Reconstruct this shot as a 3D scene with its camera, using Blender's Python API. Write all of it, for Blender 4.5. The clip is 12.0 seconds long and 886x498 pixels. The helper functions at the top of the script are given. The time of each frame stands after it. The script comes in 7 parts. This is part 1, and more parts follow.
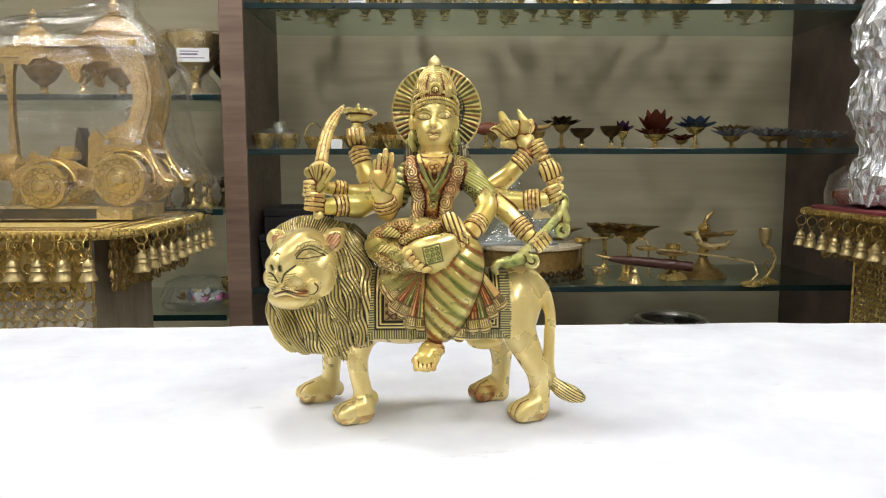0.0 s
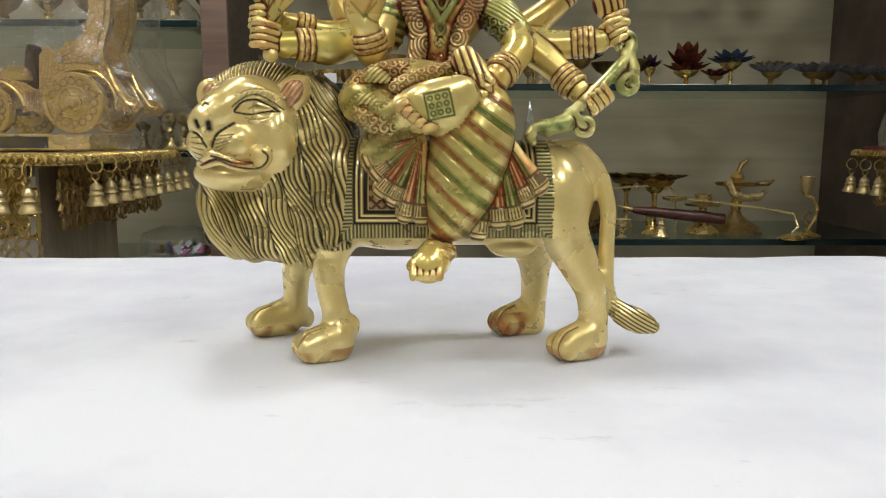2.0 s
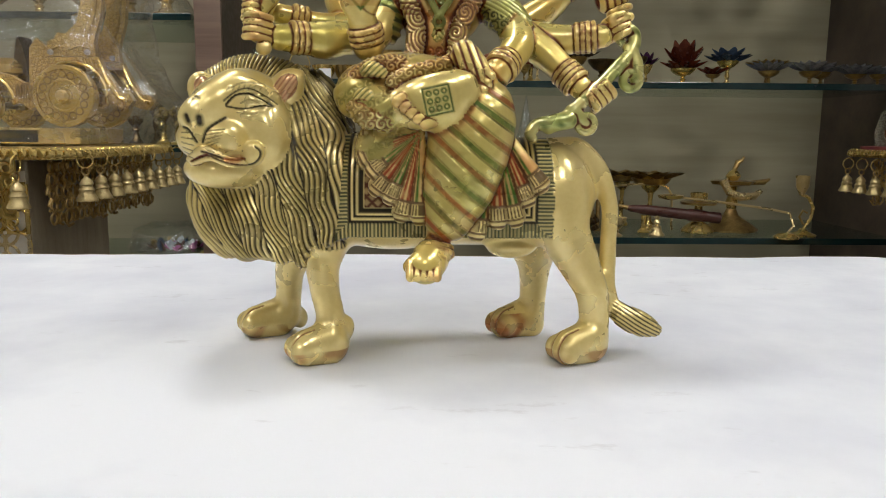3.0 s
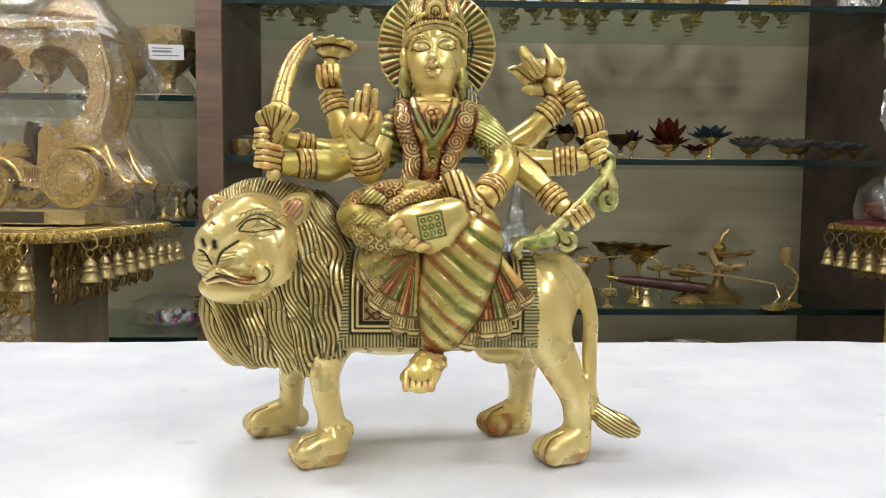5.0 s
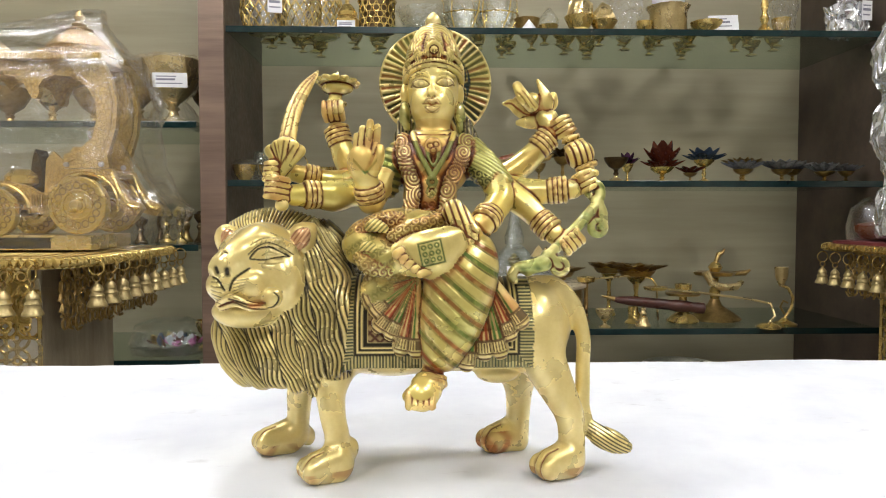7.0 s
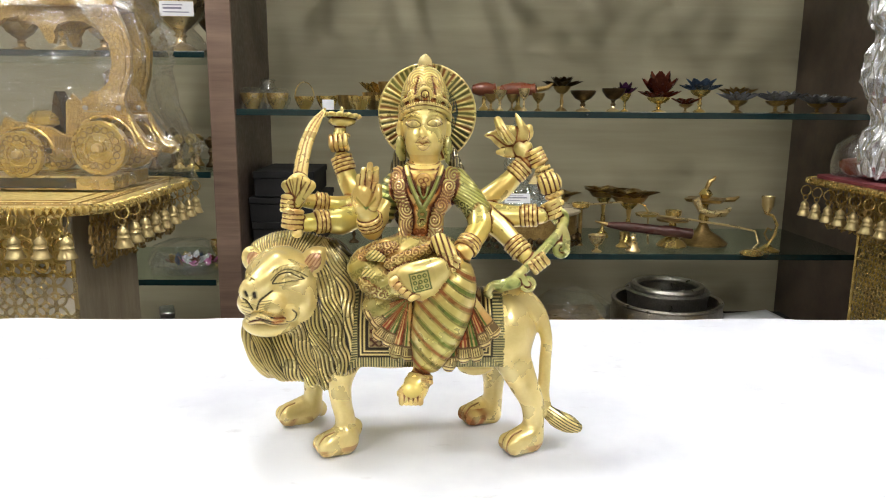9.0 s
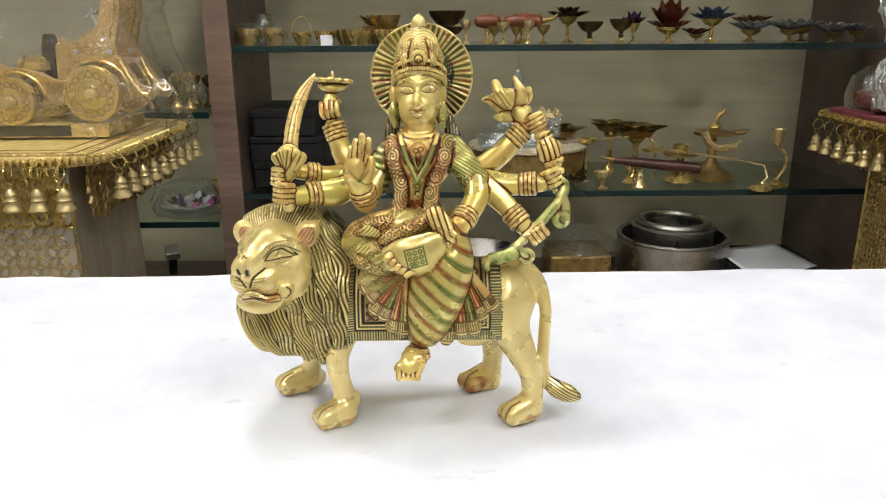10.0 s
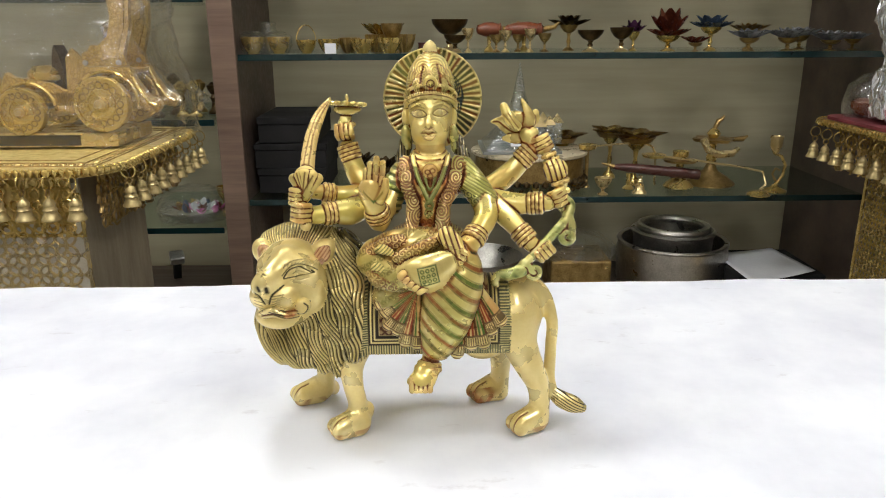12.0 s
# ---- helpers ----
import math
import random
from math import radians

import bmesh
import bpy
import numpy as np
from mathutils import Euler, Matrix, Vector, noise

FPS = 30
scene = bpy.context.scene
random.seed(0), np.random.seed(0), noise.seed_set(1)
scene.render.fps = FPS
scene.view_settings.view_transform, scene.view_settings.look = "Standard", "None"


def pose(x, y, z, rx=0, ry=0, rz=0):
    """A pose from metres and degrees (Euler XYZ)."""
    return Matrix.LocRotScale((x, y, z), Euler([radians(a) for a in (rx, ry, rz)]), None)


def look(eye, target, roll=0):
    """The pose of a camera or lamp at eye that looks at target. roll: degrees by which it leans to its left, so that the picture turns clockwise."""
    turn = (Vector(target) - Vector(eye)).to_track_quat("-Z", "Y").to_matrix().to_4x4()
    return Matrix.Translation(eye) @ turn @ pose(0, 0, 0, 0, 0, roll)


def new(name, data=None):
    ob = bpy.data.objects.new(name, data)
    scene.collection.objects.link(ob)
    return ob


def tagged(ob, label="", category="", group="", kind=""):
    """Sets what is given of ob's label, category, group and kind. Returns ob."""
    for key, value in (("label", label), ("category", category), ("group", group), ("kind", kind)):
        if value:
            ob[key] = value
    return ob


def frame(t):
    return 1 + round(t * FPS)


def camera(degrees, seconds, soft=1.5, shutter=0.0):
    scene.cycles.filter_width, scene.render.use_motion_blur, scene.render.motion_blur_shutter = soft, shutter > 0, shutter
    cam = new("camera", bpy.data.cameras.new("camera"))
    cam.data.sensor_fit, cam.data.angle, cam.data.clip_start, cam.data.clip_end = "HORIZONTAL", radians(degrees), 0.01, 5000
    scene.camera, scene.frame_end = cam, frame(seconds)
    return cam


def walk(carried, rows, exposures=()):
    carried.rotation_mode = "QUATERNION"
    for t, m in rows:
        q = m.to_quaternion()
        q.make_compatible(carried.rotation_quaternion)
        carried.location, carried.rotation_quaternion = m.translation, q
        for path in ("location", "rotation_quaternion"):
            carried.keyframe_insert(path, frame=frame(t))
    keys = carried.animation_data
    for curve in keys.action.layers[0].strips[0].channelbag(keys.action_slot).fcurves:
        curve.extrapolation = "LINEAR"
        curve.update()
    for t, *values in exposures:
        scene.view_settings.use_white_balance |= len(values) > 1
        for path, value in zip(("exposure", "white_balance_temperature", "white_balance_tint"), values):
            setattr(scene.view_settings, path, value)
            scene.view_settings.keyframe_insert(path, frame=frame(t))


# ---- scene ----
cam = camera(62.1, 12.0, soft=1.0)
PATH = [
    (0, (0.0, 0.014, 1.123), (0.041, 2.0, 0.89), -0.1),
    (0.5, (0.003, 0.041, 1.101), (0.04, 2.025, 0.852), -0.2),
    (1, (0.007, 0.102, 1.075), (0.041, 2.08, 0.786), -0.4),
    (1.5, (0.001, 0.16, 1.044), (0.03, 2.138, 0.748), 0.2),
    (2, (0.0, 0.207, 1.03), (0.03, 2.184, 0.732), 0.1),
    (2.5, (0.002, 0.219, 1.027), (0.039, 2.195, 0.724), 0.3),
    (3, (-0.002, 0.219, 1.03), (0.045, 2.195, 0.723), 0.5),
    (3.2, (-0.003, 0.218, 1.035), (0.047, 2.194, 0.728), 0.4),
    (4.8, (-0.003, 0.189, 1.064), (0.06, 2.181, 0.896), 0.4),
    (5, (-0.003, 0.186, 1.066), (0.061, 2.179, 0.92), 0.4),
    (5.5, (-0.005, 0.182, 1.073), (0.06, 2.178, 0.968), 0.3),
    (6, (-0.005, 0.181, 1.074), (0.06, 2.177, 0.981), 0.2),
    (6.5, (-0.005, 0.178, 1.076), (0.059, 2.176, 1.001), 0.1),
    (7, (-0.004, 0.16, 1.071), (0.062, 2.157, 0.981), -0.0),
    (7.2, (-0.003, 0.148, 1.079), (0.063, 2.144, 0.967), 0.3),
    (8.8, (0.006, 0.072, 1.171), (0.062, 2.035, 0.793), 0.4),
    (9, (0.007, 0.072, 1.181), (0.057, 2.033, 0.792), 0.5),
    (9.5, (0.007, 0.075, 1.203), (0.046, 2.018, 0.731), 0.3),
    (10, (0.016, 0.095, 1.214), (0.046, 2.007, 0.628), -0.3),
    (10.5, (0.018, 0.109, 1.234), (0.046, 2.016, 0.634), -0.8),
    (11, (0.014, 0.1, 1.239), (0.044, 2.012, 0.651), -0.6),
    (11.5, (0.005, 0.089, 1.237), (0.037, 1.999, 0.646), -0.2),
    (12, (0.006, 0.077, 1.234), (0.039, 1.99, 0.649), -0.3),
]
walk(cam, [(t, look(eye, target, roll)) for t, eye, target, roll in PATH], exposures=[(0.0, 0.05), (1.0, -0.1), (2.5, -0.37), (3.2, -0.36), (4.8, -0.1), (5.5, -0.04), (6.5, 0.15), (7.2, 0.15), (9.0, 0.2), (9.5, 0.15), (10.5, 0.03), (12.0, -0.03)])

# ---- light ----
world = bpy.data.worlds.new("shop_world")
scene.world = world
world.use_nodes = True
world.node_tree.nodes["Background"].inputs[0].default_value = (0.9, 0.95, 1.0, 1)
world.node_tree.nodes["Background"].inputs[1].default_value = 0.05
# lamps are out of view: count, size and places are assumed
LAMP = 50.0
LAMP_COLOUR = (1.0, 0.985, 0.965, 1)
LAMPS = [(-0.95, -0.3), (0.8, -0.35), (-0.3, 1.22), (-1.25, 0.9), (1.3, 0.75), (-0.1, -1.5)]


# ---- materials ----
def nodes_of(name):
    m = bpy.data.materials.new(name)
    m.use_nodes = True
    nt = m.node_tree
    return m, nt, nt.nodes["Principled BSDF"]


def add(nt, kind, **values):
    n = nt.nodes.new(kind)
    for key, value in values.items():
        n.inputs[key].default_value = value
    return n


def mix_colour(nt, fac, a, b, blend="MIX"):
    n = nt.nodes.new("ShaderNodeMix")
    n.data_type, n.blend_type = "RGBA", blend
    for sock, value in ((n.inputs[0], fac), (n.inputs[6], a), (n.inputs[7], b)):
        if hasattr(value, "is_linked"):
            nt.links.new(value, sock)
        else:
            sock.default_value = value if isinstance(value, (int, float)) else (*value[:3], 1)
    return n.outputs[2]


def ramp(nt, fac, lo, hi, a=0.0, b=1.0):
    n = nt.nodes.new("ShaderNodeMapRange")
    n.inputs[1].default_value, n.inputs[2].default_value = lo, hi
    n.inputs[3].default_value, n.inputs[4].default_value = a, b
    nt.links.new(fac, n.inputs[0])
    return n.outputs[0]


def coords(nt, scale=(1, 1, 1)):
    tc = nt.nodes.new("ShaderNodeTexCoord")
    mp = add(nt, "ShaderNodeMapping", Scale=scale)
    nt.links.new(tc.outputs["Object"], mp.inputs[0])
    return mp.outputs[0]


def noise_tex(nt, vec, scale, detail=4.0, rough=0.55):
    n = add(nt, "ShaderNodeTexNoise", Scale=scale, Detail=detail, Roughness=rough)
    nt.links.new(vec, n.inputs["Vector"])
    return n.outputs[0]


def bump(nt, bsdf, height, strength=0.2, distance=0.001):
    n = add(nt, "ShaderNodeBump", Strength=strength, Distance=distance)
    nt.links.new(height, n.inputs["Height"])
    nt.links.new(n.outputs[0], bsdf.inputs["Normal"])


def surface(name, colour, other=None, rough=0.5, metal=0.0, big=8.0, fine=90.0, var=0.6, rvar=0.12, relief=0.15, stretch=(1, 1, 1), coat=0.0):
    """A worn surface: two scales of variation between two colours, uneven gloss and fine relief."""
    m, nt, b = nodes_of(name)
    other = other or tuple(c * 0.72 for c in colour)
    v = coords(nt, stretch)
    n1, n2 = noise_tex(nt, v, big), noise_tex(nt, v, fine, 3.0)
    f = mix_colour(nt, 0.4, n1, n2)
    nt.links.new(mix_colour(nt, ramp(nt, f, 0.35, 0.65, 0, var), colour, other), b.inputs["Base Color"])
    nt.links.new(ramp(nt, n1, 0.3, 0.7, max(0.03, rough - rvar), rough + rvar), b.inputs["Roughness"])
    b.inputs["Metallic"].default_value = metal
    b.inputs["Coat Weight"].default_value = coat
    if relief:
        bump(nt, b, n2, relief)
    return m


def wood(name, light, dark, axis, rough=0.45, scale=1.0):
    """Streaked laminate; axis 0 or 2 is the way of the grain."""
    m, nt, b = nodes_of(name)
    s = [14 * scale, 14 * scale, 14 * scale]
    s[axis] = 0.9 * scale
    v = coords(nt, s)
    n1, n2 = noise_tex(nt, v, 1.0, 5.0, 0.6), noise_tex(nt, v, 6.0, 4.0, 0.6)
    n3 = noise_tex(nt, coords(nt), 1.7, 2.0)
    f = mix_colour(nt, 0.35, n1, n2)
    col = mix_colour(nt, ramp(nt, f, 0.36, 0.64), dark, light)
    col = mix_colour(nt, ramp(nt, n3, 0.3, 0.7, 0.0, 0.35), col, tuple(c * 0.8 for c in dark))
    nt.links.new(col, b.inputs["Base Color"])
    nt.links.new(ramp(nt, n2, 0.3, 0.7, rough - 0.08, rough + 0.1), b.inputs["Roughness"])
    bump(nt, b, n2, 0.08)
    return m


def clear(name, tint=(1, 1, 1), alpha=0.15, rough=0.06, relief=0.0, scale=30.0, gloss=(0.9, 0.93, 0.95), steep=5.5):
    """Thin clear film or glass: mostly see-through, with real gloss on it."""
    m = bpy.data.materials.new(name)
    m.use_nodes = True
    nt = m.node_tree
    nt.nodes.remove(nt.nodes["Principled BSDF"])
    out = nt.nodes["Material Output"]
    tr = add(nt, "ShaderNodeBsdfTransparent", Color=(*tint, 1))
    gl = add(nt, "ShaderNodeBsdfGlossy", Color=(*gloss, 1), Roughness=rough)
    fr = add(nt, "ShaderNodeLayerWeight", Blend=0.5)
    pw = nt.nodes.new("ShaderNodeMath")
    pw.operation = "POWER"
    pw.inputs[1].default_value = steep
    nt.links.new(fr.outputs["Facing"], pw.inputs[0])
    mx = nt.nodes.new("ShaderNodeMixShader")
    nt.links.new(ramp(nt, pw.outputs[0], 0.0, 1.0, alpha, 0.85), mx.inputs[0])
    nt.links.new(tr.outputs[0], mx.inputs[1])
    nt.links.new(gl.outputs[0], mx.inputs[2])
    if relief:
        h = noise_tex(nt, coords(nt), scale, 5.0, 0.6)
        n = add(nt, "ShaderNodeBump", Strength=relief, Distance=0.01)
        nt.links.new(h, n.inputs["Height"])
        nt.links.new(n.outputs[0], gl.inputs["Normal"])
        nt.links.new(n.outputs[0], fr.inputs["Normal"])
    nt.links.new(mx.outputs[0], out.inputs[0])
    return m


def glow(name, colour, strength):
    m, nt, b = nodes_of(name)
    b.inputs["Base Color"].default_value = (0.8, 0.8, 0.8, 1)
    b.inputs["Emission Color"].default_value = colour
    b.inputs["Emission Strength"].default_value = strength
    return m


def painted_brass(name):
    """Cast brass under lacquer, with the colour of its enamel, dark antiquing, a darker mane back and the neck's
    shading in the attribute 'paint'; alpha: bare metal.
    """
    m, nt, b = nodes_of(name)
    at = nt.nodes.new("ShaderNodeAttribute")
    at.attribute_name = "paint"
    v = coords(nt)
    n1, n2 = noise_tex(nt, v, 38.0, 4.0), noise_tex(nt, v, 420.0, 3.0)
    f = mix_colour(nt, 0.3, n1, n2)
    tone = mix_colour(nt, ramp(nt, f, 0.38, 0.66), (1.0, 1.0, 1.0), (0.9, 0.86, 0.76))
    nt.links.new(mix_colour(nt, 1.0, at.outputs["Color"], tone, "MULTIPLY"), b.inputs["Base Color"])
    nt.links.new(ramp(nt, at.outputs["Alpha"], 0.0, 1.0, 0.0, METAL), b.inputs["Metallic"])
    nt.links.new(ramp(nt, n1, 0.3, 0.7, 0.24, 0.34), b.inputs["Roughness"])
    nt.links.new(ramp(nt, at.outputs["Alpha"], 0.5, 0.95, 0.15, 0.8), b.inputs["Coat Weight"])
    nt.links.new(ramp(nt, at.outputs["Alpha"], 0.6, 0.95, 0.15, 0.5), b.inputs["Specular IOR Level"])
    b.inputs["Coat Roughness"].default_value = 0.05
    bump(nt, b, n2, 0.08, 0.0005)
    return m


def carved_wood(name, colour, hollow):
    """Gilt wood covered in shallow carved scrolls, dark in the cuts."""
    m, nt, b = nodes_of(name)
    v = coords(nt)
    warp = noise_tex(nt, v, 40.0, 2.0)
    off = nt.nodes.new("ShaderNodeVectorMath")
    off.operation = "MULTIPLY_ADD"
    nt.links.new(warp, off.inputs[0])
    off.inputs[1].default_value = (0.02, 0.02, 0.02)
    nt.links.new(v, off.inputs[2])
    cell = add(nt, "ShaderNodeTexVoronoi", Scale=150.0)
    cell.feature = "DISTANCE_TO_EDGE"
    nt.links.new(off.outputs[0], cell.inputs["Vector"])
    fine = noise_tex(nt, v, 300.0, 3.0)
    broad = noise_tex(nt, v, 14.0, 3.0)
    col = mix_colour(nt, ramp(nt, cell.outputs["Distance"], 0.02, 0.16), hollow, colour)
    col = mix_colour(nt, ramp(nt, broad, 0.35, 0.65, 0.0, 0.5), col, tuple(c * 0.7 for c in colour))
    nt.links.new(col, b.inputs["Base Color"])
    b.inputs["Metallic"].default_value = 0.35
    nt.links.new(ramp(nt, fine, 0.3, 0.7, 0.28, 0.42), b.inputs["Roughness"])
    bump(nt, b, mix_colour(nt, 0.25, ramp(nt, cell.outputs["Distance"], 0.0, 0.25), fine), 0.5, 0.003)
    return m


METAL = 0.66
BRASS = surface("brass", (0.74, 0.56, 0.2), (0.5, 0.35, 0.1), 0.27, 0.8, 25, 300, 0.8, 0.1, 0.1)
BRASS_OLD = surface("aged_brass", (0.5, 0.35, 0.13), (0.22, 0.14, 0.05), 0.38, 0.8, 40, 260, 1.0, 0.12, 0.2)
BRASS_PALE = surface("pale_brass", (0.72, 0.58, 0.30), (0.5, 0.38, 0.17), 0.3, 0.8, 25, 260, 0.8, 0.1, 0.12)
BRASS_DARK = surface("dark_bronze", (0.16, 0.11, 0.055), (0.06, 0.04, 0.02), 0.4, 1.0, 40, 260, 0.9, 0.1, 0.2)
CARVED = carved_wood("carved_gilt_wood", (0.58, 0.40, 0.13), (0.28, 0.17, 0.05))
BELL = surface("dull_bell_brass", (0.56, 0.45, 0.22), (0.30, 0.225, 0.09), 0.38, 0.6, 40, 260, 0.8, 0.1, 0.12)
STEEL = surface("tarnished_steel", (0.62, 0.60, 0.56), (0.34, 0.32, 0.29), 0.36, 1.0, 18, 200, 0.9, 0.12, 0.15)
SILVER = surface("silver_foil", (0.92, 0.94, 0.98), (0.7, 0.72, 0.76), 0.16, 0.85, 60, 260, 0.9, 0.1, 0.6)
BLACK = surface("black_card", (0.006, 0.0055, 0.006), (0.003, 0.003, 0.003), 0.88, 0.0, 10, 200, 0.8, 0.1, 0.1)
PAPER = surface("white_paper", (0.78, 0.79, 0.82), (0.68, 0.69, 0.73), 0.7, 0.0, 9, 150, 0.7, 0.1, 0.1)
INK = surface("printed_ink", (0.22, 0.22, 0.29), None, 0.7, 0.0, 9, 150, 0.4, 0.1, 0.0)
ROSEWOOD = surface("turned_rosewood", (0.10, 0.034, 0.026), (0.045, 0.016, 0.013), 0.32, 0.0, 20, 180, 0.9, 0.1, 0.1, (1, 6, 6))
REDWOOD = surface("red_lacquered_wood", (0.22, 0.062, 0.026), (0.11, 0.03, 0.015), 0.32, 0.0, 20, 180, 0.9, 0.1, 0.1)
MAROON = surface("maroon_velvet", (0.2, 0.035, 0.04), (0.12, 0.02, 0.025), 0.85, 0.0, 25, 300, 0.8, 0.08, 0.3)
RED_GLASS = surface("ruby_enamel", (0.36, 0.10, 0.05), (0.13, 0.035, 0.03), 0.25, 0.35, 70, 200, 1.0, 0.05, 0.05, coat=0.5)
BLUE_GLASS = surface("blue_enamel", (0.16, 0.24, 0.36), (0.05, 0.07, 0.12), 0.25, 0.35, 70, 200, 0.9, 0.05, 0.05, coat=0.5)
PLUM = surface("plum_enamel", (0.13, 0.04, 0.12), (0.05, 0.02, 0.05), 0.2, 0.35, 40, 200, 0.9, 0.05, 0.05, coat=0.5)
PINK = surface("pink_petal_cloth", (0.75, 0.2, 0.5), (0.5, 0.1, 0.36), 0.5, 0.0, 40, 200, 0.9, 0.1, 0.2)
SMOKE = surface("grey_crystal_petal", (0.58, 0.6, 0.63), (0.22, 0.23, 0.26), 0.2, 0.2, 40, 200, 0.9, 0.05, 0.05, coat=0.5)
CRYSTAL = clear("cut_crystal", (0.97, 0.98, 0.97), 0.2, 0.08, 0.6, 60.0)
FILM = clear("crumpled_film", (0.97, 0.97, 0.97), 0.1, 0.17, 0.6, 30.0, (1.0, 1.0, 1.0), 2.2)
SHELF_GLASS = clear("shelf_glass", (0.80, 0.86, 0.82), 0.02, 0.2, steep=9.0)
GLASS_EDGE = surface("green_glass_edge", (0.008, 0.028, 0.029), (0.004, 0.014, 0.016), 0.2, 0.0, 6, 60, 0.8, 0.05, 0.0)
WALNUT = wood("walnut_laminate", (0.13, 0.092, 0.07), (0.045, 0.032, 0.025), 0, 0.4, 0.7)
WALNUT_EDGE = wood("walnut_edge_laminate", (0.29, 0.2, 0.15), (0.13, 0.082, 0.06), 0, 0.42, 1.2)
GREIGE = wood("greige_laminate", (0.45, 0.413, 0.285), (0.32, 0.29, 0.192), 0, 0.4, 0.45)
WALL = surface("painted_wall", (0.72, 0.69, 0.62), (0.64, 0.6, 0.53), 0.7, 0.0, 2, 120, 0.6, 0.08, 0.1)
CEILING = surface("ceiling_paint", (0.8, 0.79, 0.76), (0.74, 0.73, 0.7), 0.8, 0.0, 2, 120, 0.6, 0.08, 0.1)
TILE = surface("floor_tile", (0.45, 0.42, 0.38), (0.36, 0.33, 0.29), 0.25, 0.0, 3, 80, 0.7, 0.08, 0.05)
LAMP_FACE = glow("lamp_diffuser", LAMP_COLOUR, LAMP)
WHITE_METAL = surface("white_enamel", (0.8, 0.8, 0.78), (0.72, 0.72, 0.7), 0.4, 0.0, 6, 100, 0.4, 0.08, 0.05)
STATUE_BRASS = painted_brass("painted_cast_brass")


def cloth_material():
    """White tablecloth with faint grey smudges, rubbed creases and a weave."""
    m, nt, b = nodes_of("white_tablecloth")
    v = coords(nt)
    n1, n2, n3 = noise_tex(nt, v, 5.0, 5.0, 0.6), noise_tex(nt, v, 1400.0, 1.0), noise_tex(nt, coords(nt, (1, 2.2, 1)), 24.0, 4.0, 0.7)
    col = mix_colour(nt, ramp(nt, n1, 0.42, 0.68, 0, 0.85), (0.79, 0.815, 0.87), (0.61, 0.63, 0.715))
    col = mix_colour(nt, ramp(nt, n3, 0.64, 0.76, 0, 0.4), col, (0.45, 0.44, 0.48))
    nt.links.new(col, b.inputs["Base Color"])
    b.inputs["Roughness"].default_value = 0.62
    bump(nt, b, n2, 0.15, 0.0004)
    return m


CLOTH = cloth_material()


# ---- building blocks ----
def part(name, bm, material, parent=None, label="", smooth=True):
    me = bpy.data.meshes.new(name)
    bm.normal_update()
    bm.to_mesh(me)
    bm.free()
    for p in me.polygons:
        p.use_smooth = smooth
    mats = material if isinstance(material, (list, tuple)) else [material]
    for m in mats:
        me.materials.append(m)
    ob = new(name, me)
    if smooth:
        me.set_sharp_from_angle(angle=radians(38))
    if parent is not None:
        ob.parent = parent
    if label:
        ob["label"] = label
    return ob


def thing(name, at, label, category, group="", turn=0.0):
    ob = new(name)
    ob.empty_display_size = 0.02
    ob.matrix_basis = pose(*at, 0, 0, turn)
    return tagged(ob, label, category, group)


def box(x0, x1, y0, y1, z0, z1, bevel=0.0, bm=None):
    bm = bm or bmesh.new()
    r = bmesh.ops.create_cube(bm, size=1.0, matrix=Matrix.Translation(((x0 + x1) / 2, (y0 + y1) / 2, (z0 + z1) / 2)) @ Matrix.Diagonal((x1 - x0, y1 - y0, z1 - z0, 1)))
    if bevel:
        edges = {e for v in r["verts"] for e in v.link_edges}
        bmesh.ops.bevel(bm, geom=list(edges), offset=bevel, segments=2, affect="EDGES", profile=0.5)
    return bm


def lathe(profile, seg=24, bm=None, at=(0, 0, 0), lobes=0, depth=0.0, squash=1.0, tilt=None):
    """Turns (radius, height) pairs round z; lobes and depth flute the wall."""
    bm = bm or bmesh.new()
    m = Matrix.Translation(at) @ (tilt if tilt else Matrix())
    rings = []
    for r, z in profile:
        ring = []
        for i in range(seg):
            a = 2 * math.pi * i / seg
            k = r * (1 + depth * math.cos(lobes * a)) if lobes else r
            ring.append(bm.verts.new(m @ Vector((k * math.cos(a), k * math.sin(a) * squash, z))))
        rings.append(ring)
    for a, b in zip(rings, rings[1:]):
        for i in range(seg):
            j = (i + 1) % seg
            bm.faces.new((a[i], a[j], b[j], b[i]))
    for ring, flip in ((rings[0], True), (rings[-1], False)):
        bm.faces.new(ring[::-1] if flip else ring)
    return bm


def tube(points, radius, seg=8, bm=None, flat=1.0):
    """A round bar along points; radius a number or one a point."""
    bm = bm or bmesh.new()
    pts = [Vector(p) for p in points]
    rad = radius if isinstance(radius, (list, tuple)) else [radius] * len(pts)
    rings, side = [], None
    for i, p in enumerate(pts):
        d = (pts[min(i + 1, len(pts) - 1)] - pts[max(i - 1, 0)]).normalized()
        if side is None:
            side = d.orthogonal().normalized()
        side = (side - d * side.dot(d)).normalized()
        up = d.cross(side)
        rings.append([bm.verts.new(p + rad[i] * (math.cos(2 * math.pi * k / seg) * side + flat * math.sin(2 * math.pi * k / seg) * up)) for k in range(seg)])
    for a, b in zip(rings, rings[1:]):
        for k in range(seg):
            j = (k + 1) % seg
            bm.faces.new((a[k], a[j], b[j], b[k]))
    bm.faces.new(rings[0][::-1])
    bm.faces.new(rings[-1])
    return bm


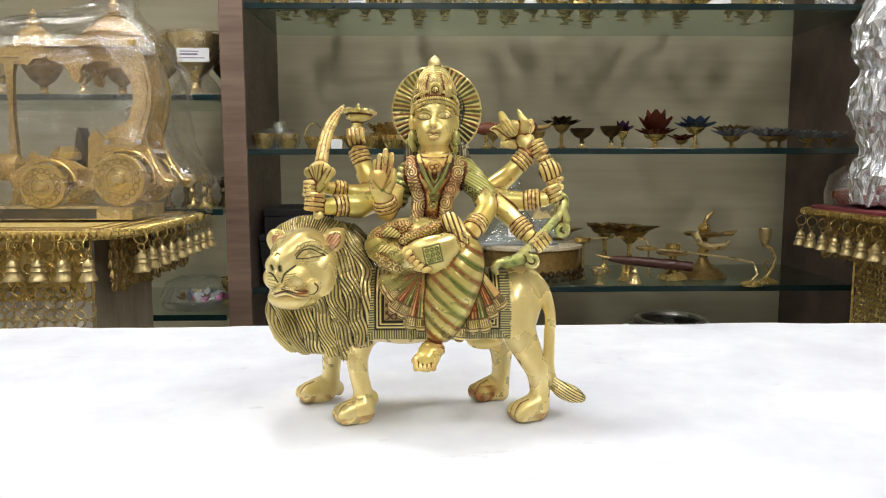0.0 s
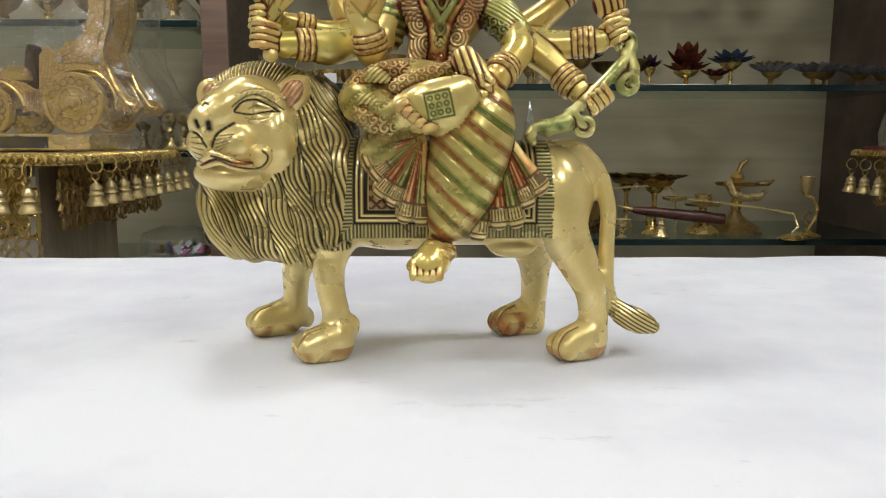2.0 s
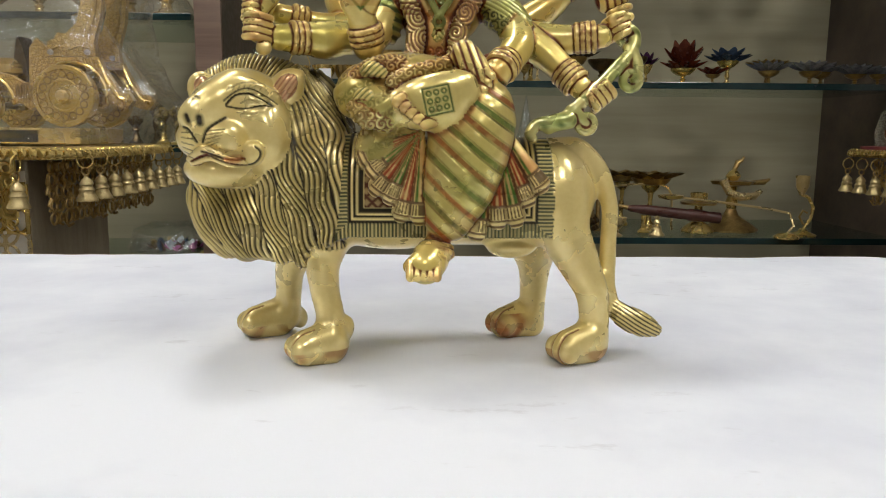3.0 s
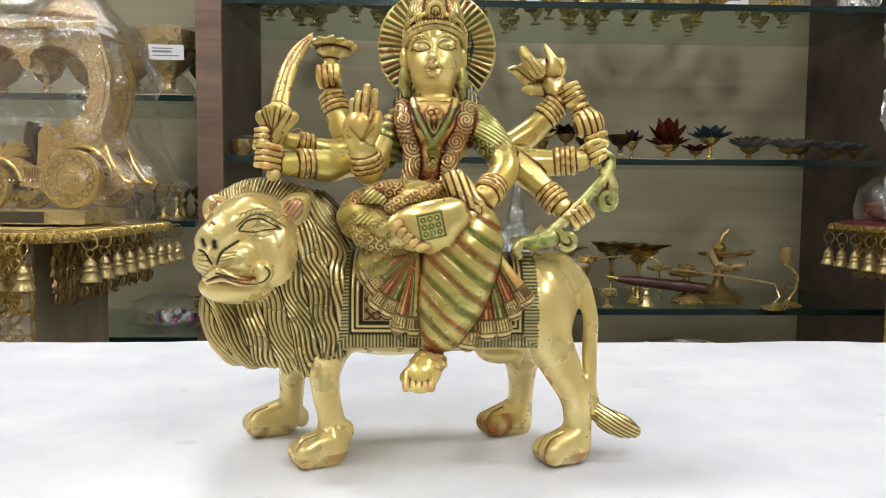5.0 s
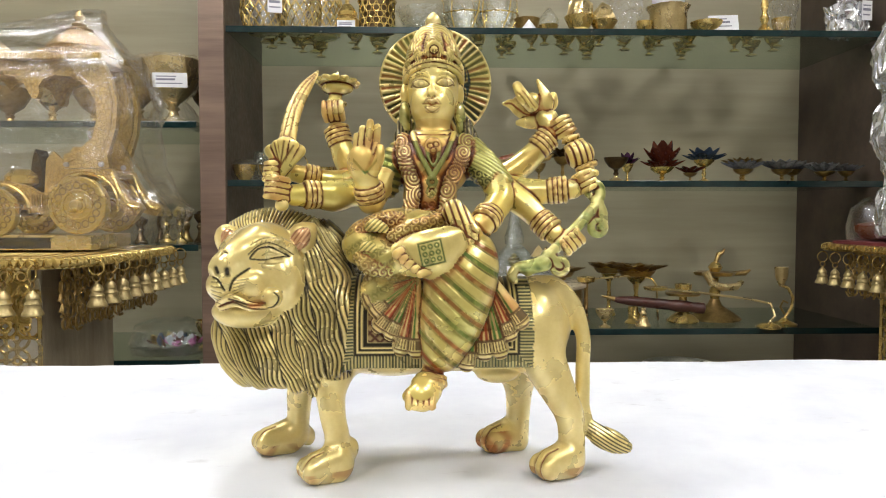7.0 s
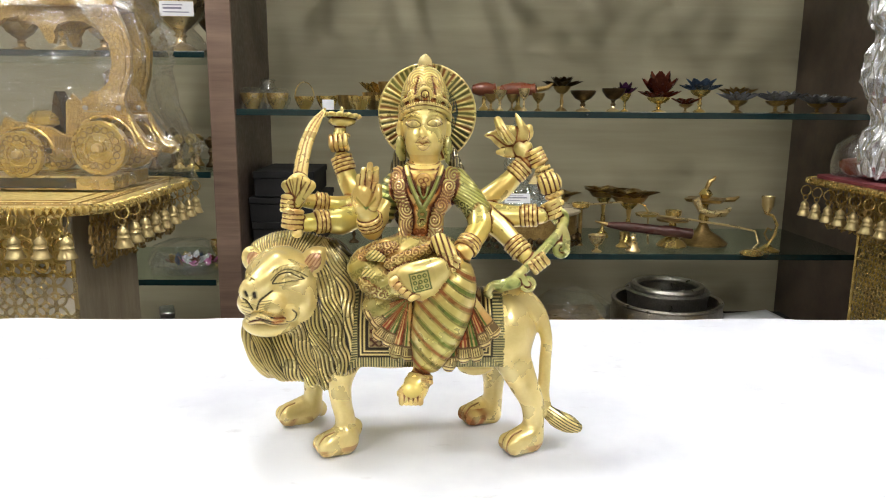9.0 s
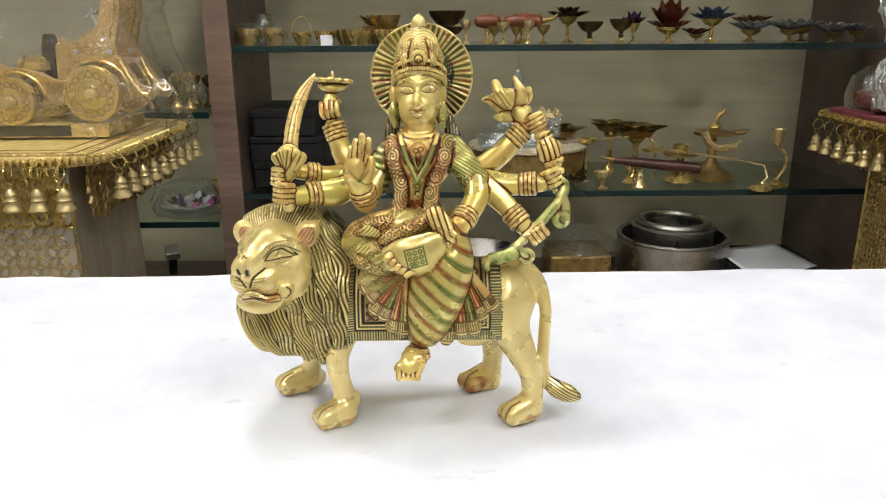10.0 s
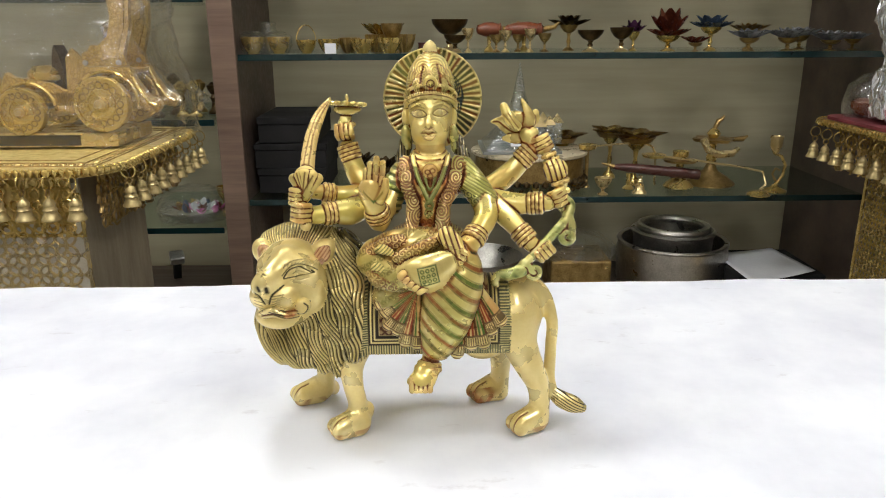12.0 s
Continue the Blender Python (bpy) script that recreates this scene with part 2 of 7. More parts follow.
def ring(major, minor, bm=None, m=None, seg=20, sub=8):
    bm = bm or bmesh.new()
    m = m or Matrix()
    vs = [[bm.verts.new(m @ Vector(((major + minor * math.cos(b)) * math.cos(a), (major + minor * math.cos(b)) * math.sin(a), minor * math.sin(b))))
           for b in (2 * math.pi * k / sub for k in range(sub))] for a in (2 * math.pi * i / seg for i in range(seg))]
    for i in range(seg):
        for k in range(sub):
            bm.faces.new((vs[i][k], vs[(i + 1) % seg][k], vs[(i + 1) % seg][(k + 1) % sub], vs[i][(k + 1) % sub]))
    return bm


def slab(outline, y0, y1, bm=None, bevel=0.0):
    """An outline of (x, z) pairs sawn out of a board between y0 and y1."""
    bm = bm or bmesh.new()
    f = bm.faces.new([bm.verts.new((x, y0, z)) for x, z in outline])
    bmesh.ops.recalc_face_normals(bm, faces=[f])
    r = bmesh.ops.extrude_face_region(bm, geom=[f])
    bmesh.ops.translate(bm, verts=[v for v in r["geom"] if isinstance(v, bmesh.types.BMVert)], vec=(0, y1 - y0, 0))
    bmesh.ops.recalc_face_normals(bm, faces=bm.faces)
    return bm


def structure(name, bm, material, label, smooth=False):
    return tagged(part(name, bm, material, None, "", smooth), label, name.split("_")[0], "", "structure")


# ---- the shop room ----
TABLE = 0.9
structure("floor", box(-2.6, 2.6, -2.6, 2.6, -0.05, 0.0), TILE, "beige polished tile shop floor")
structure("ceiling", box(-2.6, 2.6, -2.6, 2.6, 2.7, 2.8), CEILING, "flat white painted shop ceiling")
structure("wall_north", box(-2.6, 2.6, 2.6, 2.7, 0.0, 2.7), WALL, "cream painted wall behind the shelving")
structure("wall_south", box(-2.6, 2.6, -2.7, -2.6, 0.0, 2.7), WALL, "cream painted shop wall")
structure("wall_west", box(-2.7, -2.6, -2.6, 2.6, 0.0, 2.7), WALL, "cream painted shop wall")
structure("wall_east", box(2.6, 2.7, -2.6, 2.6, 0.0, 2.7), WALL, "cream painted shop wall")


# an unseen panel, added in the ceiling as a source of light
def unseen_ceiling_light(x, y):
    t = thing("unseen_ceiling_light", (x, y, 2.7), "unseen square ceiling light panel, added to light the room", "ceiling light", "ceiling lights")
    fr = box(-0.17, 0.17, -0.17, 0.17, -0.02, -0.001, 0.004)
    part("frame", fr, WHITE_METAL, t, smooth=False)
    part("diffuser", box(-0.145, 0.145, -0.145, 0.145, -0.028, -0.021), LAMP_FACE, t, smooth=False)


for x, y in LAMPS:
    unseen_ceiling_light(x, y)

# ---- shelving unit ----
FRONT, BACK = 2.04, 2.48
XL0, XL1, XR0, XR1, XE = -0.551, -0.488, 1.205, 1.268, -1.75
unit = thing("shelving_unit", (0, 0, 0), "tall walnut laminate wall shelving with pale grey back panels", "shelving")
part("back_panel", box(XL1, XR0, BACK, BACK + 0.018, 0.45, 2.45), GREIGE, unit, "pale greige wood-grain back panel", False)
part("back_panel", box(XE, XL0, BACK, BACK + 0.018, 0.45, 2.45), GREIGE, unit, "pale greige wood-grain back panel", False)
for x0, x1 in ((XL0, XL1), (XR0, XR1), (XE - 0.063, XE)):
    d = part("divider", box(x0, x1, FRONT + 0.002, BACK + 0.02, 0.0, 2.45), WALNUT, unit, "", False)
    part("edge_strip", box(x0, x1, FRONT - 0.012, FRONT + 0.001, 0.0, 2.45, 0.001), WALNUT_EDGE, d, "lighter walnut edge strip", False)
part("plinth", box(XL1, XR0, FRONT + 0.03, BACK + 0.018, 0.0, 0.449), WALNUT, unit, "", False)
part("plinth", box(XE, XL0, FRONT + 0.03, BACK + 0.018, 0.0, 0.449), WALNUT, unit, "", False)
part("top_board", box(XE - 0.063, XR1, FRONT - 0.01, BACK + 0.02, 2.451, 2.49), WALNUT, unit, "", False)


def glass_shelf(x0, x1, z, front):
    s = thing("glass_shelf", (x0, front, z), "clear glass shelf with a dark green polished edge", "shelf", "glass shelves")
    pane = part("pane", box(0.002, x1 - x0 - 0.002, 0.003, BACK - front - 0.003, -0.011, 0.0), SHELF_GLASS, s, "", False)
    pane.visible_shadow = False
    part("polished_edge", box(0.002, x1 - x0 - 0.002, -0.001, 0.0025, -0.0145, 0.0015, 0.001), GLASS_EDGE, s, "", False)


for z in (1.545, 1.160, 0.777):
    glass_shelf(XL1, XR0, z, FRONT)
for z in (1.303, 0.998, 0.708):
    glass_shelf(XE, XL0, z, FRONT - 0.03)
gp = tagged(part("glass_sheet", box(1.207, 1.217, FRONT - 0.13, FRONT - 0.015, 0.3, 0.79), GLASS_EDGE, None, "", False), "upright dark green sheet of glass beside the shelving", "glass sheet")

# ---- display table ----
tb = thing("display_table", (0, 0, 0), "plain shop display table under a white cloth", "table")
part("tabletop", box(-1.0, 1.0, 0.3, 1.005, 0.86, 0.888, 0.003), WALNUT, tb, "", False)
for x in (-0.96, 0.9):
    for y in (0.33, 0.91):
        part("leg", box(x, x + 0.06, y, y + 0.06, 0.0, 0.859, 0.003), WALNUT, tb, "", False)


def tablecloth():
    """A cloth over the top, hanging down on all sides, with shallow creases and a soft uneven fold along the edge."""
    bm = bmesh.new()
    nx, ny = 220, 110
    x0, x1, y0, y1, drop = -1.012, 1.012, 0.288, 1.016, 0.32
    grid = []
    for j in range(ny + 1):
        row = []
        for i in range(nx + 1):
            u = -drop + (x1 - x0 + 2 * drop) * i / nx
            v = -drop + (y1 - y0 + 2 * drop) * j / ny
            x, y, z = x0 + u, y0 + v, TABLE
            ox = max(0.0, -u, u - (x1 - x0))
            oy = max(0.0, -v, v - (y1 - y0))
            x, y = min(max(x, x0), x1), min(max(y, y0), y1)
            wav = noise.noise((x * 9, y * 9, 3.0 + ox + oy))
            hang = max(ox, oy)
            if hang > 0:
                z -= hang * (0.98 if hang > 0.015 else 0.7)
                f = 0.004 + 0.05 * hang
                if oy >= ox:
                    y += (1 if v > 0 else -1) * (f * (0.5 + 0.5 * math.sin(x * 40 + 3 * wav)) * min(1, hang * 8) + 0.0015 * noise.noise((x * 14, 1, 2)))
                else:
                    x += (1 if u > 0 else -1) * f * (0.5 + 0.5 * math.sin(y * 40 + 3 * wav)) * min(1, hang * 8)
            else:
                crease = abs(noise.noise((x * 2.3 + y * 2.0, y * 4.5 - x * 1.4, 0.3)))
                z += -0.0012 + 0.0011 * wav * 0.5 + 0.0028 * max(0.0, 0.1 - crease) / 0.1 + 0.0006 * noise.noise((x * 30, y * 30, 9))
                z = min(z, TABLE + 0.0004)
            row.append(bm.verts.new((x, y, z)))
        grid.append(row)
    for j in range(ny):
        for i in range(nx):
            bm.faces.new((grid[j][i], grid[j][i + 1], grid[j + 1][i + 1], grid[j + 1][i]))
    ob = part("tablecloth", bm, CLOTH)
    so = ob.modifiers.new("thickness", "SOLIDIFY")
    so.thickness, so.offset = 0.0012, -1
    return tagged(ob, "white cotton tablecloth with faint creases and smudges", "tablecloth")


tablecloth()


# ---- the brass statue ----
# One cast body: soft unions of round forms in millimetres on a fine lattice, skinned into one mesh,
# then chased with fine lines and coloured with enamel.
PLAIN, MANE, STRIPE, FAN, SADDLE, HALO, BAND, CROWN, SWIRL, SHAWL, SKIN, FACE, TUFT, GREEN, PALM, MUZZLE, LOTUS, BLADE, EAR, KNEE, RIB, EYE, LIP, FOOT, TORSO, SOLE, CORD = range(27)
STEP = 0.64
LO = np.array((-172.0, -74.0, -4.0))
DIM = np.ceil((np.array((160.0, 74.0, 330.0)) - LO) / STEP).astype(int)
field = np.full(DIM, 30.0, np.float32)
kind_of = np.zeros(DIM, np.uint8)


def window(lo, hi, pad):
    a = np.clip(np.floor((np.array(lo) - pad - LO) / STEP).astype(int), 0, DIM)
    b = np.clip(np.ceil((np.array(hi) + pad - LO) / STEP).astype(int) + 1, 0, DIM)
    axes = [(LO[i] + STEP * np.arange(a[i], b[i])).astype(np.float32) for i in range(3)]
    return tuple(slice(a[i], b[i]) for i in range(3)), axes[0][:, None, None], axes[1][None, :, None], axes[2][None, None, :]


def join(sl, d, label, k):
    f = field[sl]
    kind_of[sl] = np.where(d < f, label, kind_of[sl])
    if k > 0:
        hh = np.clip(0.5 + 0.5 * (f - d) / k, 0, 1)
        field[sl] = f * (1 - hh) + d * hh - k * hh * (1 - hh)
    else:
        field[sl] = np.minimum(f, d)


def bar(label, a, b, r1, r2=None, k=2.5, flat=None):
    """A round bar that tapers from r1 at a to r2 at b; flat: (axis, share) thins it along a direction."""
    r2 = r1 if r2 is None else r2
    a, b = np.array(a, float), np.array(b, float)
    rm = max(r1, r2)
    sl, x, y, z = window(np.minimum(a, b) - rm, np.maximum(a, b) + rm, k + 4)
    ab = b - a
    t = np.clip(((x - a[0]) * ab[0] + (y - a[1]) * ab[1] + (z - a[2]) * ab[2]) / max(ab @ ab, 1e-6), 0, 1)
    px, py, pz = x - a[0] - t * ab[0], y - a[1] - t * ab[1], z - a[2] - t * ab[2]
    if flat:
        n = np.array(flat[0], float)
        n /= np.linalg.norm(n)
        q = (px * n[0] + py * n[1] + pz * n[2]) * (1 / flat[1] - 1)
        px, py, pz = px + q * n[0], py + q * n[1], pz + q * n[2]
    d = np.sqrt(px * px + py * py + pz * pz) - (r1 + (r2 - r1) * t)
    join(sl, d.astype(np.float32), label, k)


def egg(label, c, r, k=2.5, turn=(0, 0, 0)):
    """An ellipsoid with half axes r, turned by Euler degrees."""
    m = np.array(Euler([radians(v) for v in turn]).to_matrix())
    rm = max(r)
    sl, x, y, z = window(np.array(c) - rm, np.array(c) + rm, k + 4)
    p = [x - c[0], y - c[1], z - c[2]]
    q = [m[0, i] * p[0] + m[1, i] * p[1] + m[2, i] * p[2] for i in range(3)]
    k0 = np.sqrt(sum((q[i] / r[i]) ** 2 for i in range(3)))
    k1 = np.sqrt(sum((q[i] / r[i] ** 2) ** 2 for i in range(3)))
    d = k0 * (k0 - 1) / np.maximum(k1, 1e-5)
    join(sl, d.astype(np.float32), label, k)


def hoop(label, c, axis, major, minor, k=0.6, squash=1.0):
    """A ring round an axis."""
    n = np.array(axis, float)
    n /= np.linalg.norm(n)
    rm = major + minor
    sl, x, y, z = window(np.array(c) - rm, np.array(c) + rm, k + 3)
    px, py, pz = x - c[0], y - c[1], z - c[2]
    h = px * n[0] + py * n[1] + pz * n[2]
    rr = np.sqrt(np.maximum(px * px + py * py + pz * pz - h * h, 1e-6))
    d = np.sqrt((rr - major) ** 2 + (h * squash) ** 2) - minor
    join(sl, d.astype(np.float32), label, k)


def plate(label, c, axis, radius, half, k=0.8):
    """A round plate with a softened rim."""
    n = np.array(axis, float)
    n /= np.linalg.norm(n)
    sl, x, y, z = window(np.array(c) - radius, np.array(c) + radius, k + 3)
    px, py, pz = x - c[0], y - c[1], z - c[2]
    h = px * n[0] + py * n[1] + pz * n[2]
    rr = np.sqrt(np.maximum(px * px + py * py + pz * pz - h * h, 1e-6))
    dx, dy = rr - radius + 1.5, np.abs(h) - half + 1.5
    d = np.minimum(np.maximum(dx, dy), 0) + np.sqrt(np.maximum(dx, 0) ** 2 + np.maximum(dy, 0) ** 2) - 1.5
    join(sl, d.astype(np.float32), label, k)


def glide(pts, radii, n=5):
    """The points and radii of a smooth line through a few given ones."""
    p = [np.array((*a, b), float) for a, b in zip(pts, radii)]
    if len(p) < 3:
        return p
    p = [2 * p[0] - p[1], *p, 2 * p[-1] - p[-2]]
    out = []
    for a, b, c, d in zip(p, p[1:], p[2:], p[3:]):
        out += [0.5 * (2 * b + (c - a) * t + (2 * a - 5 * b + 4 * c - d) * t * t + (3 * b - a - 3 * c + d) * t ** 3) for t in (i / n for i in range(n))]
    return out + [p[-2]]


def path(label, pts, radii, k=1.5, flat=None):
    """A limb through several points, smooth along its length."""
    p = glide(pts, radii)
    rm = max(a[3] for a in p)
    lo, hi = np.min([a[:3] for a in p], 0) - rm, np.max([a[:3] for a in p], 0) + rm
    sl, x, y, z = window(lo, hi, k + 4)
    base = [w.start for w in sl]
    d = np.full(tuple(w.stop - w.start for w in sl), 30.0, np.float32)
    for a, b in zip(p, p[1:]):
        r = max(a[3], b[3])
        s2, x, y, z = window(np.minimum(a, b)[:3] - r, np.maximum(a, b)[:3] + r, k + 4)
        s2 = tuple(slice(w.start - o, w.stop - o) for w, o in zip(s2, base))
        ab = (b - a)[:3]
        t = np.clip(((x - a[0]) * ab[0] + (y - a[1]) * ab[1] + (z - a[2]) * ab[2]) / max(ab @ ab, 1e-6), 0, 1)
        px, py, pz = x - a[0] - t * ab[0], y - a[1] - t * ab[1], z - a[2] - t * ab[2]
        if flat:
            n = np.array(flat[0], float)
            n /= np.linalg.norm(n)
            q = (px * n[0] + py * n[1] + pz * n[2]) * (1 / flat[1] - 1)
            px, py, pz = px + q * n[0], py + q * n[1], pz + q * n[2]
        d[s2] = np.minimum(d[s2], np.sqrt(px * px + py * py + pz * pz) - (a[3] + (b[3] - a[3]) * t))
    join(sl, d, label, k)


def bangles(a, b, at, r, count=3, gap=3.3):
    """A stack of bangles round an arm that runs from a to b."""
    a, b = np.array(a, float), np.array(b, float)
    d = (b - a) / np.linalg.norm(b - a)
    c = a + (b - a) * at
    for i in range(count):
        hoop(BAND, c + d * gap * (i - (count - 1) / 2), d, r - 0.3, 1.75)


def fist(c, along, out, r=9.5, label=SKIN):
    """A closed hand: a palm and four fingers curled round the way along; out: where the knuckles face."""
    c, u, o = np.array(c, float), np.array(along, float), np.array(out, float)
    u /= np.linalg.norm(u)
    o = o - u * (o @ u)
    o /= np.linalg.norm(o)
    w = np.cross(u, o)
    egg(label, c, (r * 0.86, r * 0.8, r * 0.95), 1.5)
    for i in range(4):
        p = c + u * (i - 1.5) * r * 0.46
        path(PALM, [p + w * r * 0.75 - o * r * 0.1, p + o * r * 0.86 + w * r * 0.35, p + o * r * 0.8 - w * r * 0.5], [r * 0.27, r * 0.3, r * 0.25], 0.5)
    path(PALM, [c + u * r * 0.9 - w * r * 0.5, c + u * r * 0.75 + o * r * 0.7 - w * r * 0.3], [r * 0.28, r * 0.24], 0.5)


PAWS = []


def paw(c):
    """A lion's paw, a low block with three toes, pointing forward and outward."""
    x, y, z = c
    PAWS.append((x, y))
    bar(FOOT, (x + 5, y + 3, 10.5), (x - 7, y - 3.5, 8.6), 11.5, 9.6, 3)
    bar(FOOT, (x + 5, y + 3, 6.5), (x - 7, y - 3.5, 6.5), 10.5, 9.6, 3)
    for s in (-1, 0, 1):
        egg(FOOT, (x - 11 + 3.0 * s, y - 5.2 - 5.8 * s, 7.0), (7.0, 4.6, 7.2), 1.6, (0, 0, 25))


# lion: trunk, legs, paws
bar(PLAIN, (-43, 12, 92.4), (71, 12, 93.4), 30.5, 31, 5)
egg(PLAIN, (75, 12, 96.4), (21.5, 31, 30.5), 5)
egg(PLAIN, (-22, 12, 84.4), (40, 29, 25), 5)
egg(PLAIN, (50, 2, 62.4), (15, 10, 7), 4)
path(PLAIN, [(74, -3, 91.4), (80, -8, 73.4), (89, -14, 54.4), (96, -17, 38.4), (98, -18, 22.4), (97, -19, 7.4)], [19.5, 15.5, 12, 9.6, 8.8, 9.0], 8)
path(PLAIN, [(67, 28, 70.4), (69, 32, 46.4), (69, 35, 24.4), (68, 35, 5.4)], [20, 11, 8.6, 9.0], 8)
path(PLAIN, [(-62, 4, 79.4), (-63, -11, 58.4), (-61, -17, 39.4), (-58, -19, 25.4), (-58, -21, 12.4)], [17, 11, 8.6, 8.2, 9.0], 8)
path(PLAIN, [(-73, 26, 75.4), (-89, 33, 46.4), (-92, 36, 26.4), (-93, 36, 10.4)], [18, 10.5, 8.3, 8.6], 8)
for c in ((89, -24, 6.4), (58, 33, 1.4), (-63, -26, 7.4), (-105, 33, 6.4)):
    paw(c)
egg(PLAIN, (-49, -16, 16.4), (5, 5, 7), 4)
egg(PLAIN, (-86, 42, 7.4), (5, 5, 7), 4)

# tail
path(PLAIN, [(76, 14, 115.4), (88, 13, 119.4), (97, 12, 115.4), (104, 9, 107.4), (108, 6, 96.4), (110, 3, 84.4), (109, 0, 69.4), (108, -4, 55.4), (107, -8, 41.4), (109, -11, 29.4)], [12, 9.5, 7.4, 6.2, 5.4, 5.0, 4.9, 5.0, 5.2, 5.4], 5.0)
path(TUFT, [(110, -12, 28.4), (118, -14, 22.4), (127, -15, 18.4), (135, -16, 15.4)], [5.4, 7.4, 7.6, 4.6], 0.8)

# saddle cloth, wrapped round the trunk
sl, gx, gy, gz = window((-90, -40, 30), (90, 60, 130), 0)
cl, cr, cm = (-55, -25, 70.4), (71, -25, 72.4), (16, 12, 93.4)
q = np.sqrt((gy - 12) ** 2 + (gz - cm[2]) ** 2)
low = np.where(gz < cm[2], np.maximum(np.abs(gy - 12) - 35.2, q - 50), q - 35.2)
d = np.maximum(np.maximum(low, np.maximum(cl[0] - gx, gx - cr[0])), np.maximum(cl[2] - gz, np.abs(low + 3) - 3.0))
join(sl, d.astype(np.float32), SADDLE, 0.6)

# lion: mane and head
egg(MANE, (-97, 18, 110.4), (46, 37, 60), 5)
egg(MANE, (-74, 20, 111.4), (30, 33, 57), 8)
egg(MANE, (-118, 4, 91.4), (26, 23, 34), 8)
egg(MANE, (-104, -4, 76.4), (33, 22, 22), 8)
egg(MANE, (-76, -3, 92.4), (29, 25, 38), 8)
egg(MANE, (-62, -3, 93.4), (17.5, 26, 42), 8)
path(MANE, [(-81, -12, 81.4), (-73, -29, 56.4)], [17, 3.2], 5)
path(MANE, [(-65, -12, 86.4), (-57, -28, 70.4)], [15, 3.5], 5)
path(MANE, [(-94, -12, 72.4), (-85, -25, 60.4)], [15, 5], 5)
path(MANE, [(-111, -10, 70.4), (-103, -20, 63.4)], [14, 6], 5)
path(MANE, [(-126, 16, 156.4), (-112, 14, 160.4), (-96, 16, 160.4), (-80, 20, 155.4)], [13, 15, 15, 14], 4)
egg(FACE, (-108, -4, 132.4), (30, 26, 34), 1.0, (0, 0, -12))
egg(FACE, (-116, -10, 143.4), (20, 22, 18), 5)
egg(MUZZLE, (-125, -26, 126.4), (14.5, 17, 12), 4)
egg(MUZZLE, (-114, -28, 125.4), (14, 15, 13), 4)
path(FACE, [(-109, -20, 153.4), (-117, -30, 145.4), (-125, -35, 139.4)], [11, 11, 9.5], 5)
egg(FACE, (-127, -36, 137.4), (8.5, 7, 6), 3)
egg(FACE, (-91, -18, 127.4), (12, 13, 20), 4)
egg(FACE, (-118, -28, 108.4), (18, 15, 9.5), 4, (0, 6, 0))
egg(FACE, (-107, -20, 110.4), (14, 14, 11), 5)
path(FACE, [(-110, -28, 150.4), (-99, -26, 154.4), (-88, -18, 149.4)], [4.5, 4.5, 3.5], 3.5)
path(FACE, [(-124, -22, 151.4), (-129, -16, 149.4)], [4.5, 3.5], 3)
egg(EYE, (-99, -25, 146.4), (10.5, 4.0, 4.2), 1.0, (0, 0, -15))
egg(EYE, (-125, -24, 147.4), (3, 3, 3.4), 0.8)
path(LIP, [(-129, -40, 115.4), (-120, -46, 120.4), (-114, -46, 118.4), (-108, -45, 115.4), (-101, -40, 114.4)], [2.0, 2.6, 2.4, 2.0, 1.4], 1.0)
path(LIP, [(-127, -40, 113.4), (-116, -46, 116.4), (-108, -44, 113.4), (-99, -38, 112.4)], [1.8, 2.0, 1.8, 1.2], 1.0)
egg(FACE, (-97, -32, 118.4), (6.5, 5.0, 7.0), 0.9)
path(FACE, [(-87, -6, 149.4), (-82, -5, 156.4), (-75, -3, 163.4)], [8.5, 9.6, 2.6], 1.2, ((0.2, 1, 0), 0.7))
path(EAR, [(-85, -13, 151.4), (-81, -13, 156.4), (-77, -11, 161.4)], [5.2, 6.2, 1.4], 0.4, ((0.2, 1, 0), 0.5))
path(FACE, [(-132, 4, 147.4), (-134, 4, 155.4), (-134, 4, 160.4)], [7.0, 8.6, 4.5], 1.2, ((0, 1, 0), 0.7))
path(EAR, [(-130, -3, 149.4), (-131, -3, 155.4), (-132, -3, 159.4)], [4.4, 5.8, 2.6], 0.4, ((0, 1, 0), 0.5))

# goddess: halo, head, crown
plate(HALO, (9, 70, 271.4), (0.05, -1, 0.06), 43.2, 3.2, 0.5)
egg(SKIN, (7, 43, 260.4), (18.6, 22, 26), 3)
egg(SKIN, (6, 33, 244.4), (14.5, 14, 12.5), 6)
egg(SKIN, (-1, 27, 250.4), (7, 7, 9), 6)
egg(SKIN, (13, 27, 251.4), (7, 7, 9), 6)
egg(SKIN, (5, 23, 236.4), (7, 5.5, 5.0), 5)
egg(SKIN, (5, 21, 248.4), (8.5, 5.0, 6.5), 4)
path(SKIN, [(6, 25, 265.4), (5, 20, 258.4), (5, 17, 255.4)], [1.5, 2.4, 3.2], 2.5)
egg(SKIN, (2, 20, 254.4), (2.6, 2.6, 2.2), 1.0)
egg(SKIN, (8, 20, 254.4), (2.6, 2.6, 2.2), 1.0)
path(LIP, [(-1, 20, 248.4), (3, 16.5, 251.4), (5, 16, 250.4), (8, 16.5, 251.4), (11, 20, 248.4)], [1.0, 1.9, 1.7, 1.9, 1.0], 0.7)
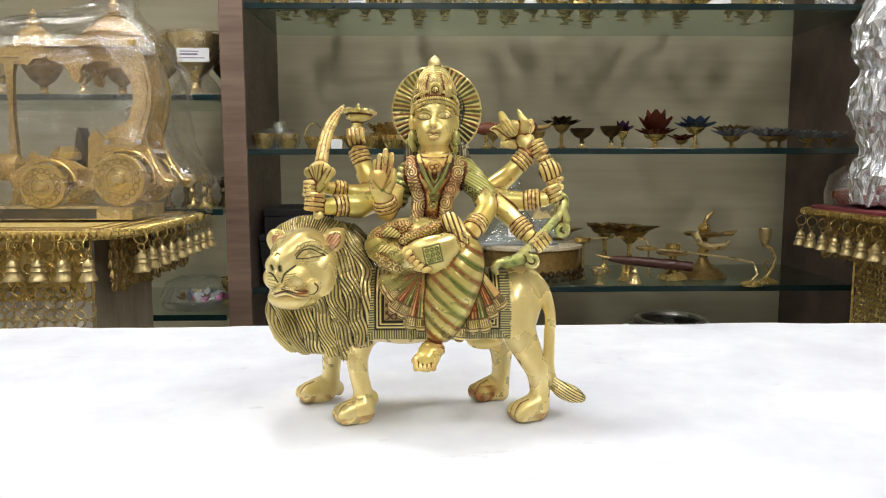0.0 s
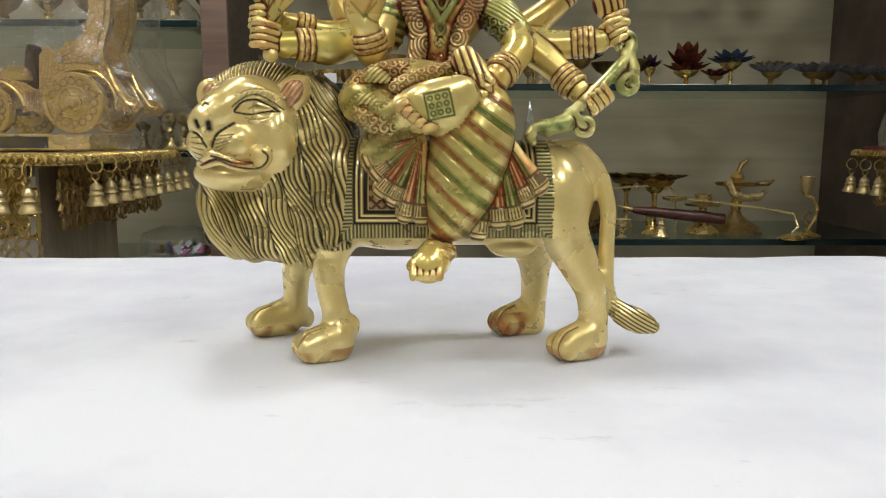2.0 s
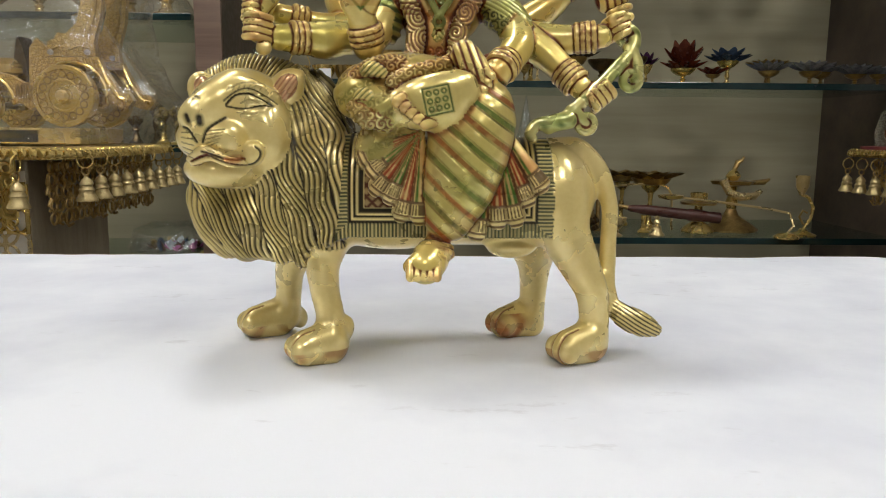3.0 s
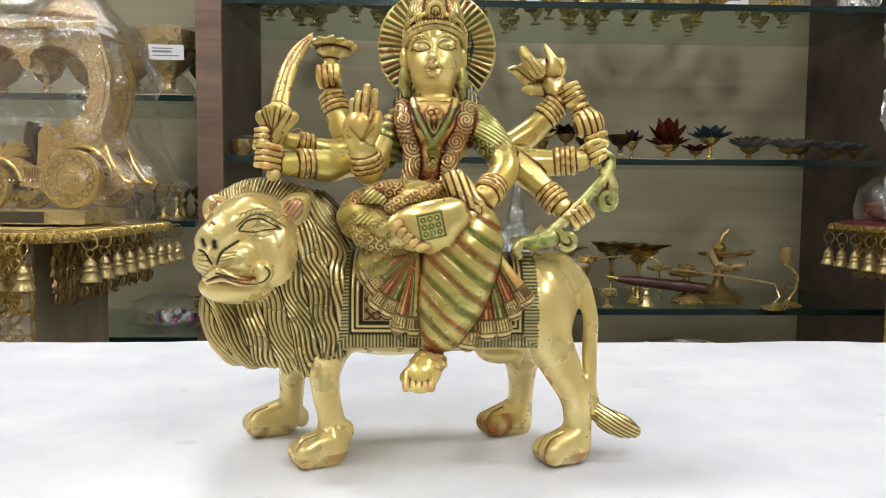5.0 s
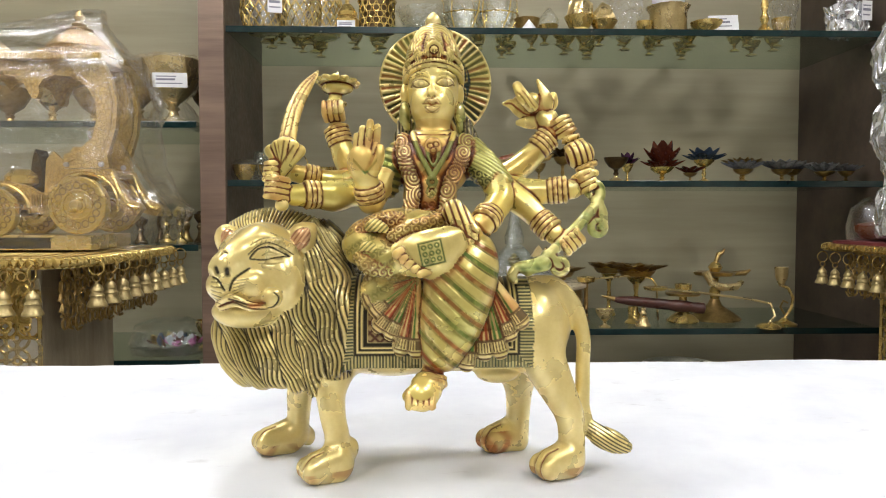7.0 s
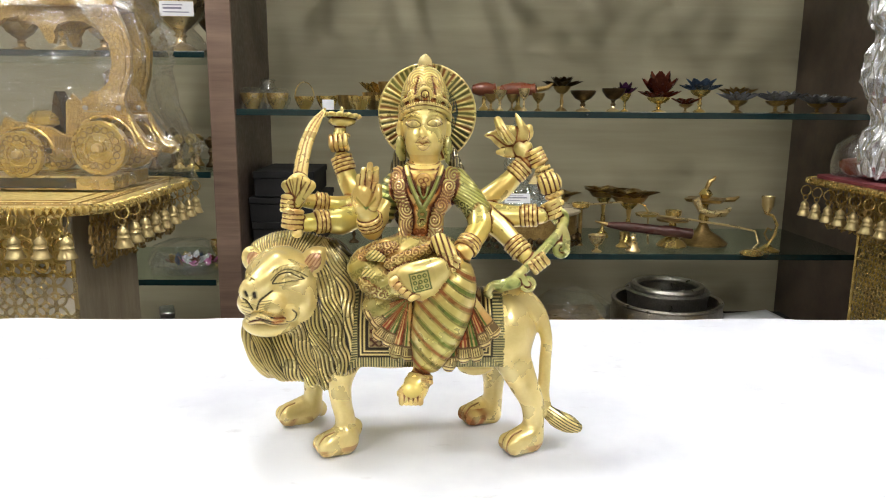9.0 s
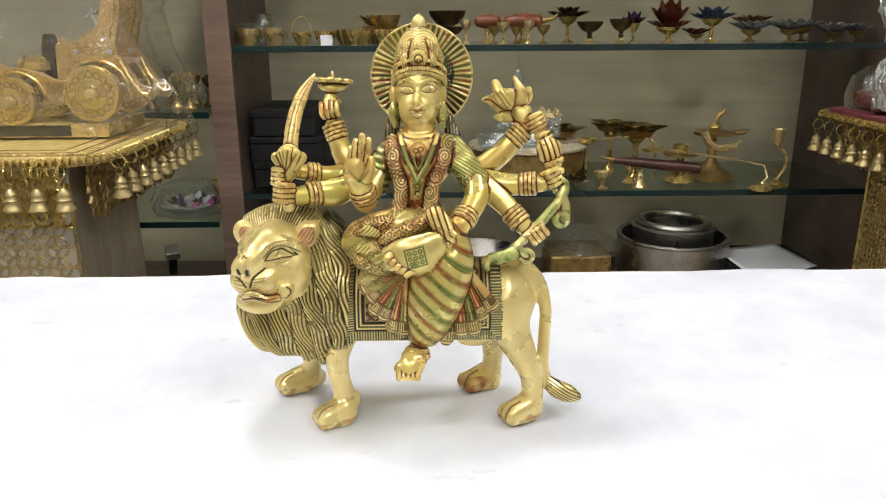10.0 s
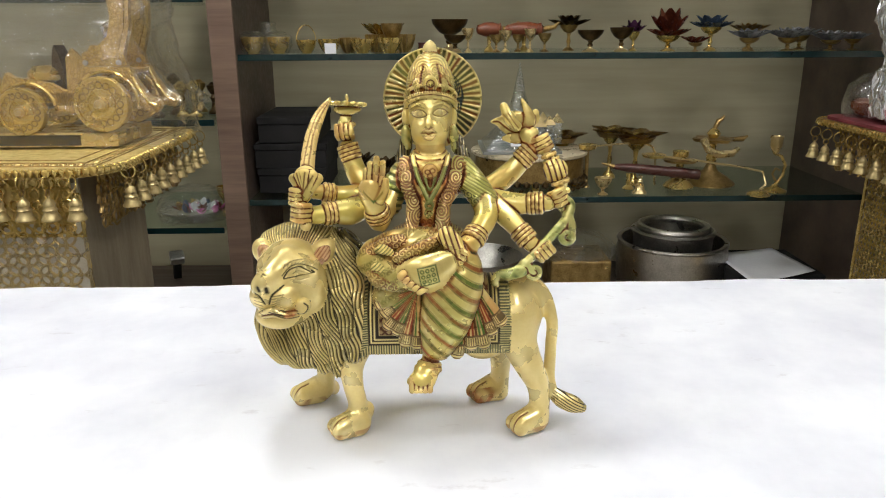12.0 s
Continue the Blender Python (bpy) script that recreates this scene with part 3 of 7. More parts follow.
path(LIP, [(-0, 20, 247.4), (3, 16.5, 244.4), (5, 16, 244.4), (8, 16.5, 244.4), (11, 20, 247.4)], [1.0, 1.9, 2.1, 1.9, 1.0], 0.7)
for e in ((-3, 26, 263.4), (15, 26, 264.4)):
    egg(EYE, (e[0], e[1], e[2]), (6.4, 3.6, 3.6), 2.4)
path(SKIN, [(-10, 29, 268.4), (-3, 25, 271.4), (4, 24, 268.4)], [1.0, 1.5, 1.2], 2.0)
path(SKIN, [(8, 24, 268.4), (15, 25, 271.4), (22, 29, 269.4)], [1.2, 1.5, 1.0], 2.0)
egg(CROWN, (7, 47, 284.4), (20.5, 20, 17), 2)
egg(CROWN, (7, 49, 292.4), (17.5, 16, 19), 5)
egg(CROWN, (7, 51, 303.4), (10.5, 9.5, 8), 3)
path(PLAIN, [(7, 52, 309.4), (7, 52, 313.4), (7, 52, 319.4)], [4, 6.0, 1.8], 1.2)
for h, r in (((7, 43, 269.4), 21.4), ((7, 46, 275.4), 21.4)):
    hoop(CORD, h, (0, 0.6, 1), r, 1.5, 0.8)
hoop(CROWN, (7, 43, 266.4), (0, 0.6, 1), 20.8, 1.7, 1.5)
hoop(CORD, (7, 50, 302.4), (0, 0.15, 1), 11.0, 1.6)
hoop(CORD, (7, 25, 287.4), (0, 1, 0.2), 4.6, 1.6)
egg(CROWN, (7, 29, 287.4), (7.5, 5.0, 8.0), 1.5)
egg(CORD, (7, 24, 287.4), (2.6, 2.6, 2.6), 0.5)
path(CROWN, [(7, 31, 292.4), (7, 38, 299.4), (6, 43, 304.4)], [7.0, 6, 3], 1.5)
for p in ((-3, 32, 285.4), (17, 32, 285.4), (-0, 36, 294.4), (14, 36, 295.4), (-9, 38, 280.4), (22, 38, 281.4)):
    egg(CROWN, p, (5.0, 3.4, 6.0), 1.0)
for ex in ((-14, 42, 258.4), (26, 42, 258.4)):
    egg(SKIN, ex, (3.4, 4.5, 8), 1.5)
    egg(GREEN, (ex[0], ex[1] - 3, ex[2] - 14), (4.0, 4.2, 8.5), 1.0)
    egg(GREEN, (ex[0] + 0.6, ex[1] - 3, ex[2] - 24), (3.0, 3.0, 5), 1.0)
path(MANE, [(-14, 44, 237.4), (-18, 38, 220.4)], [6, 6], 3)
path(MANE, [(29, 44, 238.4), (35, 38, 224.4)], [6, 6], 3)
bar(SKIN, (7, 37, 239.4), (6, 31, 225.4), 11.5, 13.5, 3)
hoop(CORD, (6, 31, 230.4), (0, -0.2, 1), 13.6, 1.5)
hoop(CORD, (6, 29, 227.4), (0, -0.3, 1), 16.0, 1.5)

# goddess: trunk and dress
egg(TORSO, (6, 25, 206.4), (26.5, 17, 24), 4)
egg(TORSO, (4, 16, 182.4), (19, 14, 24), 6)
egg(SWIRL, (3, 12, 164.4), (32, 20, 12), 5)
egg(TORSO, (-4, 13, 205.4), (10.5, 9, 11), 4)
egg(TORSO, (16, 13, 205.4), (10.5, 9, 11), 4)
egg(SKIN, (6, 17, 217.4), (12, 8, 9), 3)
path(CORD, [(-8, 22, 228.4), (-5, 9, 217.4), (-0, 0, 206.4), (5, -5, 196.4)], [2.0, 2.3, 2.4, 2.6], 0.6)
path(CORD, [(21, 22, 228.4), (17, 9, 217.4), (12, 0, 207.4), (5, -5, 196.4)], [2.0, 2.3, 2.4, 2.6], 0.6)
path(CORD, [(-3, 20, 227.4), (1, 9, 215.4), (6, 2, 204.4), (11, 9, 215.4), (16, 20, 228.4)], [1.2, 1.3, 1.5, 1.3, 1.2], 0.5)
egg(TORSO, (6, 9, 216.4), (5.5, 3, 8), 2.0)
hoop(CORD, (5, -5, 193.4), (0, 1, 0.1), 2.8, 1.7)
path(CORD, [(3, -3, 189.4), (2, -3, 186.4), (4, -3, 183.4), (7, -3, 186.4), (7, -3, 189.4)], [1.5, 1.6, 1.6, 1.6, 1.5], 0.4)
egg(CORD, (5, -3, 186.4), (1.8, 1.8, 3), 0.4)
path(SWIRL, [(-15, 24, 224.4), (-13, 9, 208.4), (-8, 3, 189.4), (-10, -3, 172.4)], [5.2, 6.2, 5.6, 6], 1.2)
path(SWIRL, [(29, 24, 224.4), (25, 9, 208.4), (17, 3, 190.4), (15, -3, 174.4)], [5.2, 6.2, 5.6, 6], 1.2)
path(SHAWL, [(34, 29, 217.4), (41, 22, 205.4), (52, 17, 194.4)], [10, 12.5, 10.0], 3)
path(SHAWL, [(39, 16, 205.4), (46, 11, 192.4)], [8.5, 7], 3)
path(SHAWL, [(-19, 27, 214.4), (-25, 20, 201.4), (-26, 13, 190.4)], [9, 10.5, 9], 3)

# raised open hand
A0, A1, A2 = (-25, 19, 199.4), (-36, 0, 180.4), (-39, -6, 194.4)
bar(SKIN, A0, A1, 10, 9, 1)
bar(SKIN, A1, A2, 9, 8.3, 1)
bangles(A1, A2, 0.4, 9.0, 3)
egg(SKIN, (-41, -8, 205.4), (10.5, 6.0, 13), 2)
for f0, f1, f2, r in (((-45, -9, 209.4), (-45, -8, 216.4), (-45, -8, 223.4), 2.6), ((-42, -9, 211.4), (-42, -8, 220.4), (-41, -7, 228.4), 2.8),
                      ((-38, -9, 212.4), (-37, -8, 222.4), (-36, -7, 232.4), 2.9), ((-34, -9, 211.4), (-32, -8, 219.4), (-31, -8, 229.4), 2.7)):
    path(PALM, [f0, f1, f2], [r + 0.2, r, r - 0.4], 0.4)
path(SKIN, [(-34, -10, 200.4), (-30, -11, 208.4), (-29, -10, 215.4)], [4.4, 3.6, 2.5], 1.5)

# sword arms
B0, B1, B2 = (-36, 24, 188.4), (-64, 13, 185.4), (-88, 2, 184.4)
path(SKIN, [B0, B1, B2], [10, 10, 7.5], 0.8)
egg(SKIN, (-62, 12, 181.4), (12, 9, 8), 4)
bangles(B1, B2, 0.56, 8.8, 3)
path(SKIN, [(-41, 34, 197.4), (-66, 30, 195.4), (-91, 20, 200.4)], [8.5, 7.5, 6.3], 3)
bangles((-66, 30, 195.4), (-91, 20, 200.4), 0.55, 7.4, 3)
fist((-98, -2, 188.4), (0.1, 0.1, 1), (-0.5, -1, 0), 8.6)
fist((-101, 6, 199.4), (0.1, 0.1, 1), (-0.6, -1, 0), 7.8)
bar(SKIN, (-96, -3, 187.4), (-95, -6, 177.4), 4.0, 3.8, 1)
egg(PLAIN, (-95, -6, 177.4), (4.6, 4.6, 4), 0.8)
path(LOTUS, [(-96, 3, 200.4), (-95, 5, 208.4), (-95, 8, 214.4)], [5.5, 8, 10], 1.5, ((0.1, 1, 0), 0.45))
for g in ((-104, 5, 214.4), (-99, 3, 217.4), (-95, 2, 219.4), (-89, 3, 217.4), (-85, 5, 214.4)):
    bar(LOTUS, (-95, 0, 199.4), g, 2.2, 4.6, 0.4, ((0.1, 1, 0), 0.8))
path(BLADE, [(-94, 11, 221.4), (-93, 18, 234.4), (-90, 25, 248.4), (-85, 33, 261.4), (-77, 41, 274.4)], [6.2, 6.0, 5.6, 4.8, 1.6], 1.0, ((0.15, 1, 0), 0.5))

# raised hand with the dish
C0, C1, C2 = (-45, 36, 194.4), (-57, 43, 211.4), (-64, 47, 232.4)
path(SKIN, [C0, C1, C2], [10, 9.2, 7.5], 0.8)
bangles(C1, C2, 0.84, 8.4, 4)
fist((-66, 46, 247.4), (1, 0, 0.1), (0, -1, 0.15), 8.6)
path(SKIN, [(-66, 48, 251.4), (-65, 52, 262.4)], [6, 4.5], 1.5)
plate(LOTUS, (-64, 52, 268.4), (0.05, 0.16, 1), 14.5, 1.8, 1.0)
egg(LOTUS, (-64, 52, 264.4), (12, 12, 5), 1.0)
dish = (-64, 52, 268.4)
for i in range(12):
    a = 2 * math.pi * i / 12
    egg(LOTUS, (dish[0] + 14 * math.cos(a), dish[1] + 14 * math.sin(a), dish[2] + 0.6 - 0.7 * math.cos(a) - 2.2 * math.sin(a)), (3.2, 3.2, 2.0), 0.8)
egg(PLAIN, (-64, 52, 273.4), (1.6, 1.6, 4), 0.8)

# arm with the lotus and the mace
D0, D1, D2 = (55, 36, 196.4), (75, 43, 210.4), (92, 45, 228.4)
path(SKIN, [D0, D1, D2], [10, 9.3, 7], 0.8)
bangles(D1, D2, 0.78, 8.4, 4)
fist((102, 43, 235.4), (0.55, -0.1, -1), (0.5, -1, 0.4), 7.8)
path(SKIN, [(94, 45, 230.4), (93, 48, 240.4), (95, 48, 244.4)], [6.5, 6, 4.5], 2)
LF = ((0, 1, 0), 0.5)
path(LOTUS, [(59, 48, 253.4), (65, 49, 253.4), (71, 50, 249.4), (78, 49, 244.4), (83, 49, 244.4)], [1.4, 3.8, 5.0, 5.6, 6.0], 0.5, LF)
path(LOTUS, [(83, 49, 244.4), (89, 50, 249.4), (91, 50, 257.4), (85, 52, 271.4)], [6.0, 5.6, 5.2, 1.4], 0.5, LF)
egg(LOTUS, (79, 51, 252.4), (15, 4.5, 10), 1.0)
path(LOTUS, [(69, 47, 266.4), (73, 42, 257.4), (80, 42, 249.4)], [3.6, 4.8, 4.6], 0.4)
path(LOTUS, [(90, 52, 249.4), (96, 53, 254.4), (97, 54, 260.4)], [4.6, 4.6, 3.2], 0.8, LF)
path(LOTUS, [(83, 48, 240.4), (77, 47, 239.4), (70, 47, 239.4)], [6, 4.5, 2.4], 0.8, LF)
path(LOTUS, [(88, 48, 242.4), (92, 47, 236.4)], [6.0, 6.0], 1.5)
path(PLAIN, [(103, 41, 231.4), (109, 35, 222.4), (117, 25, 203.4)], [4.2, 4.2, 5], 1)
hoop(BAND, (107, 37, 226.4), (0.45, -0.1, -1), 5.4, 2.0)
hoop(BAND, (109, 35, 222.4), (0.45, -0.1, -1), 6.4, 1.9)
egg(RIB, (112, 30, 214.4), (10.8, 11, 10.8), 0.8, (0, 24, 0))
hoop(BAND, (116, 25, 205.4), (0.4, -0.1, -1), 6.4, 2.2)

# level arm
E0, E1, E2 = (56, 28, 190.4), (78, 24, 187.4), (105, 18, 189.4)
path(SKIN, [E0, E1, E2], [10, 9.5, 7], 0.8)
bangles(E1, E2, 0.62, 8.6, 4)
fist((113, 18, 194.4), (0.5, -0.1, -1), (0.4, -1, 0), 8.0)
path(PALM, [(109, 12, 198.4), (120, 15, 200.4)], [3.2, 2.8], 0.8)

# arm with the bow
F0, F1, F2 = (58, 22, 187.4), (72, 15, 176.4), (90, 4, 157.4)
path(SKIN, [F0, F1, F2], [10.5, 9, 7], 0.8)
bangles(F1, F2, 0.66, 8.4, 4)
fist((99, 2, 153.4), (0.78, 0.1, 0.62), (0.2, -1, -0.1), 8.8)
path(GREEN, [(117, 8, 175.4), (104, 2, 162.4), (83, -7, 143.4), (69, -10, 133.4)], [4.0, 4.0, 3.8, 3.6], 1)
path(GREEN, [(116, 8, 172.4), (121, 11, 180.4), (123, 14, 188.4), (120, 15, 193.4)], [4, 4.4, 4, 3], 1)
hoop(GREEN, (119, 13, 188.4), (0.1, 1, 0), 5.0, 2.6)
path(GREEN, [(120, 11, 180.4), (123, 8, 171.4), (123, 6, 163.4)], [4.4, 4.6, 4], 1)
hoop(GREEN, (120, 6, 162.4), (0.1, 1, 0), 4.8, 2.8)
path(GREEN, [(83, -7, 143.4), (91, -6, 137.4), (95, -6, 138.4)], [4.6, 4.6, 3], 1)
hoop(GREEN, (91, -8, 136.4), (0.1, 1, 0), 4.6, 2.6)
path(GREEN, [(80, -9, 138.4), (70, -11, 136.4), (62, -10, 135.4), (58, -11, 130.4), (60, -11, 127.4)], [5.5, 5.0, 3.8, 3.4, 2.8], 1)

# front arm resting on the knee
G0, G1, G2 = (50, 16, 193.4), (51, 2, 180.4), (38, -15, 164.4)
path(SKIN, [G0, G1, G2], [10, 9.6, 8], 0.8)
bangles(G1, G2, 0.72, 9.0, 3)
fist((29, -24, 156.4), (-0.55, 0, -0.9), (-0.4, -1, 0.2), 9.4)
path(RIB, [(26, -26, 162.4), (19, -24, 173.4)], [9.0, 8], 1.5)
egg(PLAIN, (17, -23, 175.4), (5, 5, 4), 1)

# lap: folded leg, foot, knee
path(KNEE, [(5, -5, 158.4), (-21, -11, 160.4), (-36, -13, 156.4)], [16, 15, 13.5], 4)
path(KNEE, [(-40, -16, 151.4), (-23, -25, 142.4), (-6, -27, 143.4)], [14.5, 14, 12], 4)
path(SWIRL, [(-19, -31, 157.4), (-7, -29, 162.4), (8, -22, 167.4)], [5.5, 5.8, 5.2], 1.0)
path(SWIRL, [(-41, -22, 159.4), (-31, -24, 165.4), (-18, -20, 168.4)], [6, 6.5, 5.5], 1.2)
path(CORD, [(-41, -28, 146.4), (-36, -31, 150.4), (-30, -33, 147.4)], [3.4, 4.2, 3.4], 0.8)
path(CORD, [(-37, -26, 162.4), (-32, -30, 164.4), (-26, -31, 162.4)], [3.2, 4.4, 3.2], 0.8)
path(SWIRL, [(-40, -28, 143.4), (-35, -31, 139.4), (-23, -33, 136.4)], [6, 7, 6], 1.2)
path(SOLE, [(-12, -35, 144.4), (1, -38, 146.4), (14, -35, 152.4)], [11, 15, 12], 3, ((0, 1, 0), 0.6))
for i in range(5):
    p = np.array((-17, -43, 146.4)) * (1 - i / 4) + np.array((-3, -46, 134.4)) * i / 4
    bar(PALM, p + np.array((7, 6, 3)), p, 4.4 - 0.25 * i, 3.7 - 0.25 * i, 0.3)

# hanging leg under the striped skirt, with its pleated fans
path(STRIPE, [(28, -10, 151.4), (29, -22, 136.4), (22, -29, 106.4), (12, -32, 82.4)], [16, 19.5, 17.5, 12], 4)
path(STRIPE, [(14, -25, 137.4), (10, -30, 103.4), (8, -33, 83.4)], [14, 14, 10.5], 5)
ENDS_L, ENDS_R = [], []
TOP_L = (-5, -30, 131.4)
for i in range(7):
    g = i / 6
    a = np.array((-34, -22, 127.4)) * (1 - g) ** 2 + 2 * g * (1 - g) * np.array((-36, -26, 97.4)) + g * g * np.array((-6, -32, 82.4))
    a = np.array(TOP_L) + (a - np.array(TOP_L)) * (1.04 if i % 2 else 0.95)
    ENDS_L.append(a)
    b = np.array(TOP_L) + (a - np.array(TOP_L)) * 0.72
    bar(FAN, TOP_L, b, 2.4, 4.6, 0.2, ((0, 1, 0), 0.8))
    bar(FAN, b, a, 4.6, 6.2, 0.2, ((0, 1, 0), 0.7))
TOP_R = (36, -18, 138.4)
for i in range(5):
    g = i / 4
    a = np.array((61, -27, 103.4)) * (1 - g) ** 2 + 2 * g * (1 - g) * np.array((52, -29, 79.4)) + g * g * np.array((27, -30, 77.4))
    a = np.array(TOP_R) + (a - np.array(TOP_R)) * (0.95 if i % 2 else 1.02)
    ENDS_R.append(a)
    b = np.array(TOP_R) + (a - np.array(TOP_R)) * 0.72
    bar(FAN, TOP_R, b, 3.4, 5.0, 0.2, ((0, 1, 0), 0.9))
    bar(FAN, b, a, 5.0, 6.6, 0.2, ((0, 1, 0), 0.75))
egg(KNEE, (-23, -18, 121.4), (20, 12, 18), 4)
path(SKIN, [(6, -30, 78.4), (4, -33, 67.4)], [7.5, 6.5], 2)
hoop(BAND, (4, -34, 67.4), (0.1, 0.2, 1), 8.0, 2.1)
hoop(BAND, (3, -36, 64.4), (0.1, 0.3, 1), 9.4, 2.2)
path(SKIN, [(3, -34, 63.4), (1, -40, 61.4), (-2, -46, 58.4)], [9, 10, 10], 3, ((0, 1, 0), 0.85))
egg(SKIN, (-3, -47, 58.4), (11.5, 7, 6.5), 2)
for i in range(5):
    a, b = np.array((-10, -53, 55.4)), np.array((4, -53, 55.4))
    p = a + (b - a) * i / 4
    bar(PALM, p + np.array((0, 4, 5.5)), p + np.array((0, -1.0, -1.6)), 3.0, 2.7, 0.4)


def skin_lattice():
    """Turns the lattice of distances into a closed mesh of quads (one vertex a crossed cell)."""
    inside = field < 0
    c = np.zeros(DIM - 1, np.uint8)
    for dx in (0, 1):
        for dy in (0, 1):
            for dz in (0, 1):
                c += inside[dx:DIM[0] - 1 + dx, dy:DIM[1] - 1 + dy, dz:DIM[2] - 1 + dz]
    cells = np.argwhere((c > 0) & (c < 8))
    index = np.full(DIM - 1, -1, np.int32)
    index[tuple(cells.T)] = np.arange(len(cells))
    corner = {o: field[tuple((cells + np.array(o)).T)] for o in ((a, b, g) for a in (0, 1) for b in (0, 1) for g in (0, 1))}
    total, hits = np.zeros((len(cells), 3)), np.zeros(len(cells))
    for axis in range(3):
        for o in corner:
            if o[axis]:
                continue
            e = tuple(1 if i == axis else o[i] for i in range(3))
            f0, f1 = corner[o], corner[e]
            cross = (f0 < 0) != (f1 < 0)
            t = np.where(cross, f0 / np.where(cross, f0 - f1, 1), 0)
            p = np.array(o, float)[None, :].repeat(len(cells), 0)
            p[:, axis] += t
            total += p * cross[:, None]
            hits += cross
    verts = LO + STEP * (cells + total / hits[:, None])
    quads = []
    for axis in range(3):
        u, w = (axis + 1) % 3, (axis + 2) % 3
        lo = [slice(1, DIM[i] - 1) for i in range(3)]
        hi = list(lo)
        lo[axis], hi[axis] = slice(0, DIM[axis] - 1), slice(1, DIM[axis])
        a, b = inside[tuple(lo)], inside[tuple(hi)]
        for flag, order in ((a & ~b, (0, 1, 2, 3)), (~a & b, (3, 2, 1, 0))):
            e = np.argwhere(flag)
            e[:, u] += 1
            e[:, w] += 1
            ring4 = []
            for du, dw in ((-1, -1), (0, -1), (0, 0), (-1, 0)):
                q = e.copy()
                q[:, u] += du
                q[:, w] += dw
                ring4.append(index[tuple(q.T)])
            quads.append(np.stack([ring4[i] for i in order], 1))
    return verts, np.concatenate(quads), kind_of[tuple(np.rint((verts - LO) / STEP).astype(int).T)]


def normals_of(v, q):
    n = np.cross(v[q[:, 2]] - v[q[:, 0]], v[q[:, 3]] - v[q[:, 1]])
    out = np.zeros_like(v)
    for i in range(4):
        for j in range(3):
            out[:, j] += np.bincount(q[:, i], n[:, j], len(v))
    return out / np.maximum(np.linalg.norm(out, axis=1), 1e-9)[:, None]


def relax(v, q, times, share):
    for _ in range(times):
        s, c = np.zeros_like(v), np.bincount(q.ravel(), minlength=len(v)).astype(float) * 2
        for i in range(4):
            for o in (1, 3):
                for j in range(3):
                    s[:, j] += np.bincount(q[:, i], v[q[:, (i + o) % 4], j], len(v))
        v = v + share * (s / c[:, None] - v)
    return v


def wave(p, scale, seed=0.0):
    """A cheap smooth wobble, -1 to 1."""
    x, y, z = (p / scale).T
    return (np.sin(x + 1.7 * np.sin(y * 0.9 + seed)) + np.sin(z * 1.13 + 1.3 * np.sin(x * 0.8 + seed * 2)) + np.sin(y * 1.2 + 1.1 * np.sin(z + seed))) / 3


def line(phase, width):
    """1 in the middle of every whole number of phase, falling off over width."""
    d = np.abs(phase - np.rint(phase))
    return np.clip(2.0 - d / (0.7 * width), 0, 1)


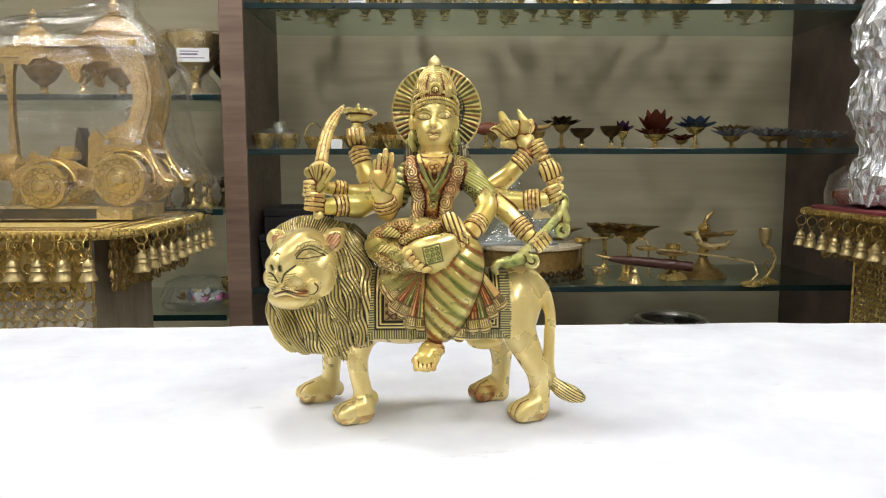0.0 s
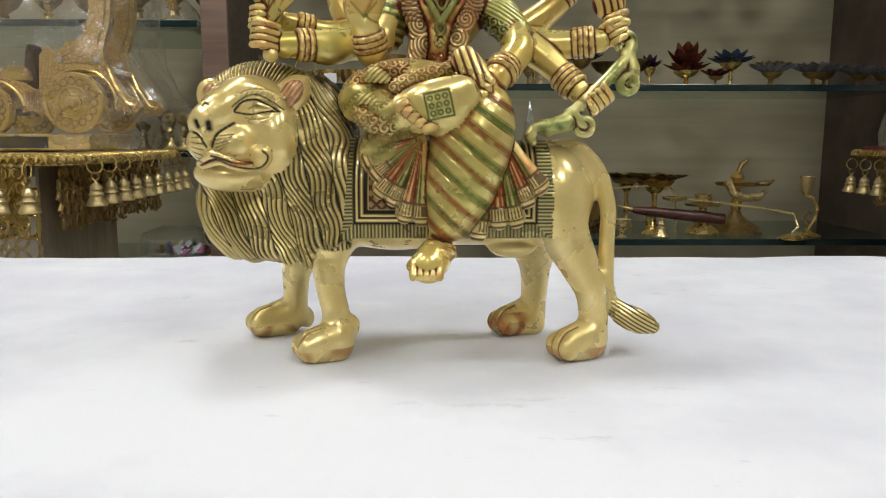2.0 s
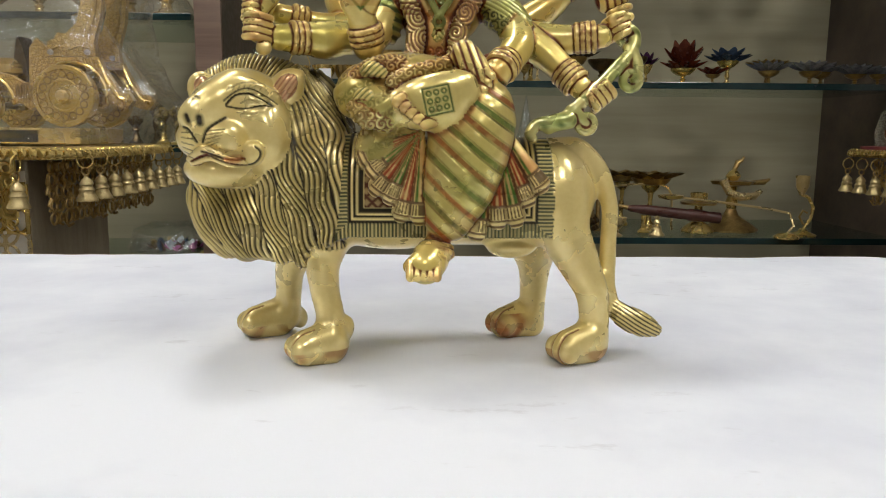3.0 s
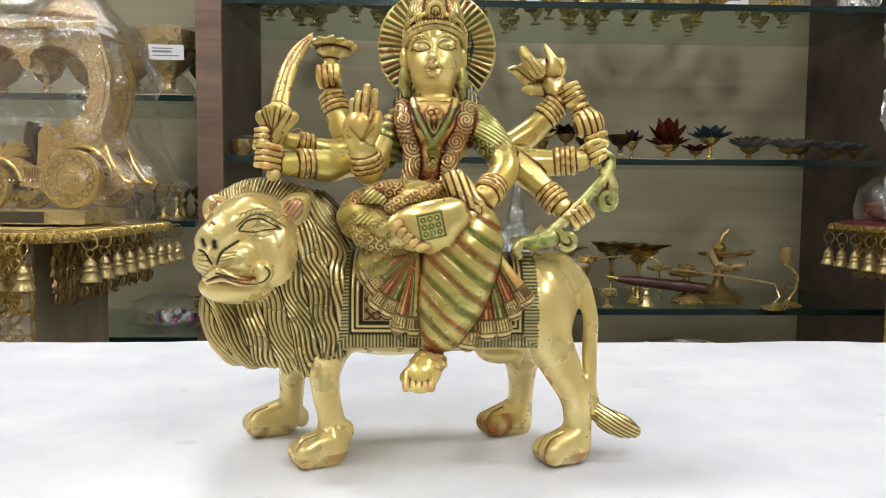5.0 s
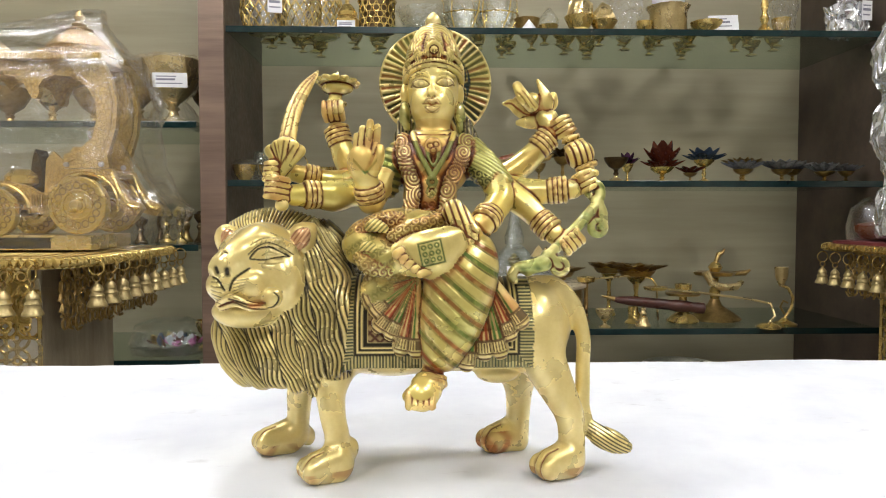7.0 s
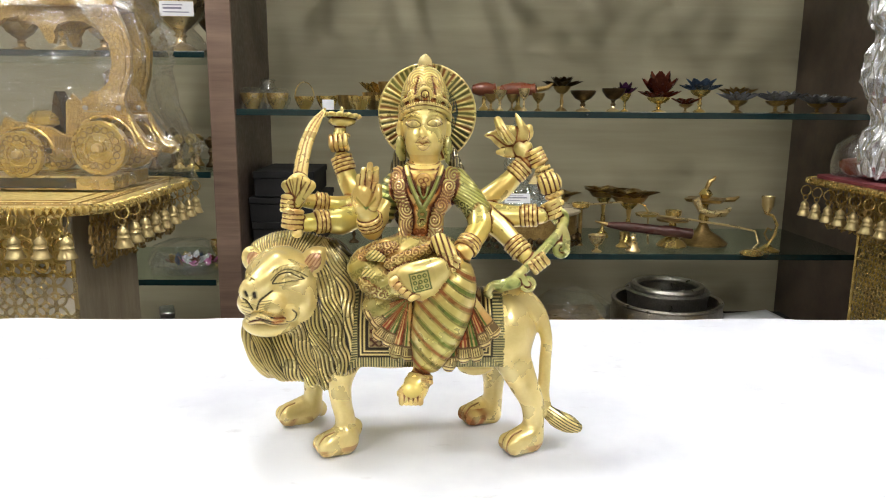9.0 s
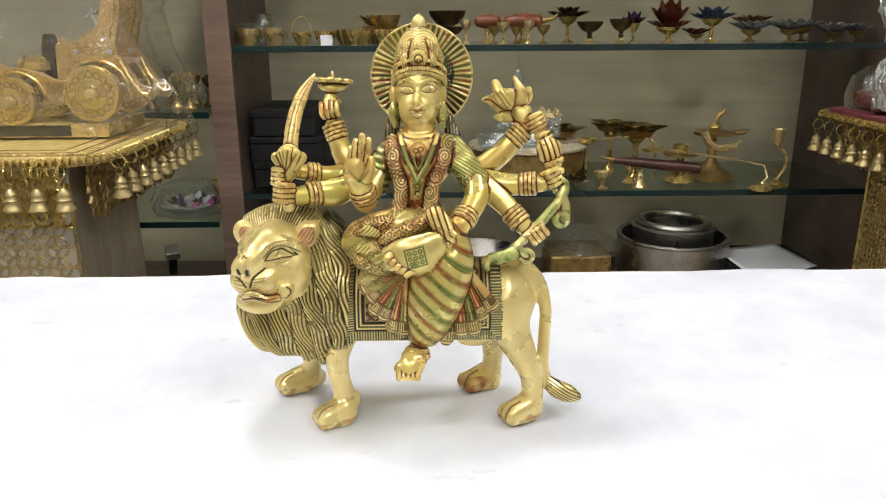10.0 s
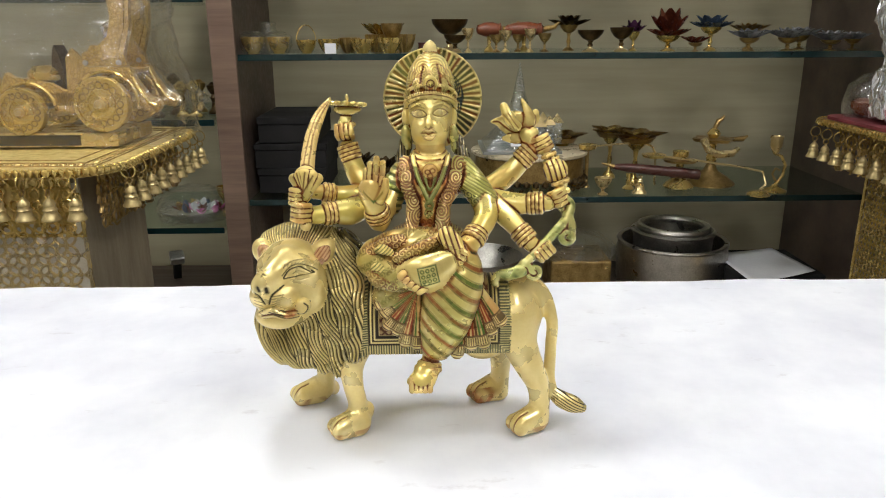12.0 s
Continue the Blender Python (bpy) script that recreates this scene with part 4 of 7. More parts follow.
def chase(v, n, kind, hollow):
    """The chased lines (depth in mm) and the colours of every vertex."""
    x, y, z = v.T
    bare = np.array((0.79, 0.65, 0.275))
    dark, red, green, rust = np.array((0.022, 0.017, 0.008)), np.array((0.27, 0.05, 0.018)), np.array((0.10, 0.19, 0.035)), np.array((0.33, 0.10, 0.025))
    col = np.tile(bare, (len(v), 1))
    metal, cut = np.ones(len(v)), np.zeros(len(v))

    def tint(mask, amount, colour, bare_metal=0.7):
        a = np.where(mask, np.clip(amount, 0, 1), 0)[:, None]
        col[:] = col * (1 - a) + colour * a
        metal[:] = metal * (1 - a[:, 0]) + bare_metal * a[:, 0]

    def groove(mask, amount, depth, colour=dark, share=1.0):
        cut[:] += np.where(mask, amount * depth, 0)
        tint(mask, amount * share, colour, 0.15)

    # thin lacquer over the bare metal
    tint((kind == SKIN) & (z > 190), np.full(len(v), 0.5), np.array((0.82, 0.67, 0.20)))
    tint((kind == SKIN) & (z <= 190), np.clip(0.7 + 0.3 * wave(v, 17.0), 0, 1), np.array((0.84, 0.64, 0.15)))
    tint(np.isin(kind, (BAND, PALM, LOTUS, BLADE, RIB, CORD, CROWN)), np.full(len(v), 0.65), np.array((0.83, 0.65, 0.21)))

    dress = np.isin(kind, (SKIN, SWIRL, SHAWL, KNEE, FAN, STRIPE, CROWN, TORSO, CORD, HALO, LOTUS, SOLE)) & ((z > 118) | (x > -62))
    tint(dress, np.clip(0.5 * wave(v, 16.0, 9.0) + 0.08, 0, 0.45), np.array((0.46, 0.47, 0.10)), 0.85)
    tint(dress & (kind != SKIN), np.clip(0.7 * wave(v, 2.1, 1.0) - 0.12, 0, 0.45), np.array((0.22, 0.08, 0.02)), 0.75)
    tint(kind == SHAWL, np.clip(0.25 + 0.4 * wave(v, 7.0, 2.0), 0, 0.5), np.array((0.32, 0.37, 0.08)), 0.8)
    tint(kind == MANE, np.clip(0.4 * wave(v, 15.0, 8.0), 0, 0.3), np.array((0.3, 0.32, 0.08)), 0.85)

    tint(np.isin(kind, (SWIRL, FAN, KNEE, TORSO)), np.clip(0.2 + 0.5 * wave(v, 9.0, 12.0), 0, 0.55), np.array((0.56, 0.20, 0.04)), 0.8)
    tint(np.isin(kind, (SWIRL, FAN, KNEE, SHAWL, STRIPE)), np.clip(0.9 * wave(v, 12.0, 17.0) - 0.15, 0, 0.6), np.array((0.26, 0.36, 0.05)), 0.8)
    tint(kind == STRIPE, np.clip(0.2 + 0.5 * wave(v, 14.0, 13.0), 0, 0.5), np.array((0.60, 0.52, 0.12)), 0.85)

    # mane: strands sweep back over the brow, then hang from the cheeks in lapping locks
    fc, crest = (-110, 0, 132.4), (-117, 0, 216.4)
    m = (kind == MANE) & (z < 190)
    upper = (z > (-109, 0, 155.4)[2]) & (x < (-77, 0, 155.4)[0])
    a1 = np.arctan2(z - fc[2], x - fc[0]) + 0.03 * wave(v, 9.0)
    h = np.maximum(crest[2] - z, 8.0)
    s2 = (x - crest[0] - 0.3 * h) / (h * (1 - np.minimum(h, 172) / 220)) + 0.05 * wave(v, 17.0, 2.0) + 0.014 * wave(v, 6.0, 4.0)
    lock = s2 * 3.4 + 0.12 * h / 30 + 0.3 * wave(v, 26.0, 3.0)
    gap, own = np.abs(lock - np.rint(lock)), np.floor(lock)
    s2 = s2 + 0.05 * np.sin(h / 13.0 + own * 2.3) + 0.03 * np.sin(h / 5.5 + own * 4.1)
    ph = np.where(upper, a1 * 17, s2 * 17.5) + 0.14 * wave(v, 4.0, 1.0)
    d = np.abs(ph - np.rint(ph))
    hair = np.clip(1.5 - d / (0.2 + 0.06 * wave(v, 6.0, 4.0)), 0, 1)
    strand = np.rint(ph + 0.5)
    tint(m, np.clip(0.2 + 0.25 * np.sin(strand * 12.9) + 0.3 * wave(v, 8.0, 1.0), 0, 0.7), np.array((0.34, 0.27, 0.085)), 0.9)
    tint(m, np.clip(0.2 + 0.4 * wave(v, 13.0, 6.0), 0, 0.6), np.array((0.55, 0.45, 0.16)), 0.9)
    cut -= np.where(m & ~upper, 1.6 * np.cos(np.pi * np.minimum(gap * 2, 1)) * -0.5, 0) - np.where(m, 0.4 * np.cos(2 * np.pi * ph), 0)
    groove(m, hair, 0.7, np.array((0.016, 0.012, 0.006)), 0.94)
    groove(m & ~upper, np.clip(1.5 - gap / 0.03, 0, 1), 0.5, np.array((0.014, 0.01, 0.006)))
    groove((kind == MANE) & (z >= 190), line(x / 2.6 + 0.2 * wave(v, 8), 0.25), 0.5)
    groove(kind == TUFT, line((z + 0.58 * x + 0.6 * wave(v, 6.0)) / 2.6, 0.17), 0.5)
    # the mane's right part gets darker towards its back
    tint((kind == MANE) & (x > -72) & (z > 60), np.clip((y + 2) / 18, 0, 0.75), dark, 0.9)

    # lion's face: eyes, nose, whiskers, mouth
    f = (kind == FACE) | (kind == MUZZLE)
    def stroke(mask, p0, p1, width, depth, colour=dark, share=1.0):
        dx, dz = p1[0] - p0[0], p1[2] - p0[2]
        t = np.clip(((x - p0[0]) * dx + (z - p0[2]) * dz) / (dx * dx + dz * dz), 0, 1)
        d = np.hypot(x - p0[0] - t * dx, z - p0[2] - t * dz)
        groove(mask, np.clip(1.5 - d / width, 0, 1), depth, colour, share)

    m = (f | (kind == LIP) | (kind == EYE)) & (y < 2) & (z < 190)

    def trace(mask, pts, width, depth, colour=dark, share=1.0):
        pts = [q[:3] for q in glide(pts, [1.0] * len(pts), 3)]
        for i in range(len(pts) - 1):
            stroke(mask, pts[i], pts[i + 1], width, depth, colour, share)

    for pts, width, depth, share in (
            (((-129, -40, 138.4), (-128, -40, 135.4)), 1.6, 0.8, 1.0), (((-122, -40, 137.4), (-122, -40, 134.4)), 1.8, 0.8, 1.0),
            (((-132, -40, 132.4), (-128, -42, 130.4), (-124, -42, 124.4)), 0.7, 0.6, 1.0), (((-110, -38, 137.4), (-116, -40, 133.4), (-119, -42, 130.4), (-121, -42, 124.4)), 0.7, 0.6, 1.0),
            (((-120, -44, 119.4), (-113, -44, 117.4), (-107, -42, 115.4), (-101, -38, 115.4)), 0.75, 0.6, 1.0),
            (((-127, -42, 114.4), (-118, -44, 117.4), (-110, -44, 114.4), (-103, -40, 112.4), (-97, -36, 112.4), (-93, -34, 115.4), (-92, -33, 119.4), (-95, -33, 122.4)), 0.5, 0.5, 0.95),
            (((-109, -28, 144.4), (-105, -28, 149.4), (-99, -28, 150.4), (-93, -26, 148.4), (-87, -22, 144.4)), 0.6, 0.5, 1.0),
            (((-109, -28, 143.4), (-103, -28, 142.4), (-96, -27, 143.4), (-88, -22, 144.4)), 0.5, 0.4, 1.0),
            (((-110, -28, 146.4), (-105, -28, 151.4), (-99, -28, 153.4), (-92, -24, 150.4), (-85, -20, 145.4)), 0.45, 0.4, 0.9),
            (((-103, -29, 145.4), (-99, -29, 147.4), (-93, -27, 145.4)), 0.35, 0.3, 0.75),
            (((-105, -29, 140.4), (-98, -28, 139.4), (-91, -25, 141.4)), 0.35, 0.3, 0.5),
            (((-126, -24, 146.4), (-125, -24, 148.4), (-122, -25, 147.4)), 0.4, 0.3, 0.9),
            (((-109, -28, 152.4), (-102, -24, 156.4), (-93, -20, 156.4)), 0.4, 0.3, 0.55)):
        trace(m, pts, width, depth, dark, share)
    for i in range(10):
        p = (-109, -28, 148.4)
        stroke(m, (p[0] + 2.6 * i, 0, p[2] + 3.4 + 0.5 * i - 0.07 * i * i), (p[0] + 2.6 * i + 0.9, 0, p[2] + 6.0 + 0.5 * i - 0.09 * i * i), 0.3, 0.25, dark, 0.6)
    for i in range(5):
        p = (-132, -40, 129.4)
        stroke(m, (p[0] - 1, 0, p[2] - 2.6 * i), (p[0] + 6, 0, p[2] - 3.4 * i), 0.35, 0.25, dark, 0.75)
        p = (-118, -42, 130.4)
        stroke(m, (p[0] - 0.3 * i, 0, p[2] - 2.2 * i), (p[0] + 8.5 - 0.8 * i, 0, p[2] - 1.7 * i + 1), 0.35, 0.25, dark, 0.75)
    tint((kind == LIP) & (z < 170), np.full(len(v), 0.1), rust)
    tint((kind == LIP) & (z < 170), np.clip(hollow[0] * 8, 0, 0.8), rust)
    tint(m, np.clip(1.6 - np.hypot(x - (-105, -40, 115.4)[0], (z - (-105, -40, 115.4)[2]) * 1.6) / 3.0, 0, 0.5), np.array((0.5, 0.16, 0.04)))
    tint(kind == EAR, np.full(len(v), 0.8), np.array((0.6, 0.33, 0.19)), 0.7)
    groove(kind == EAR, line((x * 0.8 - z * 0.6) / 2.6, 0.16), 0.3, np.array((0.25, 0.09, 0.04)), 0.8)
    for px, py in PAWS:
        side = ((x - px) * 3.0 - (y - py) * 5.8) / 6.53
        ahead = -((x - px) * 5.8 + (y - py) * 3.0) / 6.53
        near = (kind == FOOT) & (np.hypot(x - px, y - py) < 26) & (ahead > 4)
        groove(near, np.maximum(np.clip(1.5 - np.abs(side - 3.1) / 0.7, 0, 1), np.clip(1.5 - np.abs(side + 3.1) / 0.7, 0, 1)), 0.9, np.array((0.16, 0.035, 0.012)), 0.9)
    tint(kind == FOOT, np.clip(hollow[0] * 7.0, 0, 0.9), np.array((0.2, 0.05, 0.02)), 0.7)
    tint(kind == FOOT, np.clip(0.1 + 0.9 * wave(v, 3.0), 0, 0.6) * (z < 7), rust)
    tint((kind == FOOT) & (y > 10) & (x > 0), np.clip(0.4 + 0.9 * wave(v, 3.0), 0, 0.8) * (z < 15), rust)

    # halo rays
    hc = (9, 70, 271.4)
    ang, rad = np.arctan2(z - hc[2], x - hc[0]), np.hypot(x - hc[0], z - hc[2])
    m = (kind == HALO) & (n[:, 1] < 0)
    ray = line((ang + 0.02 * wave(v, 6.0)) * 52 / (2 * math.pi), 0.27 + 0.09 * wave(v, 4.0, 2.0)) * np.clip((42.2 + wave(v, 3.0) - rad) / 1.2, 0, 1) * (rad > 20)
    which = (np.rint(ang * 52 / (2 * math.pi)).astype(int) * 7) % 11
    groove(m & (which % 3 == 0), ray, 0.9, dark)
    groove(m & (which % 3 == 1), ray, 0.8, np.array((0.17, 0.03, 0.01)))
    groove(m & (which % 3 == 2), ray, 0.8, np.array((0.035, 0.04, 0.014)))
    tint(m, 0.2 + 0.25 * wave(v, 12.0, 3.0), np.array((0.42, 0.42, 0.1)), 0.85)
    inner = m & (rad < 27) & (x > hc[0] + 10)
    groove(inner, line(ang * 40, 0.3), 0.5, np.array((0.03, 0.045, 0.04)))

    # crown, bands, ribs
    m = kind == CROWN
    cc, wash = (6, 49, 285.4), np.array((0.16, 0.085, 0.03))

    def spirals(mask, centres, pitch, depth, colour, share, reach=99.0):
        r, a = np.full(len(v), reach), np.zeros(len(v))
        for i, c in enumerate(centres):
            d = np.hypot(x - c[0], z - c[2])
            a = np.where(d < r, np.arctan2(z - c[2], (x - c[0]) * (-1) ** i), a)
            r = np.minimum(r, d)
        groove(mask & (r < reach), line(r / pitch + a / (2 * math.pi), 0.25), depth, colour, share)

    a = np.arctan2(x - cc[0], cc[1] - y)
    rim = z + 0.6 * (y - (6, 45, 267.4)[1])
    hatch = (rim > (6, 45, 267.4)[2]) & (rim < (6, 48, 273.4)[2])
    groove((m | (kind == CORD)) & hatch & (z > 200), line(a * 11, 0.24), 0.5, wash, 0.85)
    high = m & (rim >= (6, 48, 273.4)[2])
    spirals(high, ((8, 28, 284.4), (-2, 28, 282.4), (15, 28, 283.4), (-10, 28, 280.4), (23, 28, 280.4), (-0, 28, 291.4), (13, 28, 291.4), (6, 28, 293.4), (1, 28, 298.4), (11, 28, 298.4)), 2.1, 0.45, wash, 0.5)
    tint(m, np.clip(0.1 + 0.35 * wave(v, 7.0), 0, 0.35), green)
    m = kind == CORD
    along = np.where(z > 190, 0.0, np.where(x < (5, 11, 195.4)[0], x - z, -x - z))
    groove(m & (z < (7, 17, 222.4)[2]), line(along / 3.4, 0.2), 0.45, np.array((0.07, 0.09, 0.02)), 0.9)
    groove(m & (z >= (7, 17, 222.4)[2]) & (z < 205), line(x / 2.3, 0.22), 0.4, np.array((0.2, 0.05, 0.02)), 0.8)
    tint(m & (z < (7, 17, 222.4)[2]), np.full(len(v), 0.15), np.array((0.5, 0.5, 0.14)), 0.9)
    groove(kind == BAND, np.clip(0.2 + wave(v, 1.0), 0, 1), 0.4, np.array((0.2, 0.06, 0.02)), 0.7)
    tint(kind == BAND, np.full(len(v), 0.15), np.array((0.6, 0.3, 0.12)))
    m = kind == RIB
    groove(m, line((x * 0.9 + z * 0.3) / 4.2, 0.17), 0.7, np.array((0.12, 0.03, 0.015)))

    # embroidered bodice and garlands
    m = kind == SWIRL
    s = 5.4
    gx, gz = x / s + 0.25 * wave(v, 8), z / s + 0.25 * wave(v, 7, 1)
    rr, aa = np.hypot(gx - np.rint(gx), gz - np.rint(gz)), np.arctan2(gz - np.rint(gz), gx - np.rint(gx))
    spirals(m & (x < (5, 14, 210.4)[0]) & (z > (1, 7, 171.4)[2]), [(a[0] + b * (c[0] - a[0]), 0, a[2] + b * (c[2] - a[2])) for a, c, b in (((-15, 15, 216.4), (-7, 11, 197.4), t) for t in (-0.3, 0.1, 1.05, 1.65, 2.2))], 2.4, 0.8, np.array((0.12, 0.028, 0.012)), 0.95)
    spirals(m & (x >= (5, 14, 210.4)[0]) & (z > (1, 7, 171.4)[2]), [(a[0] + b * (c[0] - a[0]), 0, a[2] + b * (c[2] - a[2])) for a, c, b in (((28, 15, 216.4), (18, 11, 195.4), t) for t in (-0.3, 0.1, 0.8, 1.35, 1.9))], 2.4, 0.8, np.array((0.12, 0.028, 0.012)), 0.95)
    ribs = m & ((np.abs(z - (-14, 13, 204.4)[2]) < 7) & (x < (5, 14, 210.4)[0]) | (np.abs(z - (22, 14, 206.4)[2]) < 5) & (x > (5, 14, 210.4)[0]))
    groove(ribs, line((z + 0.03 * (x - (-14, 14, 210.4)[0]) ** 2) / 3.2, 0.22), 0.6, np.array((0.13, 0.03, 0.012)), 0.9)
    groove(m & (z <= (1, 7, 171.4)[2]), line(rr * 2.2 + aa / (2 * math.pi), 0.26), 0.75, np.array((0.13, 0.03, 0.012)), 0.9)
    tint(m & (z > (1, 7, 171.4)[2]), np.full(len(v), 0.2), np.array((0.6, 0.38, 0.2)))
    tint(m & (z <= (1, 7, 171.4)[2]), np.clip(0.2 + 0.5 * wave(v, 8.0), 0, 0.5), np.array((0.4, 0.34, 0.09)))
    m = kind == TORSO
    tint(m, np.clip(((7, 17, 223.4)[2] - z) / 40, 0.0, 0.5), np.array((0.72, 0.42, 0.10)), 0.9)
    rose = np.array((0.15, 0.03, 0.012))
    for p in ((4, 16, 218.4), (8, 16, 219.4), (6, 15, 215.4)):
        groove(m, np.clip(1.4 - np.abs(np.hypot((x - p[0]) * 1.0, (z - p[2]) * 1.25) - 2.2) / 0.55, 0, 1), 0.5, rose, 0.9)
    trace(m, ((2, 15, 213.4), (5, 15, 212.4), (6, 14, 209.4), (7, 15, 212.4), (10, 15, 214.4)), 0.6, 0.5, rose, 0.9)
    tint(m, np.clip(((1, 9, 183.4)[2] - z) / 8, 0, 0.75), np.array((0.45, 0.13, 0.03)), 0.75)
    groove(m & (z < (1, 8, 180.4)[2]), line(rr * 2.2 + aa / (2 * math.pi), 0.24), 0.6, np.array((0.16, 0.035, 0.012)), 0.9)
    m = kind == SHAWL
    border = z + 0.55 * x < (43, 12, 198.4)[2] + 0.55 * (43, 12, 198.4)[0]
    right = x > 0
    groove(m & right & ~border, line((z + 0.62 * x + 1.5 * wave(v, 9.0)) / 3.1, 0.16), 0.5, np.array((0.15, 0.16, 0.04)), 0.65)
    groove(m & right & border, line(rr * 2.1 + aa / (2 * math.pi), 0.26), 0.6, np.array((0.05, 0.055, 0.02)), 0.95)
    groove(m & ~right, line((z + 0.3 * x) / 5.6, 0.24), 0.7, np.array((0.05, 0.065, 0.02)), 0.9)
    m = kind == GREEN
    tint(m, 0.55 + 0.4 * wave(v, 8.0), np.array((0.33, 0.42, 0.12)), 0.85)
    groove(m, np.clip(wave(v, 1.6) - 0.1, 0, 1), 0.3, np.array((0.08, 0.13, 0.03)))
    m = kind == LOTUS
    tint(m, np.clip(0.2 + 0.5 * wave(v, 6.0), 0, 0.5), np.array((0.42, 0.36, 0.1)), 0.9)
    tint(m, np.clip(hollow[0] * 7.0, 0, 0.9), np.array((0.25, 0.06, 0.015)), 0.7)
    cup = ((60, 46, 253.4), (65, 46, 253.4), (70, 46, 249.4), (76, 46, 245.4), (81, 46, 245.4), (85, 46, 250.4), (86, 46, 257.4), (84, 46, 265.4))
    trace(m & (x > 60), cup, 0.7, 0.6, np.array((0.2, 0.05, 0.015)), 0.95)
    trace(m & (x > 60), ((68, 42, 260.4), (73, 42, 254.4), (77, 42, 248.4)), 0.5, 0.5, np.array((0.25, 0.12, 0.03)), 0.7)
    trace(m & (x > 60), ((72, 42, 261.4), (77, 42, 254.4), (81, 42, 249.4)), 0.5, 0.5, np.array((0.25, 0.12, 0.03)), 0.7)
    for p in ((-104, 16, 216.4), (-101, 16, 219.4), (-94, 16, 220.4), (-88, 16, 217.4)):
        trace(m & (x < -60), ((-97, 13, 203.4), p), 0.6, 0.5, np.array((0.12, 0.05, 0.015)), 0.9)
    for edge in (((-97, 9, 221.4), (-95, 16, 234.4), (-92, 23, 247.4), (-87, 31, 261.4), (-79, 39, 272.4)), ((-93, 9, 221.4), (-91, 16, 234.4), (-89, 23, 247.4), (-84, 31, 260.4), (-78, 39, 271.4))):
        trace(kind == BLADE, edge, 0.55, 0.4, np.array((0.2, 0.08, 0.025)), 0.9)
    tint(kind == BLADE, np.full(len(v), 0.25), np.array((0.62, 0.42, 0.22)))
    tint(kind == PALM, np.clip(0.15 + 0.45 * wave(v, 3.2), 0, 0.6), np.array((0.45, 0.16, 0.05)), 0.85)
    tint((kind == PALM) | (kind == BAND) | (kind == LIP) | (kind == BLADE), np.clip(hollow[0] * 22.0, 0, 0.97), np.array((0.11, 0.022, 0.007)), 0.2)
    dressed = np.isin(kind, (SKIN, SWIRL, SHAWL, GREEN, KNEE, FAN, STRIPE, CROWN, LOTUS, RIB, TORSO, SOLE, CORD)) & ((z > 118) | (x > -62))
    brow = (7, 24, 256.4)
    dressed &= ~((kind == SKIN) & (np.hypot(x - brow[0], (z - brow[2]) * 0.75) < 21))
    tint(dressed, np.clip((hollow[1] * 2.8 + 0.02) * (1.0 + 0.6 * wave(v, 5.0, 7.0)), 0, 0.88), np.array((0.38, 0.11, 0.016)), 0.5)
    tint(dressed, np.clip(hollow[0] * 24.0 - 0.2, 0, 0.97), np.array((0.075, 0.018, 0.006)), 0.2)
    limb = (kind == SKIN) & (z <= 190) & (z > 60)
    tint(limb, np.clip(0.9 * wave(v, 6.0, 11.0) - 0.25, 0, 0.4), np.array((0.52, 0.24, 0.05)), 0.85)
    palm = (-39, -8, 202.4)
    groove((kind == SKIN) & (np.abs(x - palm[0]) < 8) & (np.abs(z - palm[2]) < 9) & (n[:, 1] < -0.3), np.clip(1.4 - np.abs(z - palm[2] - 1.1 * np.abs(x - palm[0]) + 4) / 1.2, 0, 1), 0.4, np.array((0.1, 0.16, 0.03)))

    # goddess's face
    m = ((kind == EYE) | (kind == SKIN) | (kind == LIP)) & (y < 36) & (z > 200)
    ink = np.array((0.16, 0.095, 0.028))
    for c, sgn in (((-3, 26, 263.4), 1), ((15, 26, 264.4), -1)):
        at = [(c[0] + sgn * dx, 0, c[2] + dz) for dx, dz in ((-6.6, -0.8), (-3.6, 2.4), (0.4, 3.4), (4.0, 2.2), (6.4, -0.8), (3.2, -2.6), (-1.6, -3.0), (-6.6, -0.8))]
        trace(m, at, 0.45, 0.45, ink, 0.95)
        trace(m, [(c[0] + sgn * dx, 0, c[2] + dz) for dx, dz in ((-7.0, 2.2), (-3.6, 5.0), (1, 5.6), (5.5, 4.0))], 0.36, 0.3, ink, 0.5)
        trace(m, [(c[0] + sgn * dx, 0, c[2] + dz) for dx, dz in ((-8.0, 5.4), (-3.4, 8.6), (2, 9.0), (6.5, 7.0))], 0.4, 0.3, ink, 0.5)
        tint(m, np.clip(1.6 - np.abs(np.hypot(x - c[0] - sgn, z - c[2]) - 2.0) / 0.5, 0, 0.35), ink)
    trace(m, ((-1, 19, 248.4), (3, 16, 248.4), (5, 16, 247.4), (8, 16, 248.4), (11, 19, 248.4)), 0.5, 0.5, np.array((0.3, 0.11, 0.03)), 0.8)
    trace(m, ((-1, 19, 248.4), (2, 17, 251.4), (5, 16, 251.4), (8, 17, 252.4), (12, 19, 248.4)), 0.35, 0.3, ink, 0.5)
    trace(m, ((-0, 19, 246.4), (3, 17, 243.4), (5, 16, 242.4), (8, 17, 243.4), (11, 19, 246.4)), 0.35, 0.3, ink, 0.5)
    tint((kind == LIP) & (z > 170), np.full(len(v), 0.25), np.array((0.85, 0.55, 0.22)), 0.9)
    for p in ((3, 17, 253.4), (7, 17, 253.4)):
        tint(m, np.clip(1.6 - np.hypot(x - p[0], z - p[2]) / 0.8, 0, 0.5), ink)
